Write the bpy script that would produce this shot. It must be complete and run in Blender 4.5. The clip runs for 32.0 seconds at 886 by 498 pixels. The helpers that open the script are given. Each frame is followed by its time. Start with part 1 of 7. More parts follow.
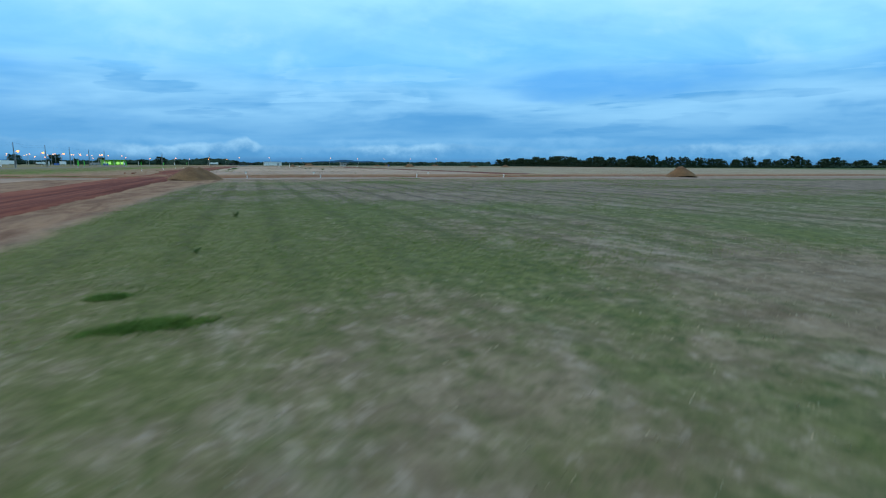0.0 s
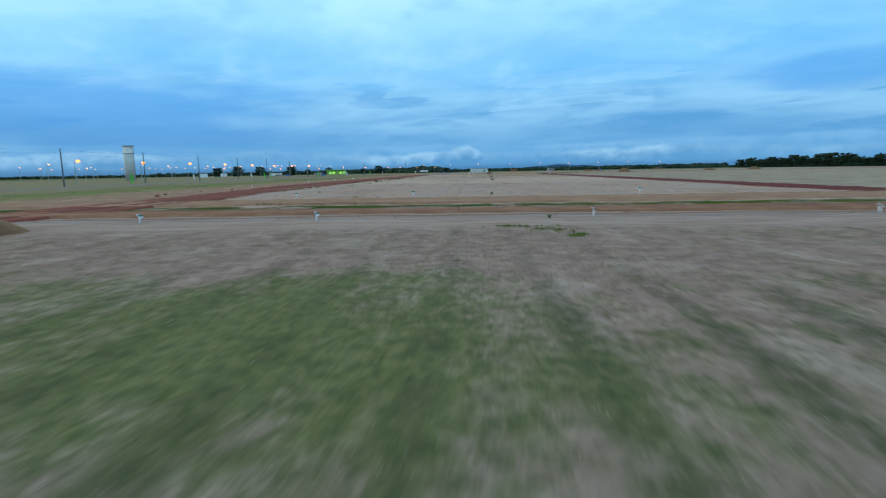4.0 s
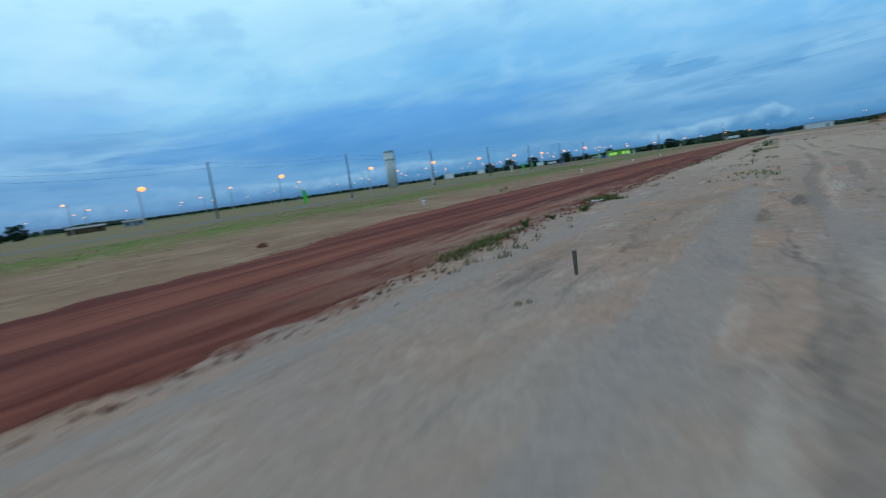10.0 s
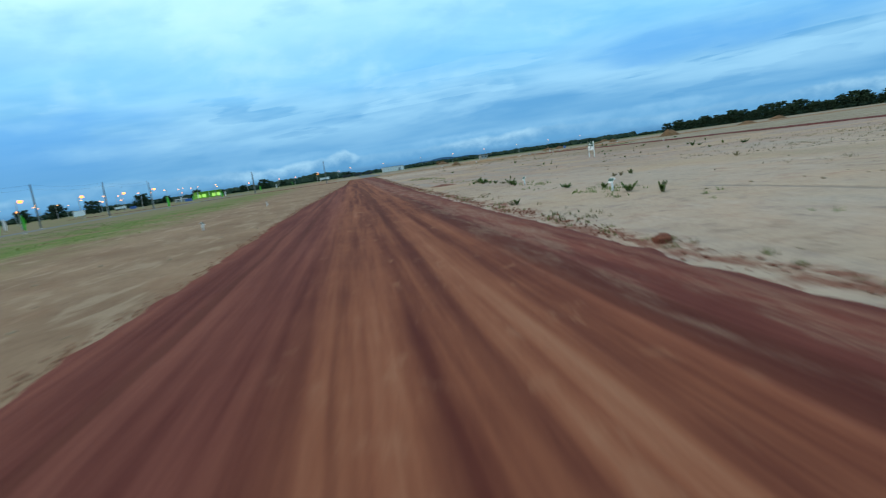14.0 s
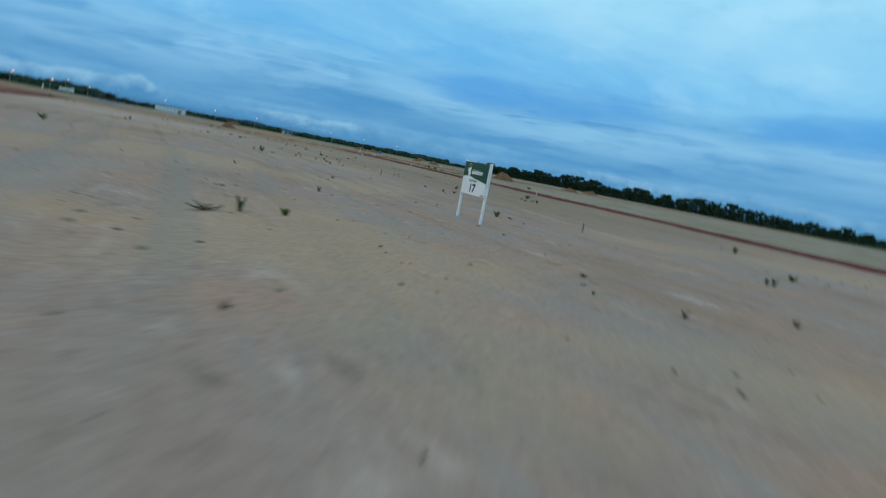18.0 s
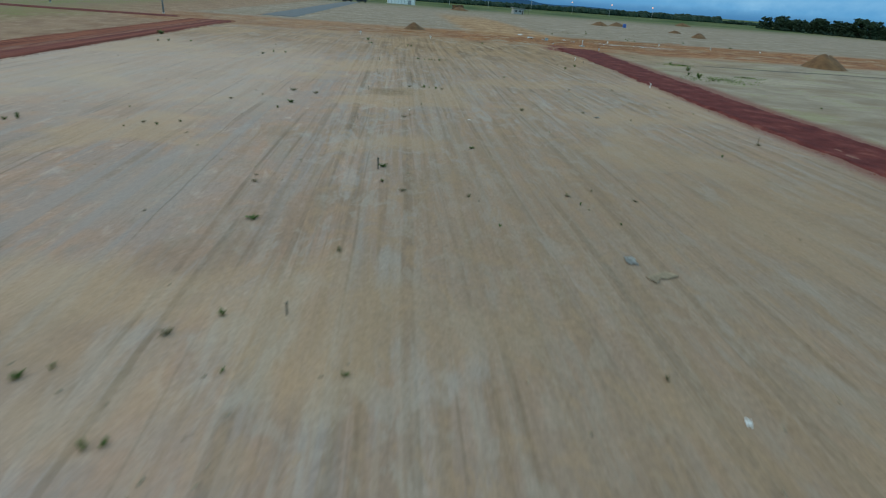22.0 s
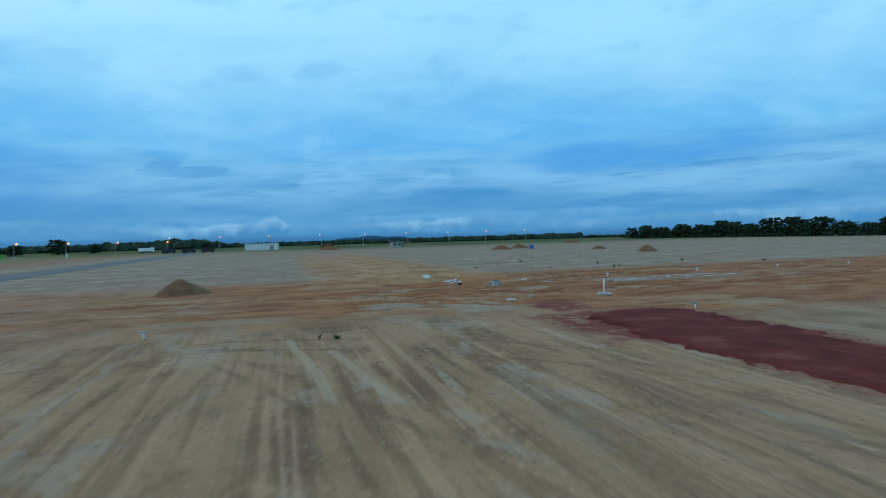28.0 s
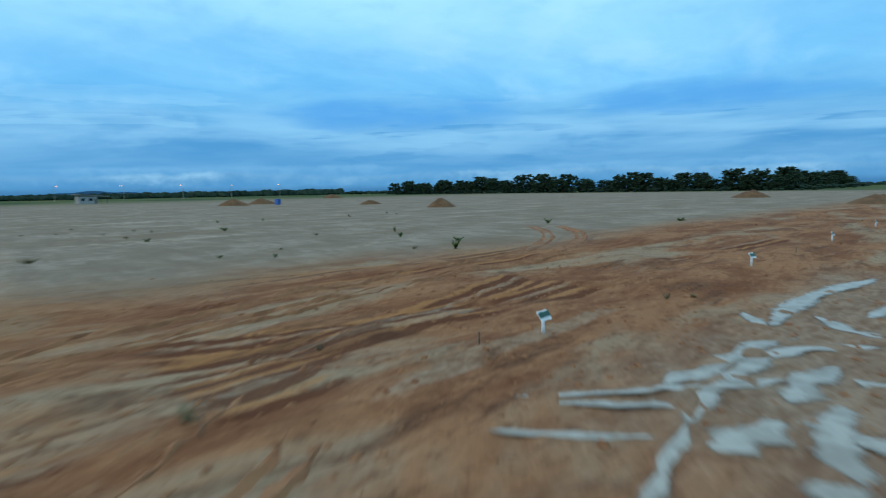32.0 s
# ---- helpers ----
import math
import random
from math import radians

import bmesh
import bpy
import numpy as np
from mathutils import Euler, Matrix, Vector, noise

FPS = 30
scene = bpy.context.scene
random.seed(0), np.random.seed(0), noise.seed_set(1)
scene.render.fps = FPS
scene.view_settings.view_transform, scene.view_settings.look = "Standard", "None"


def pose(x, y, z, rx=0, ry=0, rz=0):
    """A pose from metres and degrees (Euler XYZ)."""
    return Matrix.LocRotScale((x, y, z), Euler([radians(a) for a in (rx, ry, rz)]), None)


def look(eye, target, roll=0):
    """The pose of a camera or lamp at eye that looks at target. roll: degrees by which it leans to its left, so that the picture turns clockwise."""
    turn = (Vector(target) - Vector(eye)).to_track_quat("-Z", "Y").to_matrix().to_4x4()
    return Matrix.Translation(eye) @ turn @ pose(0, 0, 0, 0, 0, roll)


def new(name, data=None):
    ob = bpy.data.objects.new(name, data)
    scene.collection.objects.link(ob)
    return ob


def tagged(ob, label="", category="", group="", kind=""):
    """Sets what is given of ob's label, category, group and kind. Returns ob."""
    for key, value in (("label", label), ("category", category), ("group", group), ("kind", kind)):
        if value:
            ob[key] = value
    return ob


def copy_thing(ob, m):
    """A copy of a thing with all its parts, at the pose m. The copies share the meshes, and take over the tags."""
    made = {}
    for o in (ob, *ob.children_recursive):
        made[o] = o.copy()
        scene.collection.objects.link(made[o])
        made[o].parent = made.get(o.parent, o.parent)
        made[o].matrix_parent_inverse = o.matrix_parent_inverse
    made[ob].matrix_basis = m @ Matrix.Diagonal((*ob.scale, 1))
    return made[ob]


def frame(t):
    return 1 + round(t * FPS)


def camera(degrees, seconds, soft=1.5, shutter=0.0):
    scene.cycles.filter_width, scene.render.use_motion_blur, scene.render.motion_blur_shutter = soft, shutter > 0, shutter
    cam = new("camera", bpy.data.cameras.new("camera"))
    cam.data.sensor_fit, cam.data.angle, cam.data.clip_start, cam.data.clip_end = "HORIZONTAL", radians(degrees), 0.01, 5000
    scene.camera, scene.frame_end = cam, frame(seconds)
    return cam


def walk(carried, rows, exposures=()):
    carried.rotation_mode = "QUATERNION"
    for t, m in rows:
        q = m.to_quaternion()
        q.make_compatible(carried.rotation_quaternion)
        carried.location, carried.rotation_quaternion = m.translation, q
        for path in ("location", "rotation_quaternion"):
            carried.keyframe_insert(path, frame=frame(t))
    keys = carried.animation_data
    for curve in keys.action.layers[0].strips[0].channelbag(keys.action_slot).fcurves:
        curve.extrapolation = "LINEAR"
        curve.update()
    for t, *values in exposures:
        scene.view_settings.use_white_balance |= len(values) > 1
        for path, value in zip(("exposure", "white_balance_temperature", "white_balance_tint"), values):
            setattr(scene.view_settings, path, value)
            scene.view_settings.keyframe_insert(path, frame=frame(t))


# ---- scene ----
cam = camera(79.44, 32.0, soft=1.2, shutter=0.45)
PATH = [
    (0, (-2.569, -12.053, 1.840), (0.763, -2.754, 0.281), 0.28),
    (0.5, (-0.184, -9.576, 2.225), (3.145, -0.276, 0.666), 0.17),
    (1, (2.333, -3.432, 2.189), (5.287, 5.997, 0.654), 0.05),
    (1.5, (5.034, 3.183, 2.174), (7.379, 12.784, 0.651), -0.16),
    (2, (7.390, 9.498, 2.177), (8.928, 19.263, 0.668), -0.27),
    (2.5, (9.395, 15.143, 2.145), (10.517, 24.968, 0.663), -0.54),
    (4.5, (14.638, 42.134, 2.455), (13.349, 51.946, 1.017), -0.77),
    (5, (15.017, 48.591, 2.272), (12.875, 58.261, 0.891), -0.42),
    (5.5, (14.886, 55.194, 2.338), (11.784, 64.601, 0.963), -0.38),
    (6, (14.260, 61.499, 2.356), (10.258, 70.559, 0.978), -0.67),
    (6.5, (13.048, 67.714, 2.318), (8.253, 76.387, 0.978), -0.45),
    (7, (11.373, 73.658, 2.299), (5.899, 81.919, 0.962), -0.54),
    (7.5, (9.172, 79.349, 2.227), (3.059, 87.150, 0.896), -0.59),
    (8, (6.325, 84.902, 1.998), (-0.400, 92.189, 0.706), -0.55),
    (8.5, (3.533, 89.634, 1.942), (-3.491, 96.634, 0.653), -0.48),
    (9, (0.160, 94.514, 1.860), (-6.834, 101.544, 0.567), -2.81),
    (9.5, (-3.302, 99.129, 1.774), (-9.813, 106.607, 0.476), -7.64),
    (10, (-6.773, 104.301, 1.619), (-12.163, 112.622, 0.312), -7.93),
    (10.5, (-9.579, 110.406, 1.580), (-13.862, 119.338, 0.213), -9.22),
    (11, (-12.322, 117.870, 1.862), (-15.825, 127.131, 0.456), -9.30),
    (11.5, (-14.981, 124.992, 1.881), (-17.511, 134.558, 0.436), -9.26),
    (12, (-17.033, 132.386, 1.913), (-18.607, 142.147, 0.414), -9.26),
    (12.5, (-18.296, 139.836, 1.957), (-19.098, 149.687, 0.436), -9.15),
    (13, (-18.872, 147.385, 1.968), (-18.957, 157.266, 0.429), -8.76),
    (13.5, (-18.847, 155.083, 1.923), (-18.159, 164.935, 0.354), -8.33),
    (14, (-18.118, 162.908, 2.058), (-16.654, 172.671, 0.463), -8.00),
    (14.5, (-16.707, 170.815, 2.009), (-14.575, 180.452, 0.402), -7.61),
    (15, (-14.934, 178.514, 2.063), (-12.226, 188.003, 0.443), -7.55),
    (15.5, (-12.852, 184.477, 2.080), (-9.543, 193.779, 0.492), -6.99),
    (17.5, (-0.738, 208.778, 1.800), (4.017, 217.431, 0.217), -6.09),
    (18, (3.427, 214.855, 1.772), (8.516, 223.320, 0.206), 10.95),
    (18.5, (7.626, 220.462, 1.647), (12.613, 229.009, 0.201), 20.50),
    (19, (10.983, 226.151, 2.018), (15.138, 235.123, 0.518), 6.63),
    (19.5, (13.715, 231.061, 3.717), (16.454, 240.567, 2.254), 8.71),
    (20, (16.096, 234.689, 6.016), (17.491, 244.486, 4.572), 3.09),
    (20.5, (18.060, 238.243, 6.943), (19.167, 248.076, 5.503), 3.34),
    (21, (19.669, 242.359, 7.101), (20.657, 251.752, 3.815), 3.06),
    (21.5, (21.028, 247.023, 7.267), (21.993, 256.014, 2.996), 3.78),
    (22, (22.294, 252.088, 7.288), (23.267, 261.080, 3.023), 4.31),
    (22.5, (23.580, 257.725, 7.338), (24.471, 266.748, 3.120), 3.60),
    (23, (24.806, 263.691, 7.413), (25.636, 273.267, 4.655), 2.93),
    (23.5, (26.093, 270.079, 7.222), (26.848, 279.824, 5.108), 1.86),
    (24, (27.458, 276.485, 7.073), (27.799, 286.256, 4.971), -0.35),
    (24.5, (29.074, 282.019, 7.646), (28.643, 291.784, 5.535), -0.59),
    (26.5, (31.527, 309.595, 5.587), (32.196, 319.376, 3.619), -0.85),
    (27, (32.278, 316.431, 5.595), (34.472, 326.108, 4.354), -1.35),
    (27.5, (33.544, 323.177, 5.449), (36.313, 332.763, 4.796), -1.44),
    (28, (35.353, 329.831, 4.827), (38.303, 339.384, 4.628), -1.41),
    (28.5, (37.565, 336.462, 4.023), (41.248, 345.759, 3.992), -1.26),
    (29, (40.221, 343.149, 3.325), (44.691, 352.093, 3.286), -1.19),
    (29.5, (43.023, 348.962, 3.267), (47.677, 357.813, 3.224), -1.28),
    (30, (46.438, 354.839, 3.291), (51.256, 363.601, 3.245), -1.30),
    (30.5, (50.083, 360.407, 3.315), (55.223, 368.940, 2.439), -1.37),
    (31, (54.109, 366.115, 3.211), (59.643, 374.397, 2.333), -1.20),
    (31.5, (58.120, 371.232, 3.173), (64.111, 379.164, 2.083), -1.17),
    (32, (62.475, 376.268, 3.085), (69.171, 383.615, 1.996), -0.99),
]
walk(cam, [(t, look(eye, target, roll)) for t, eye, target, roll in PATH],
     [(0, 0.28, 6500, 13), (2, 0.38, 6500, 14), (5, 0.17, 6680, 15.5), (6, 0.15, 6620, 16), (7, 0.11, 6500, 14.5), (8, -0.02, 6250, 12), (9, -0.1, 6280, 13.5), (10, -0.03, 6600, 16.5), (10.5, 0.0, 6620, 16), (12, 0.38, 7080, 14), (15, 0.36, 7150, 14), (17.5, 0.05, 6600, 11), (19, -0.15, 6550, 11), (20.6, -0.05, 6900, 12), (21.1, 0.0, 7100, 12), (21.8, 0.26, 7050, 13), (22.6, 0.25, 7000, 13), (23.4, 0.1, 6800, 11), (24.5, 0.06, 6700, 12), (27, 0.12, 6700, 11), (28, -0.08, 6030, 9.5), (29, -0.16, 5870, 8), (30, -0.15, 5850, 8), (31, 0.03, 6330, 10), (32, 0.12, 6320, 11)])

# ---- world, sun ----
class Nodes:
    """Small builder for node trees: every method returns an output socket."""

    def __init__(self, nt):
        self.nt = nt

    def put(self, sock, v):
        if isinstance(v, bpy.types.NodeSocket):
            self.nt.links.new(v, sock)
        elif v is not None:
            if sock.type == "RGBA" and len(v) == 3:
                v = (*v, 1)
            sock.default_value = v

    def node(self, kind, **props):
        n = self.nt.nodes.new(kind)
        for k, v in props.items():
            setattr(n, k, v)
        return n

    def m(self, op, a, b=None, c=None, clamp=False):
        n = self.node("ShaderNodeMath", operation=op, use_clamp=clamp)
        for s, v in zip(n.inputs, (a, b, c)):
            self.put(s, v)
        return n.outputs[0]

    def step(self, x, lo, hi):
        n = self.node("ShaderNodeMapRange", interpolation_type="SMOOTHSTEP")
        self.put(n.inputs[0], x)
        n.inputs[1].default_value, n.inputs[2].default_value = lo, hi
        return n.outputs[0]

    def band(self, x, a, b, soft):
        """1 between a and b."""
        return self.m("MULTIPLY", self.step(x, a - soft, a + soft), self.step(x, b + soft, b - soft))

    def mix(self, f, a, b, blend="MIX"):
        n = self.node("ShaderNodeMix", data_type="RGBA", blend_type=blend)
        self.put(n.inputs[0], f)
        self.put(n.inputs[6], a)
        self.put(n.inputs[7], b)
        return n.outputs[2]

    def noise(self, vec, scale, detail=3.0, rough=0.55, warp=0.0):
        n = self.node("ShaderNodeTexNoise")
        self.put(n.inputs["Vector"], vec)
        n.inputs["Scale"].default_value, n.inputs["Detail"].default_value = scale, detail
        n.inputs["Roughness"].default_value, n.inputs["Distortion"].default_value = rough, warp
        return n.outputs[0]

    def stretch(self, vec, sx, sy, sz=1.0, rot=0.0):
        n = self.node("ShaderNodeMapping")
        self.put(n.inputs[0], vec)
        n.inputs["Scale"].default_value = (sx, sy, sz)
        n.inputs["Rotation"].default_value = (0, 0, rot)
        return n.outputs[0]

    def xyz(self, vec):
        n = self.node("ShaderNodeSeparateXYZ")
        self.put(n.inputs[0], vec)
        return n.outputs

    def rgb(self, col):
        n = self.node("ShaderNodeSeparateColor")
        self.put(n.inputs[0], col)
        return n.outputs

    def vec(self, x, y, z):
        n = self.node("ShaderNodeCombineXYZ")
        for s, v in zip(n.inputs, (x, y, z)):
            self.put(s, v)
        return n.outputs[0]


SUN_AZ, SUN_EL = radians(-72), radians(22)
world = bpy.data.worlds.new("dusk")
scene.world = world
world.use_nodes = True
wt = world.node_tree
wt.nodes.clear()
W = Nodes(wt)
sky = W.node("ShaderNodeTexSky", sky_type="NISHITA", sun_disc=False, sun_elevation=radians(22), sun_rotation=SUN_AZ)
way = W.node("ShaderNodeTexCoord").outputs["Generated"]
wx, wy, wz = W.xyz(way)
up = W.m("MAXIMUM", wz, 0.0)
flat = W.m("ADD", up, 0.17)
plane = W.vec(W.m("DIVIDE", wx, flat), W.m("DIVIDE", wy, flat), 0.0)
az = W.m("ARCTAN2", wx, wy)
# layers of stratus rise a little towards the north and lie flat beyond it
tilt_ = W.m("SUBTRACT", up, W.m("MULTIPLY", W.m("MINIMUM", W.m("MAXIMUM", az, -1.0), 0.25), 0.055))
drift = W.m("SUBTRACT", W.noise(W.vec(W.m("MULTIPLY", az, 2.2), W.m("MULTIPLY", tilt_, 7.0), 0.0), 1.0, 4, 0.55, 0.5), 0.5)
wisps = W.m("SUBTRACT", W.noise(W.vec(W.m("MULTIPLY", az, 4.0), W.m("MULTIPLY", tilt_, 19.0), 4.0), 1.0, 4, 0.54, 0.25), 0.5)
curds = W.m("SUBTRACT", W.noise(W.vec(W.m("MULTIPLY", az, 7.5), W.m("MULTIPLY", tilt_, 13.0), 14.0), 1.0, 5, 0.53, 0.2), 0.5)
shelf = W.noise(W.vec(W.m("MULTIPLY", az, 1.9), W.m("MULTIPLY", tilt_, 17.0), 9.0), 1.0, 5, 0.55, 0.2)
big = W.noise(W.stretch(plane, 0.55, 0.9, 1, 0.5), 0.45, 3, 0.5, 0.5)
fine = W.noise(W.stretch(plane, 0.75, 1.25, 1, 0.35), 1.3, 7, 0.6, 0.6)
cover = W.m("ADD", W.m("MULTIPLY", big, 0.62), W.m("MULTIPLY", fine, 0.38))


def gap(az0, el0, wide, tall):
    """A ragged opening in the cloud round a direction, drawn out into streaks."""
    p = W.m("POWER", W.m("DIVIDE", W.m("ABSOLUTE", W.m("SUBTRACT", az, radians(az0))), radians(wide)), 2.0)
    q = W.m("POWER", W.m("DIVIDE", W.m("ABSOLUTE", W.m("SUBTRACT", up, math.sin(radians(el0)))), math.sin(radians(tall))), 2.0)
    torn = W.m("ADD", W.m("MULTIPLY", drift, 2.0), W.m("ADD", W.m("MULTIPLY", wisps, 2.6), W.m("MULTIPLY", curds, 1.6)))
    return W.step(W.m("ADD", W.m("SUBTRACT", 1.0, W.m("ADD", p, q)), torn), -0.25, 1.1)


open_sky = W.m("MAXIMUM", gap(-37, 5.6, 25, 3.9), W.m("MAXIMUM", gap(38, 8.0, 13, 2.0), W.m("MAXIMUM", gap(66, 8.4, 13, 1.7), W.m("MAXIMUM", W.m("MULTIPLY", gap(-75, 9, 17, 3), 0.5), gap(150, 9, 40, 4)))))
deck = W.mix(W.step(cover, 0.38, 0.66), (0.13, 0.50, 0.93), (0.275, 0.70, 1.02))
glow = W.step(W.m("ADD", W.m("MULTIPLY", wx, math.sin(SUN_AZ)), W.m("MULTIPLY", wy, math.cos(SUN_AZ))), -0.3, 1.0)
high = W.step(W.m("ADD", up, W.m("MULTIPLY", drift, 0.25)), 0.13, 0.40)
deck = W.mix(W.m("MULTIPLY", W.m("MULTIPLY", high, 0.9), W.m("ADD", W.m("MULTIPLY", glow, 0.35), 0.65)), deck, (0.60, 1.05, 1.20))
deck = W.mix(W.m("MULTIPLY", W.step(W.m("ADD", curds, W.m("MULTIPLY", drift, 0.6)), -0.02, 0.20), 0.30), deck, (0.47, 0.84, 1.08))
deck = W.mix(W.m("MULTIPLY", W.step(W.m("ADD", curds, W.m("MULTIPLY", wisps, 0.6)), -0.03, -0.22), 0.30), deck, (0.15, 0.48, 0.88))
# long flat layers of stratus lower down, each with a lit top and a blue foot
low = W.vec(W.m("MULTIPLY", az, 3.0), W.m("MULTIPLY", tilt_, 23.0), 0.0)
layer = W.noise(low, 1.0, 4, 0.52, 0.25)
bank = W.mix(W.step(layer, 0.38, 0.62), (0.088, 0.345, 0.68), (0.215, 0.525, 0.83))
bank = W.mix(W.m("MULTIPLY", W.step(W.m("ADD", wisps, W.m("MULTIPLY", curds, 0.7)), 0.02, 0.18), 0.5), bank, (0.265, 0.60, 0.90))
colour = W.mix(W.step(W.m("ADD", up, W.m("MULTIPLY", drift, 0.10)), 0.085, 0.19), bank, deck)
edge_ = W.m("FRACT", W.m("MULTIPLY", W.m("ADD", shelf, W.m("MULTIPLY", curds, 0.10)), 5.0))
shelves = W.m("MULTIPLY", W.m("MULTIPLY", W.step(edge_, 0.0, 0.14), W.step(edge_, 1.0, 0.14)), W.band(up, 0.05, 0.17, 0.035))
colour = W.mix(W.m("MULTIPLY", shelves, 0.36), colour, (0.32, 0.69, 0.98))
colour = W.mix(W.m("MULTIPLY", open_sky, 0.80), colour, W.mix(W.step(up, 0.05, 0.15), (0.062, 0.31, 0.70), (0.085, 0.385, 0.84)))


def heaps(col, base, amp, freq, seed, depth, bright, shade, amount, crest=0.0):
    """A row of heaped cumulus: rounded lit tops that pass softly into a dark foot."""
    long_ = W.noise(W.vec(W.m("MULTIPLY", az, freq), 0.0, seed), 1.0, 3, 0.5)
    knob = W.m("ABSOLUTE", W.m("SUBTRACT", W.m("MULTIPLY", W.noise(W.vec(W.m("MULTIPLY", az, freq * 4.6), W.m("MULTIPLY", up, freq * 5.5), seed + 3), 1.0, 5, 0.55, 0.2), 2.0), 1.0))
    top = W.m("ADD", base, W.m("ADD", W.m("MULTIPLY", W.m("SUBTRACT", long_, 0.5), amp * 3.4), W.m("MULTIPLY", W.m("SUBTRACT", 0.2, knob), amp * 0.9)))
    if crest:
        top = W.m("ADD", top, W.m("MULTIPLY", W.step(W.m("ABSOLUTE", W.m("ADD", az, 0.009)), 0.034, 0.004), crest))
    d = W.m("SUBTRACT", top, up)
    body = W.m("ADD", d, W.m("MULTIPLY", W.m("SUBTRACT", W.noise(W.vec(W.m("MULTIPLY", az, freq * 7), W.m("MULTIPLY", up, freq * 9), seed + 5), 1.0, 5, 0.6), 0.5), depth * 1.8))
    f = W.m("MULTIPLY", W.step(d, -0.002, 0.006), amount)
    lit = W.step(W.noise(W.vec(W.m("MULTIPLY", az, 3.7), W.m("MULTIPLY", up, 8.0), seed + 9), 1.0, 2, 0.5), 0.40, 0.66)
    if crest:
        lit = W.m("MAXIMUM", lit, W.step(W.m("ABSOLUTE", W.m("ADD", az, 0.009)), 0.04, 0.015))
    f = W.m("MULTIPLY", f, W.m("ADD", W.m("MULTIPLY", lit, 0.45), 0.55))
    bright = W.mix(lit, tuple(0.5 * (a + b) for a, b in zip(bright, shade)), bright)
    return W.mix(f, col, W.mix(W.step(body, -0.2 * depth, depth), bright, shade))


colour = W.mix(W.m("MULTIPLY", W.step(W.m("ADD", up, W.m("MULTIPLY", drift, 0.05)), 0.10, 0.045), 0.62), colour, (0.088, 0.335, 0.65))
colour = heaps(colour, 0.046, 0.012, 3.0, 31.0, 0.034, (0.225, 0.53, 0.83), (0.085, 0.335, 0.64), 0.62)
colour = heaps(colour, 0.034, 0.011, 4.4, 57.0, 0.026, (0.33, 0.64, 0.89), (0.078, 0.295, 0.57), 0.85, 0.011)
colour = heaps(colour, 0.013, 0.006, 7.0, 83.0, 0.014, (0.125, 0.365, 0.63), (0.062, 0.24, 0.48), 0.85)
colour = W.mix(W.step(W.m("ADD", up, W.m("MULTIPLY", layer, 0.010)), 0.020, 0.004), colour, (0.052, 0.205, 0.43))
day = W.mix(1.0, sky.outputs[0], (0.012, 0.012, 0.012), "MULTIPLY")
colour = W.mix(0.10, colour, day)
back = W.node("ShaderNodeBackground")
W.put(back.inputs[0], colour)
back.inputs[1].default_value = 1.0
wt.links.new(back.outputs[0], W.node("ShaderNodeOutputWorld").inputs[0])

sun_data = bpy.data.lights.new("sun", "SUN")
sun_data.energy, sun_data.angle, sun_data.color = 0.95, radians(100), (1.0, 0.62, 0.36)
sun = new("sun", sun_data)
sun.matrix_world = look((0, 0, 60), (-60 * math.sin(SUN_AZ), -60 * math.cos(SUN_AZ), 60 - 60 * math.tan(SUN_EL) * 3.2))


# ---- materials ----
def material(name, rough=0.9, spec=0.2, metal=0.0):
    """A node material: the builder, its shader and the object coordinates."""
    mat = bpy.data.materials.new(name)
    mat.use_nodes = True
    nt = mat.node_tree
    bsdf = nt.nodes["Principled BSDF"]
    bsdf.inputs["Roughness"].default_value, bsdf.inputs["Metallic"].default_value = rough, metal
    bsdf.inputs["Specular IOR Level"].default_value = spec
    n = Nodes(nt)
    return mat, n, bsdf, n.node("ShaderNodeTexCoord").outputs["Object"]


def bump(n, bsdf, height, strength, dist):
    b = n.node("ShaderNodeBump")
    b.inputs["Strength"].default_value, b.inputs["Distance"].default_value = strength, dist
    n.put(b.inputs["Height"], height)
    n.nt.links.new(b.outputs[0], bsdf.inputs["Normal"])


def simple(name, a, b, scale=8.0, rough=0.7, metal=0.0, spec=0.3, relief=0.3, dist=0.004):
    """Two tones mottled at two scales, with a fine relief."""
    mat, n, bsdf, co = material(name, rough, spec, metal)
    coarse, fine = n.noise(co, scale, 3), n.noise(co, scale * 9, 4)
    f = n.m("ADD", n.m("MULTIPLY", coarse, 0.6), n.m("MULTIPLY", fine, 0.4))
    n.put(bsdf.inputs["Base Color"], n.mix(n.step(f, 0.32, 0.68), a, b))
    bump(n, bsdf, fine, relief, dist)
    return mat


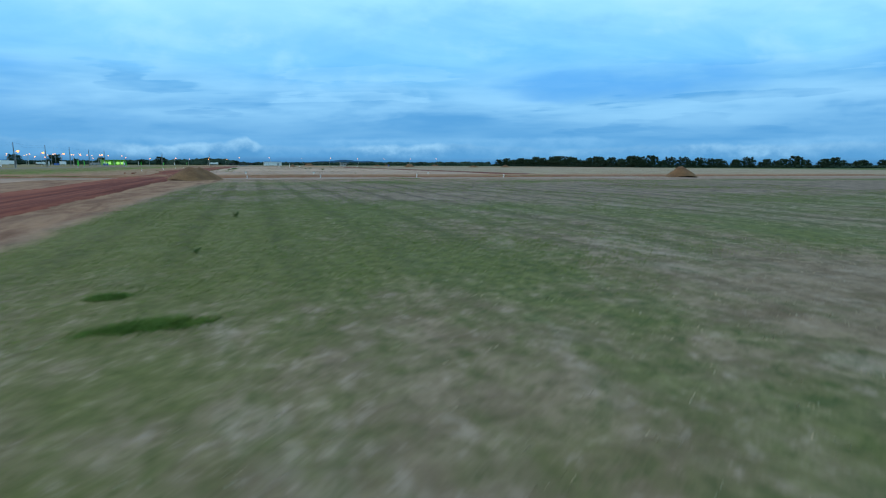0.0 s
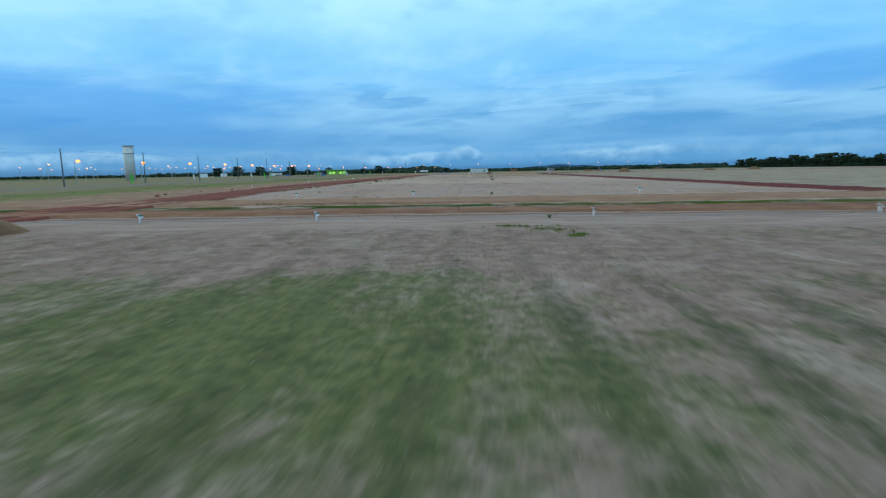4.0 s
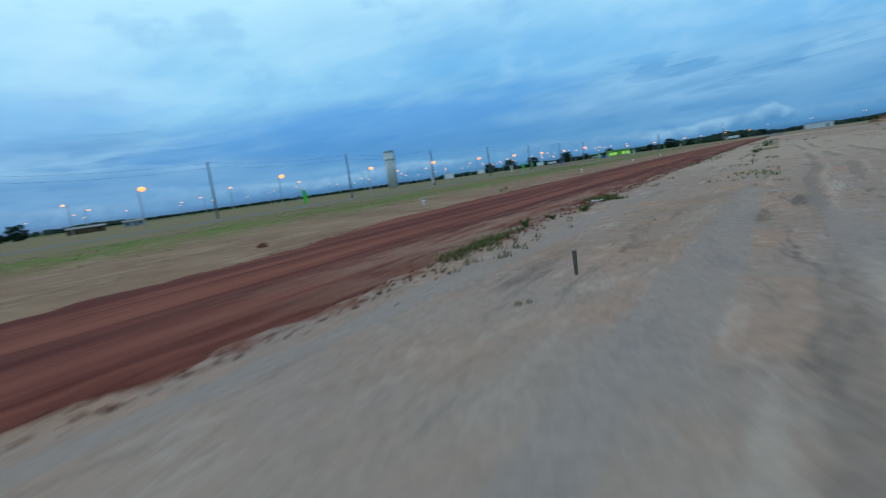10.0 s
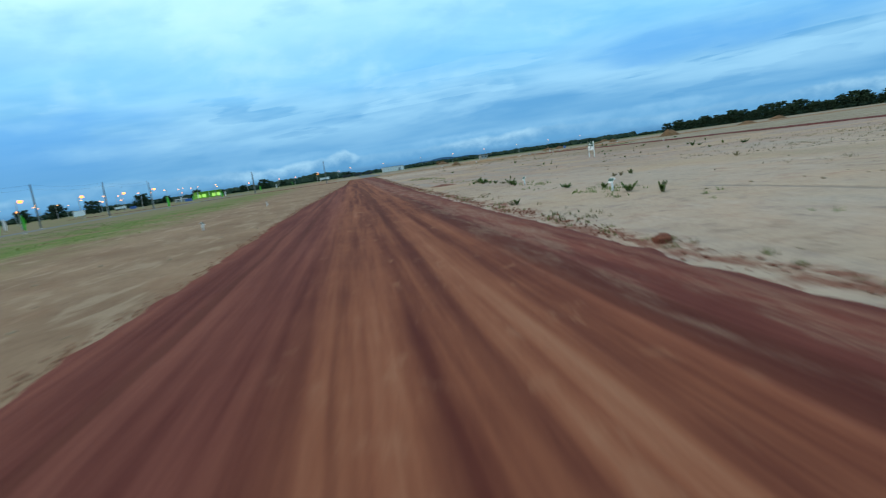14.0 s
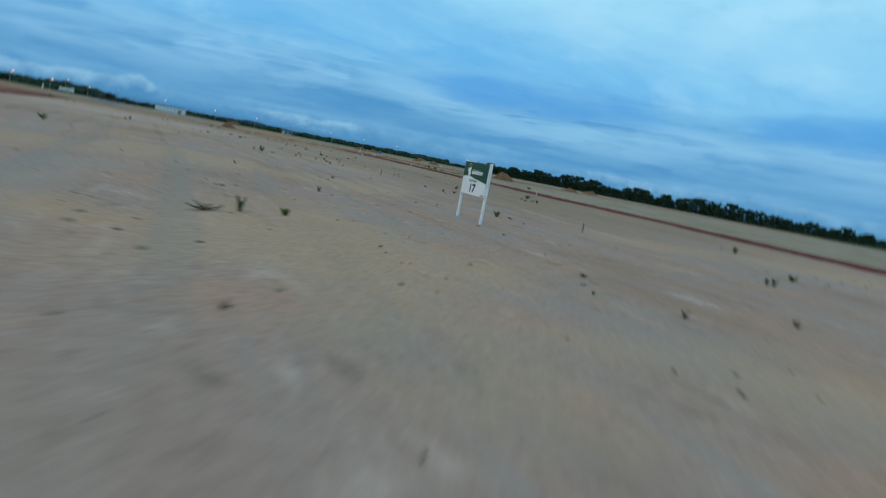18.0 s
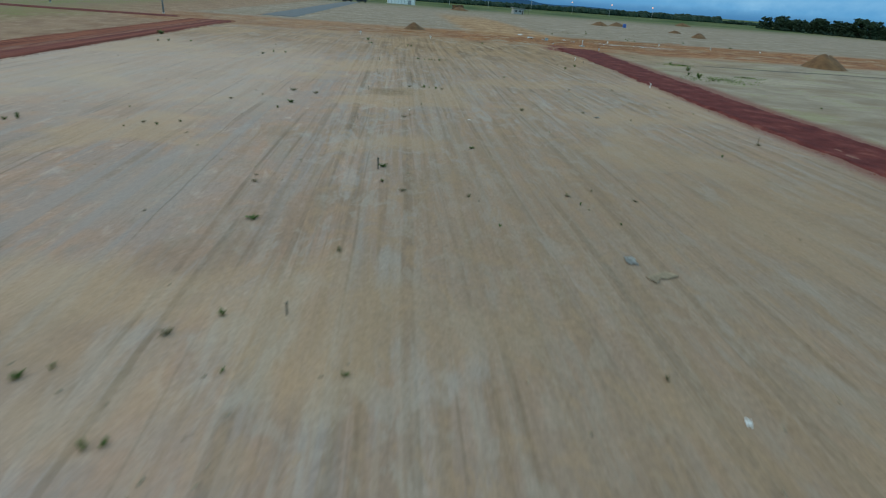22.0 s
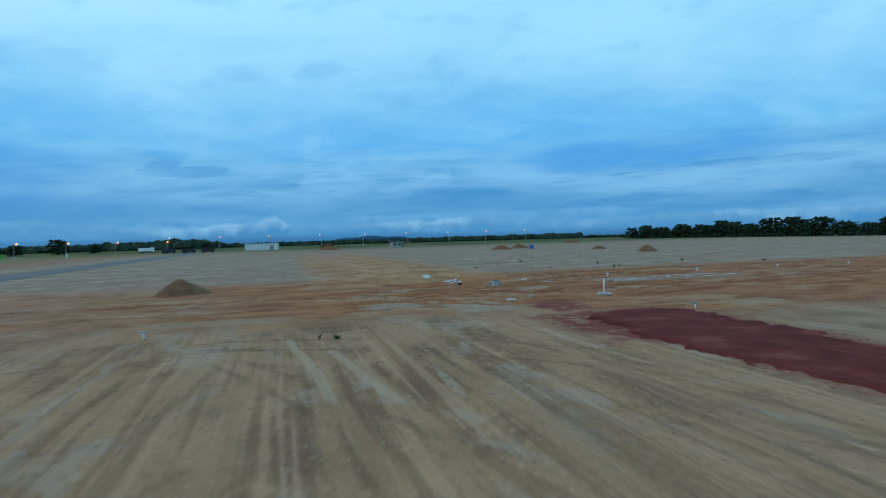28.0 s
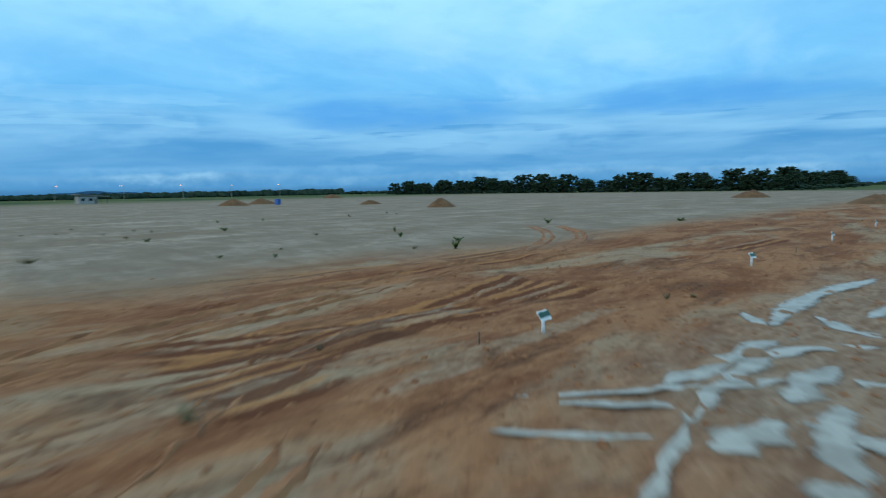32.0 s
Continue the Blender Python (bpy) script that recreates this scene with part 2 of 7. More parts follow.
def ground_material(zone):
    """Soil of one stretch of the land: the south field and cross road, the long plot, or the northern works."""
    mat, n, bsdf, co = material("soil_" + zone, 0.95, 0.06)
    x, y, z = n.xyz(co)
    wob = n.m("MULTIPLY", n.m("SUBTRACT", n.noise(co, 0.10, 4, 0.6), 0.5), 9.0)
    wob2 = n.m("MULTIPLY", n.m("SUBTRACT", n.noise(co, 0.6, 4, 0.65), 0.5), 3.0)
    xw, yw = n.m("ADD", x, wob2), n.m("ADD", y, wob2)
    xb, yb = n.m("ADD", x, wob), n.m("ADD", y, wob)
    n1, n2, n3 = n.noise(co, 0.18, 5, 0.6), n.noise(co, 1.3, 5, 0.65), n.noise(co, 10.0, 5, 0.75)
    along = n.noise(n.stretch(co, 1.0, 0.035), 1.1, 4, 0.6)
    alongf = n.noise(n.stretch(co, 1.0, 0.045), 1.9, 5, 0.66, 0.25)
    # bare sand of the building plots: pinkish tan and cool grey, with pale drifts, scuffs and painted shade of divots
    trk = n.node("ShaderNodeAttribute", attribute_name="pressed")
    rut, ridge, tread = n.rgb(trk.outputs["Color"])
    torn = n.m("MULTIPLY", n.m("SUBTRACT", n.noise(co, 4.0, 5, 0.7), 0.5), 1.1)
    rut, ridge, tread = (n.m("MULTIPLY", n.step(n.m("ADD", v, n.m("MULTIPLY", torn, n.step(v, 0.02, 0.3))), 0.22, 0.62), n.step(v, 0.0, 0.12)) for v in (rut, ridge, tread))
    g = n.noise(co, 0.42, 5, 0.6, 0.8)
    nm = n.noise(co, 3.4, 6, 0.72, 0.3)
    sand = n.mix(n.step(g, 0.36, 0.60), (0.322, 0.202, 0.149), (0.280, 0.200, 0.166))
    pale_s = n.step(n.noise(n.stretch(co, 1.0, 0.38), 1.5, 5, 0.66, 0.7), 0.54, 0.70)
    sand = n.mix(n.m("MULTIPLY", pale_s, 0.6), sand, (0.415, 0.315, 0.265))
    # dark mottling stands in for the soft shade of small divots
    sand = n.mix(n.m("MULTIPLY", n.step(nm, 0.51, 0.66), n.m("ADD", n.m("MULTIPLY", n.step(yb, 190, 130), 0.28), n.m("ADD", n.m("MULTIPLY", n.band(yb, 198, 245, 10), 0.16), 0.22))), sand, (0.17, 0.118, 0.092))
    sand = n.mix(n.m("MULTIPLY", n.step(nm, 0.43, 0.33), n.m("ADD", n.m("MULTIPLY", n.step(yb, 190, 130), 0.2), 0.25)), sand, (0.42, 0.335, 0.27))
    # shade of larger hollows, painted as dark spots
    dent_shade = n.step(n.noise(n.stretch(co, 1.1, 0.55, 1, 0.5), 1.9, 1.6, 0.5, 0.2), 0.635, 0.70)
    sand = n.mix(n.m("MULTIPLY", dent_shade, n.m("ADD", n.m("MULTIPLY", n.band(yb, 200, 245, 10), 0.30), 0.25)), sand, (0.15, 0.115, 0.092))
    damp = n.step(n.noise(n.stretch(co, 1.0, 0.40), 0.36, 6, 0.66, 0.6), 0.54, 0.61)
    sand = n.mix(n.m("MULTIPLY", damp, 0.5), sand, (0.25, 0.20, 0.162))
    if zone != "north":
        # scrapes of the grader: short dark scratches and pale smears, in patches
        scrape = n.noise(n.stretch(co, 1.0, 0.20, 1, 0.12), 1.5, 7, 0.70, 0.5)
        scraped = n.m("MULTIPLY", n.step(n.noise(n.stretch(co, 1.0, 0.5), 0.22, 4, 0.6, 0.4), 0.42, 0.58), n.step(yb, 235, 160))
        sand = n.mix(n.m("MULTIPLY", n.m("MULTIPLY", n.step(scrape, 0.535, 0.63), scraped), 0.85), sand, (0.125, 0.096, 0.083))
        sand = n.mix(n.m("MULTIPLY", n.m("MULTIPLY", n.step(scrape, 0.45, 0.35), scraped), 0.6), sand, (0.43, 0.345, 0.285))
    silt_f = n.noise(n.stretch(co, 0.8, 0.45, 1, -0.2), 0.17, 4, 0.55, 0.5)
    sand = n.mix(n.m("MULTIPLY", n.step(silt_f, 0.53, 0.66), 0.6), sand, (0.275, 0.222, 0.19))
    sand = n.mix(n.m("MULTIPLY", n.step(silt_f, 0.47, 0.34), 0.62), sand, (0.225, 0.150, 0.108))
    # compacted, greyer wheel lanes that run the length of the plot
    lanes = n.m("MULTIPLY", n.step(along, 0.51, 0.63), n.m("MULTIPLY", n.step(yb, 84, 100), n.m("SUBTRACT", 1.0, n.m("MULTIPLY", n.band(yb, 125, 205, 12), 0.5))))
    sand = n.mix(n.m("MULTIPLY", n.m("MULTIPLY", n.step(along, 0.47, 0.36), n.step(yb, 205, 245)), 0.5), sand, (0.235, 0.152, 0.108))
    sand = n.mix(n.m("MULTIPLY", lanes, 0.7), sand, (0.252, 0.208, 0.19))
    if zone != "south":
        worked = n.m("MULTIPLY", n.band(xb, 18, 47, 4), n.step(yb, 228, 258))
        sand = n.mix(n.m("MULTIPLY", n.m("MULTIPLY", n.step(alongf, 0.51, 0.62), worked), 0.55), sand, (0.24, 0.157, 0.098))
        sand = n.mix(n.m("MULTIPLY", n.m("MULTIPLY", n.step(alongf, 0.47, 0.38), worked), 0.45), sand, (0.30, 0.268, 0.235))
        keen = 1.3 if zone == "north" else 0.75
        groove = n.noise(n.stretch(co, 1.0, 0.022), 2.2, 5, 0.64, 0.2)
        combed = n.m("MULTIPLY", n.step(yb, 235, 262), n.step(n.noise(n.stretch(co, 1.0, 0.3), 0.35, 4, 0.6), 0.36, 0.60))
        sand = n.mix(n.m("MULTIPLY", n.m("MULTIPLY", n.step(groove, 0.53, 0.62), n.m("MAXIMUM", n.m("MULTIPLY", combed, 0.16), n.m("MULTIPLY", worked, 0.75))), keen * 0.66), sand, (0.125, 0.090, 0.064))
        sand = n.mix(n.m("MULTIPLY", n.m("MULTIPLY", n.step(groove, 0.46, 0.38), n.m("MAXIMUM", n.m("MULTIPLY", combed, 0.3), n.m("MULTIPLY", worked, 0.75))), keen * 0.40), sand, (0.405, 0.322, 0.245))
        # narrow tyre lines that run on for tens of metres, and smears of grey silt between them
        line = n.noise(n.stretch(n.vec(n.m("ADD", x, n.m("MULTIPLY", n.noise(n.stretch(co, 0.2, 0.05), 0.5, 2), 1.6)), y, 0.0), 1.0, 0.008), 1.5, 3, 0.7)
        sand = n.mix(n.m("MULTIPLY", n.m("MULTIPLY", n.step(line, 0.56, 0.63), n.m("MAXIMUM", combed, worked)), 0.48), sand, (0.115, 0.084, 0.060))
        grey_s = n.m("MULTIPLY", n.step(n.noise(n.stretch(co, 1.0, 0.22), 0.7, 5, 0.62, 0.4), 0.55, 0.66), n.m("MULTIPLY", n.step(yb, 225, 262), n.m("ADD", n.m("MULTIPLY", n.step(xb, 12, 24), 0.7), 0.3)))
        sand = n.mix(n.m("MULTIPLY", grey_s, 0.55), sand, (0.335, 0.315, 0.30))
        scab = n.noise(n.stretch(co, 1.0, 0.55), 1.1, 6, 0.68, 0.6)
        sand = n.mix(n.m("MULTIPLY", n.m("MULTIPLY", n.step(scab, 0.54, 0.60), worked), 0.5), sand, (0.335, 0.213, 0.132))
        sand = n.mix(n.m("MULTIPLY", n.m("MULTIPLY", n.step(scab, 0.46, 0.40), worked), 0.45), sand, (0.335, 0.292, 0.25))
        sand = n.mix(n.m("MULTIPLY", n.m("MULTIPLY", n.band(yb, 138, 200, 12), n.step(n2, 0.30, 0.55)), 0.55), sand, (0.40, 0.300, 0.232))
        tan = n.m("MULTIPLY", n.step(n.noise(co, 0.09, 3), 0.5, 0.62), n.step(yb, 150, 215))
        sand = n.mix(n.m("MULTIPLY", tan, 0.55), sand, (0.37, 0.248, 0.158))
        # orange strip at the north end of the plot
        ochre = n.m("MULTIPLY", n.step(xb, 16, 27), n.m("SUBTRACT", n.m("MULTIPLY", n.step(yb, 224, 246), 0.62), n.m("MULTIPLY", n.step(yb, 272, 292), 0.28)))
        sand = n.mix(n.m("MULTIPLY", n.m("MULTIPLY", n.step(xb, 17, 10), n.band(yb, 286, 335, 8)), 0.38), sand, (0.42, 0.322, 0.262))
        sand = n.mix(ochre, sand, n.mix(nm, (0.145, 0.096, 0.062), (0.262, 0.182, 0.122)))
    if zone == "north":
        brown_f = n.noise(n.stretch(co, 0.9, 0.5, 1, 0.25), 0.30, 6, 0.68, 0.8)
        brown = n.mix(n.step(brown_f, 0.34, 0.58), (0.145, 0.086, 0.048), (0.275, 0.17, 0.096))
        brown = n.mix(n.m("MULTIPLY", n.step(nm, 0.50, 0.68), 0.45), brown, (0.085, 0.054, 0.034))
        brown = n.mix(n.m("MULTIPLY", n.step(nm, 0.46, 0.34), 0.4), brown, (0.37, 0.265, 0.17))
        brown = n.mix(n.m("MULTIPLY", damp, 0.55), brown, (0.29, 0.24, 0.195))
        brown = n.mix(n.m("MULTIPLY", n.m("MULTIPLY", n.step(groove, 0.53, 0.60), n.step(yb, 366, 352)), 0.42), brown, (0.115, 0.068, 0.04))
        brown = n.mix(n.m("MULTIPLY", n.m("MULTIPLY", n.step(groove, 0.46, 0.39), n.step(yb, 366, 352)), 0.42), brown, (0.37, 0.245, 0.15))
        sand = n.mix(n.m("MULTIPLY", n.step(yb, 305, 345), n.m("ADD", n.m("MULTIPLY", n.step(xb, 12, 28), 0.35), 0.5)), sand, brown)
        east_brown = n.m("MULTIPLY", n.m("MULTIPLY", n.step(yb, 325, 352), n.step(xb, 92, 66)), 0.65)
    # ruts darkened both as pressed soil and for the shade lying in them
    sand = n.mix(n.m("MULTIPLY", rut, n.m("SUBTRACT", 0.60, n.m("MULTIPLY", n.m("MAXIMUM", n.band(yb, 312, 362, 8), n.band(yb, 205, 285, 12)), 0.22))), sand, n.mix(n.step(yb, 300, 330), n.mix(n.band(yb, 200, 285, 12), (0.185, 0.145, 0.124), (0.208, 0.185, 0.168)), (0.118, 0.074, 0.046)))
    sand = n.mix(n.m("MULTIPLY", tread, 0.5), sand, (0.285, 0.178, 0.102))
    sand = n.mix(n.m("MULTIPLY", ridge, 0.55), sand, n.mix(n.step(yb, 300, 330), (0.40, 0.32, 0.25), (0.33, 0.26, 0.19)))
    if zone == "south":
        # mown south field: cut straw and soil, green in patches, dark drill rows
        husk = n.noise(n.stretch(co, 1.0, 0.75), 4.2, 6, 0.74, 0.4)
        clots = n.noise(n.stretch(co, 1.0, 0.6), 1.5, 5, 0.66, 0.5)
        thatch = n.mix(n.step(n2, 0.32, 0.68), (0.120, 0.090, 0.072), (0.205, 0.160, 0.132))
        thatch = n.mix(n.step(yb, 8, -8), thatch, n.mix(n.step(n2, 0.32, 0.68), (0.118, 0.088, 0.060), (0.198, 0.150, 0.108)))
        thatch = n.mix(n.step(yb, 34, 47), thatch, n.mix(n.step(n2, 0.3, 0.7), (0.160, 0.104, 0.087), (0.262, 0.184, 0.154)))
        thatch = n.mix(n.m("MULTIPLY", n.step(husk, 0.53, 0.66), 0.45), thatch, (0.085, 0.066, 0.050))
        thatch = n.mix(n.m("MULTIPLY", n.step(husk, 0.46, 0.35), 0.32), thatch, (0.34, 0.285, 0.235))
        thatch = n.mix(n.m("MULTIPLY", n.step(n.noise(n.stretch(co, 0.9, 0.5), 0.55, 5, 0.65, 0.6), 0.54, 0.66), 0.36), thatch, (0.33, 0.275, 0.235))
        # drill rows about two metres apart, broken here and there
        xr = n.m("ADD", n.m("ADD", n.m("MULTIPLY", x, 0.4651), 0.384), n.m("ADD", n.m("MULTIPLY", n.m("SUBTRACT", n.noise(n.stretch(co, 0.6, 0.10), 0.5, 3, 0.6), 0.5), 0.4), n.m("MULTIPLY", n.m("SUBTRACT", n2, 0.5), 0.22)))
        row = n.m("ABSOLUTE", n.m("SUBTRACT", n.m("FRACT", xr), 0.5))
        furrow = n.step(n.m("ADD", row, n.m("MULTIPLY", n.m("SUBTRACT", husk, 0.5), 0.26)), 0.22, 0.06)
        furrow = n.m("MULTIPLY", furrow, n.step(n.noise(n.stretch(co, 1.0, 0.13), 0.55, 4, 0.6), 0.22, 0.46))
        side_row = n.m("MULTIPLY", n.step(n.m("ABSOLUTE", n.m("SUBTRACT", row, 0.30)), 0.07, 0.01), n.step(clots, 0.48, 0.60))
        furrow = n.m("MAXIMUM", furrow, n.m("MULTIPLY", side_row, 0.45))
        furrow = n.m("MULTIPLY", furrow, n.m("MULTIPLY", n.step(yb, -8, 4), n.m("ADD", n.m("MULTIPLY", n.step(yb, 50, 42), 0.75), 0.25)))
        field = n.mix(n.m("MULTIPLY", furrow, n.m("ADD", n.m("MULTIPLY", n.step(clots, 0.34, 0.60), 0.40), 0.32)), thatch, n.mix(n.step(husk, 0.36, 0.64), (0.112, 0.082, 0.070), (0.046, 0.038, 0.033)))
        # where it grows: thick in the south and in a band along the northern edge, thin between
        thick = n.m("ADD", n.m("MULTIPLY", n.band(yb, -3, 14, 6), 0.13), n.m("ADD", n.m("MULTIPLY", n.band(yw, 39.5, 48, 2.5), 0.22), n.m("MULTIPLY", n.m("MULTIPLY", n.step(x, 9, -3), n.step(y, 44, 34)), 0.13)))
        thick = n.m("ADD", thick, n.m("SUBTRACT", n.m("MULTIPLY", n.step(yb, 30, 8), 0.06), n.m("MULTIPLY", n.step(y, -2, -6), n.m("ADD", n.m("MULTIPLY", n.step(x, -3, 0), 0.05), 0.02))))
        green_f = n.m("ADD", n.m("MULTIPLY", n.noise(n.stretch(co, 1.0, 0.6), 0.13, 4, 0.6, 0.4), 0.75), n.m("ADD", n.m("MULTIPLY", clots, 0.40), n.m("MULTIPLY", n.m("SUBTRACT", husk, 0.5), 0.5)))
        green_f = n.m("ADD", n.m("ADD", green_f, thick), n.m("MULTIPLY", furrow, 0.05))
        green = n.mix(n.step(husk, 0.38, 0.64), (0.098, 0.122, 0.034), (0.040, 0.066, 0.018))
        green = n.mix(n.m("MULTIPLY", n.step(x, 2.5, -6.0), 0.5), green, (0.108, 0.108, 0.034))
        field = n.mix(n.m("MULTIPLY", n.step(green_f, 0.61, 0.87), 0.80), field, green)
        field = n.mix(n.m("MULTIPLY", n.m("MULTIPLY", furrow, n.step(clots, 0.40, 0.58)), 0.36), field, (0.052, 0.046, 0.036))
    if zone == "plot":
        # thin weeds tint the sand of the middle plots
        sprout = n.m("MULTIPLY", n.step(n.noise(n.stretch(co, 0.6, 0.25), 0.25, 5, 0.62, 0.5), 0.53, 0.66), n.m("MULTIPLY", n.band(yb, 112, 205, 14), n.step(xb, -6, 8)))
        sand = n.mix(n.m("MULTIPLY", sprout, n.m("ADD", n.m("MULTIPLY", n.step(n2, 0.4, 0.6), 0.3), 0.08)), sand, (0.150, 0.132, 0.066))
    # east and west of the roads
    pale = n.mix(n.step(n1, 0.35, 0.65), (0.198, 0.152, 0.112), (0.28, 0.227, 0.178))
    turf_f = n.m("ADD", n1, n.m("MULTIPLY", n.m("SUBTRACT", n2, 0.5), 0.5))
    turf = n.mix(n.step(n2, 0.35, 0.7), (0.055, 0.112, 0.018), (0.145, 0.170, 0.045))
    west_f = n.m("MULTIPLY", n.step(xb, -30, -42), n.step(turf_f, 0.32, 0.56))
    west = n.mix(n.m("MULTIPLY", west_f, n.step(yb, 420, 300)), n.mix(n.step(n1, 0.3, 0.7), (0.178, 0.105, 0.068), (0.252, 0.160, 0.106)), turf)
    west = n.mix(n.m("MULTIPLY", n.step(nm, 0.50, 0.66), 0.5), west, (0.135, 0.082, 0.052))
    drifts = n.noise(n.stretch(co, 1.0, 0.3, 1, 0.3), 0.8, 6, 0.68, 0.5)
    west = n.mix(n.m("MULTIPLY", n.m("MULTIPLY", n.step(drifts, 0.52, 0.62), n.step(x, -44, -36)), 0.55), west, (0.31, 0.222, 0.158))
    far_f = n.noise(n.stretch(co, 0.35, 1.0), 0.16, 6, 0.66, 0.6)
    pale = n.mix(n.m("MULTIPLY", n.step(far_f, 0.50, 0.64), 0.6), pale, (0.185, 0.125, 0.078))
    pale = n.mix(n.m("MULTIPLY", n.step(far_f, 0.44, 0.32), 0.5), pale, (0.40, 0.325, 0.24))
    east = n.mix(n.m("MULTIPLY", n.step(turf_f, 0.50, 0.68), 0.55), pale, (0.20, 0.19, 0.09))
    if zone == "north":
        east = n.mix(east_brown, east, brown)
    col = n.mix(n.step(xw, 53, 56), sand, east)
    west = n.mix(n.m("MULTIPLY", n.step(n.noise(n.stretch(co, 1.0, 0.5, 1, 0.4), 0.3, 5, 0.65, 0.6), 0.53, 0.66), n.m("MULTIPLY", n.step(x, -34, -27), 0.55)), west, (0.20, 0.105, 0.065))
    col = n.mix(n.m("MULTIPLY", n.step(xw, -16, -19), n.step(yw, 60, 62)), col, west)
    if zone == "south":
        slant = n.m("ADD", n.m("SUBTRACT", x, n.m("MULTIPLY", n.step(y, 26, 54), 2.4)), n.m("MULTIPLY", wob2, 0.4))
        south = n.m("MULTIPLY", n.step(yw, 59.5, 57.0), n.step(slant, -8.4, -7.2))
        col = n.mix(south, col, field)
        red_sw = n.m("MULTIPLY", n.step(yw, 62, 60), n.m("MULTIPLY", n.band(slant, -26, -7.8, 0.8), 0.85))
        col = n.mix(red_sw, col, n.mix(n.step(n.noise(n.stretch(co, 1.0, 0.25), 0.8, 5, 0.65, 0.5), 0.36, 0.6), (0.105, 0.046, 0.028), (0.225, 0.128, 0.082)))
        strip = n.band(yw, 57.5, 64, 0.8)
        swash = n.noise(n.stretch(co, 0.12, 1.0), 1.5, 5, 0.66, 0.4)
        col = n.mix(n.m("MULTIPLY", strip, 0.8), col, n.mix(n.step(swash, 0.34, 0.64), (0.19, 0.122, 0.098), (0.275, 0.215, 0.186)))
        ya = n.m("ADD", y, n.m("MULTIPLY", n.m("SUBTRACT", n.noise(n.stretch(co, 0.05, 0.5), 1.2, 6, 0.62), 0.5), 0.9))
        silt_s = n.m("MAXIMUM", n.band(ya, 64.55, 65.6, 0.4), n.band(ya, 62.0, 63.8, 0.4))
        col = n.mix(n.m("MULTIPLY", silt_s, 0.8), col, n.mix(n.step(swash, 0.34, 0.62), (0.165, 0.112, 0.094), (0.232, 0.196, 0.182)))
        rust_s = n.m("MULTIPLY", n.m("MAXIMUM", n.band(ya, 63.75, 64.5, 0.3), n.band(ya, 65.3, 65.9, 0.3)), 0.9)
        col = n.mix(rust_s, col, n.mix(nm, (0.110, 0.050, 0.032), (0.205, 0.105, 0.068)))
        verge = n.m("MAXIMUM", n.m("MULTIPLY", n.band(yw, 71.2, 73.2, 0.5), n.step(n.noise(n.stretch(co, 0.3, 1.0), 1.1, 5, 0.65, 0.4), 0.42, 0.55)), n.m("MULTIPLY", n.band(ya, 70.7, 71.6, 0.35), n.step(nm, 0.30, 0.48)))
        col = n.mix(n.m("MULTIPLY", verge, 0.85), col, n.mix(nm, (0.055, 0.044, 0.030), (0.150, 0.118, 0.082)))
        gutter = n.m("MULTIPLY", n.band(ya, 69.0, 70.6, 0.3), 0.85)
        col = n.mix(gutter, col, n.mix(nm, (0.155, 0.122, 0.113), (0.235, 0.196, 0.184)))
        rusty = n.m("MULTIPLY", n.band(yw, 82.3, 84.2, 0.6), 0.75)
        col = n.mix(rusty, col, n.mix(nm, (0.14, 0.075, 0.05), (0.28, 0.175, 0.125)))
    if zone == "north":
        beyond = n.m("MULTIPLY", n.step(yb, 390, 402), n.step(xb, -30, -24))
        col = n.mix(beyond, col, n.mix(n.m("MULTIPLY", n.step(n.m("ADD", n.m("MULTIPLY", n2, 0.3), n.m("MULTIPLY", drifts, 0.7)), 0.44, 0.58), 0.7), pale, (0.168, 0.126, 0.094)))
    fleck = n.noise(n.stretch(co, 1.0, 0.45), 2.2, 6, 0.7, 0.5)
    berm = n.m("MULTIPLY", n.m("MAXIMUM", n.m("MULTIPLY", n.band(xw, -12.95, -12.35, 0.3), n.step(fleck, 0.40, 0.52)), n.m("MULTIPLY", n.band(xw, -14.5, -12.6, 0.4), n.step(fleck, 0.54, 0.62))), n.step(y, 84, 90))
    col = n.mix(n.m("MULTIPLY", berm, 0.85), col, n.mix(nm, (0.10, 0.026, 0.018), (0.21, 0.075, 0.05)))
    if zone != "south":
        xe = n.m("ADD", n.m("SUBTRACT", x, n.m("MULTIPLY", n.step(y, 262, 356), 4.3)), n.m("MULTIPLY", n.m("SUBTRACT", nm, 0.5), 1.6))
        dust = n.m("MULTIPLY", n.band(xe, 47.7, 55.6, 0.8), n.step(y, 358, 354))
        col = n.mix(n.m("MULTIPLY", dust, 0.75), col, (0.165, 0.060, 0.048))
    if zone == "north":
        dug = n.m("MULTIPLY", n.m("MULTIPLY", n.band(xw, 20.4, 23.6, 0.9), n.band(yw, 295.4, 298.6, 0.9)), n.step(nm, 0.35, 0.55))
        col = n.mix(n.m("MULTIPLY", dug, 0.75), col, (0.155, 0.105, 0.064))
    far_w = n.step(x, -38, -58)
    west = n.mix(far_w, west, n.mix(n.m("MULTIPLY", n.step(turf_f, 0.42, 0.60), 0.55), n.mix(n1, (0.135, 0.096, 0.064), (0.225, 0.166, 0.115)), turf))
    col = n.mix(n.m("MULTIPLY", far_w, n.step(yw, 84, 88)), col, west)
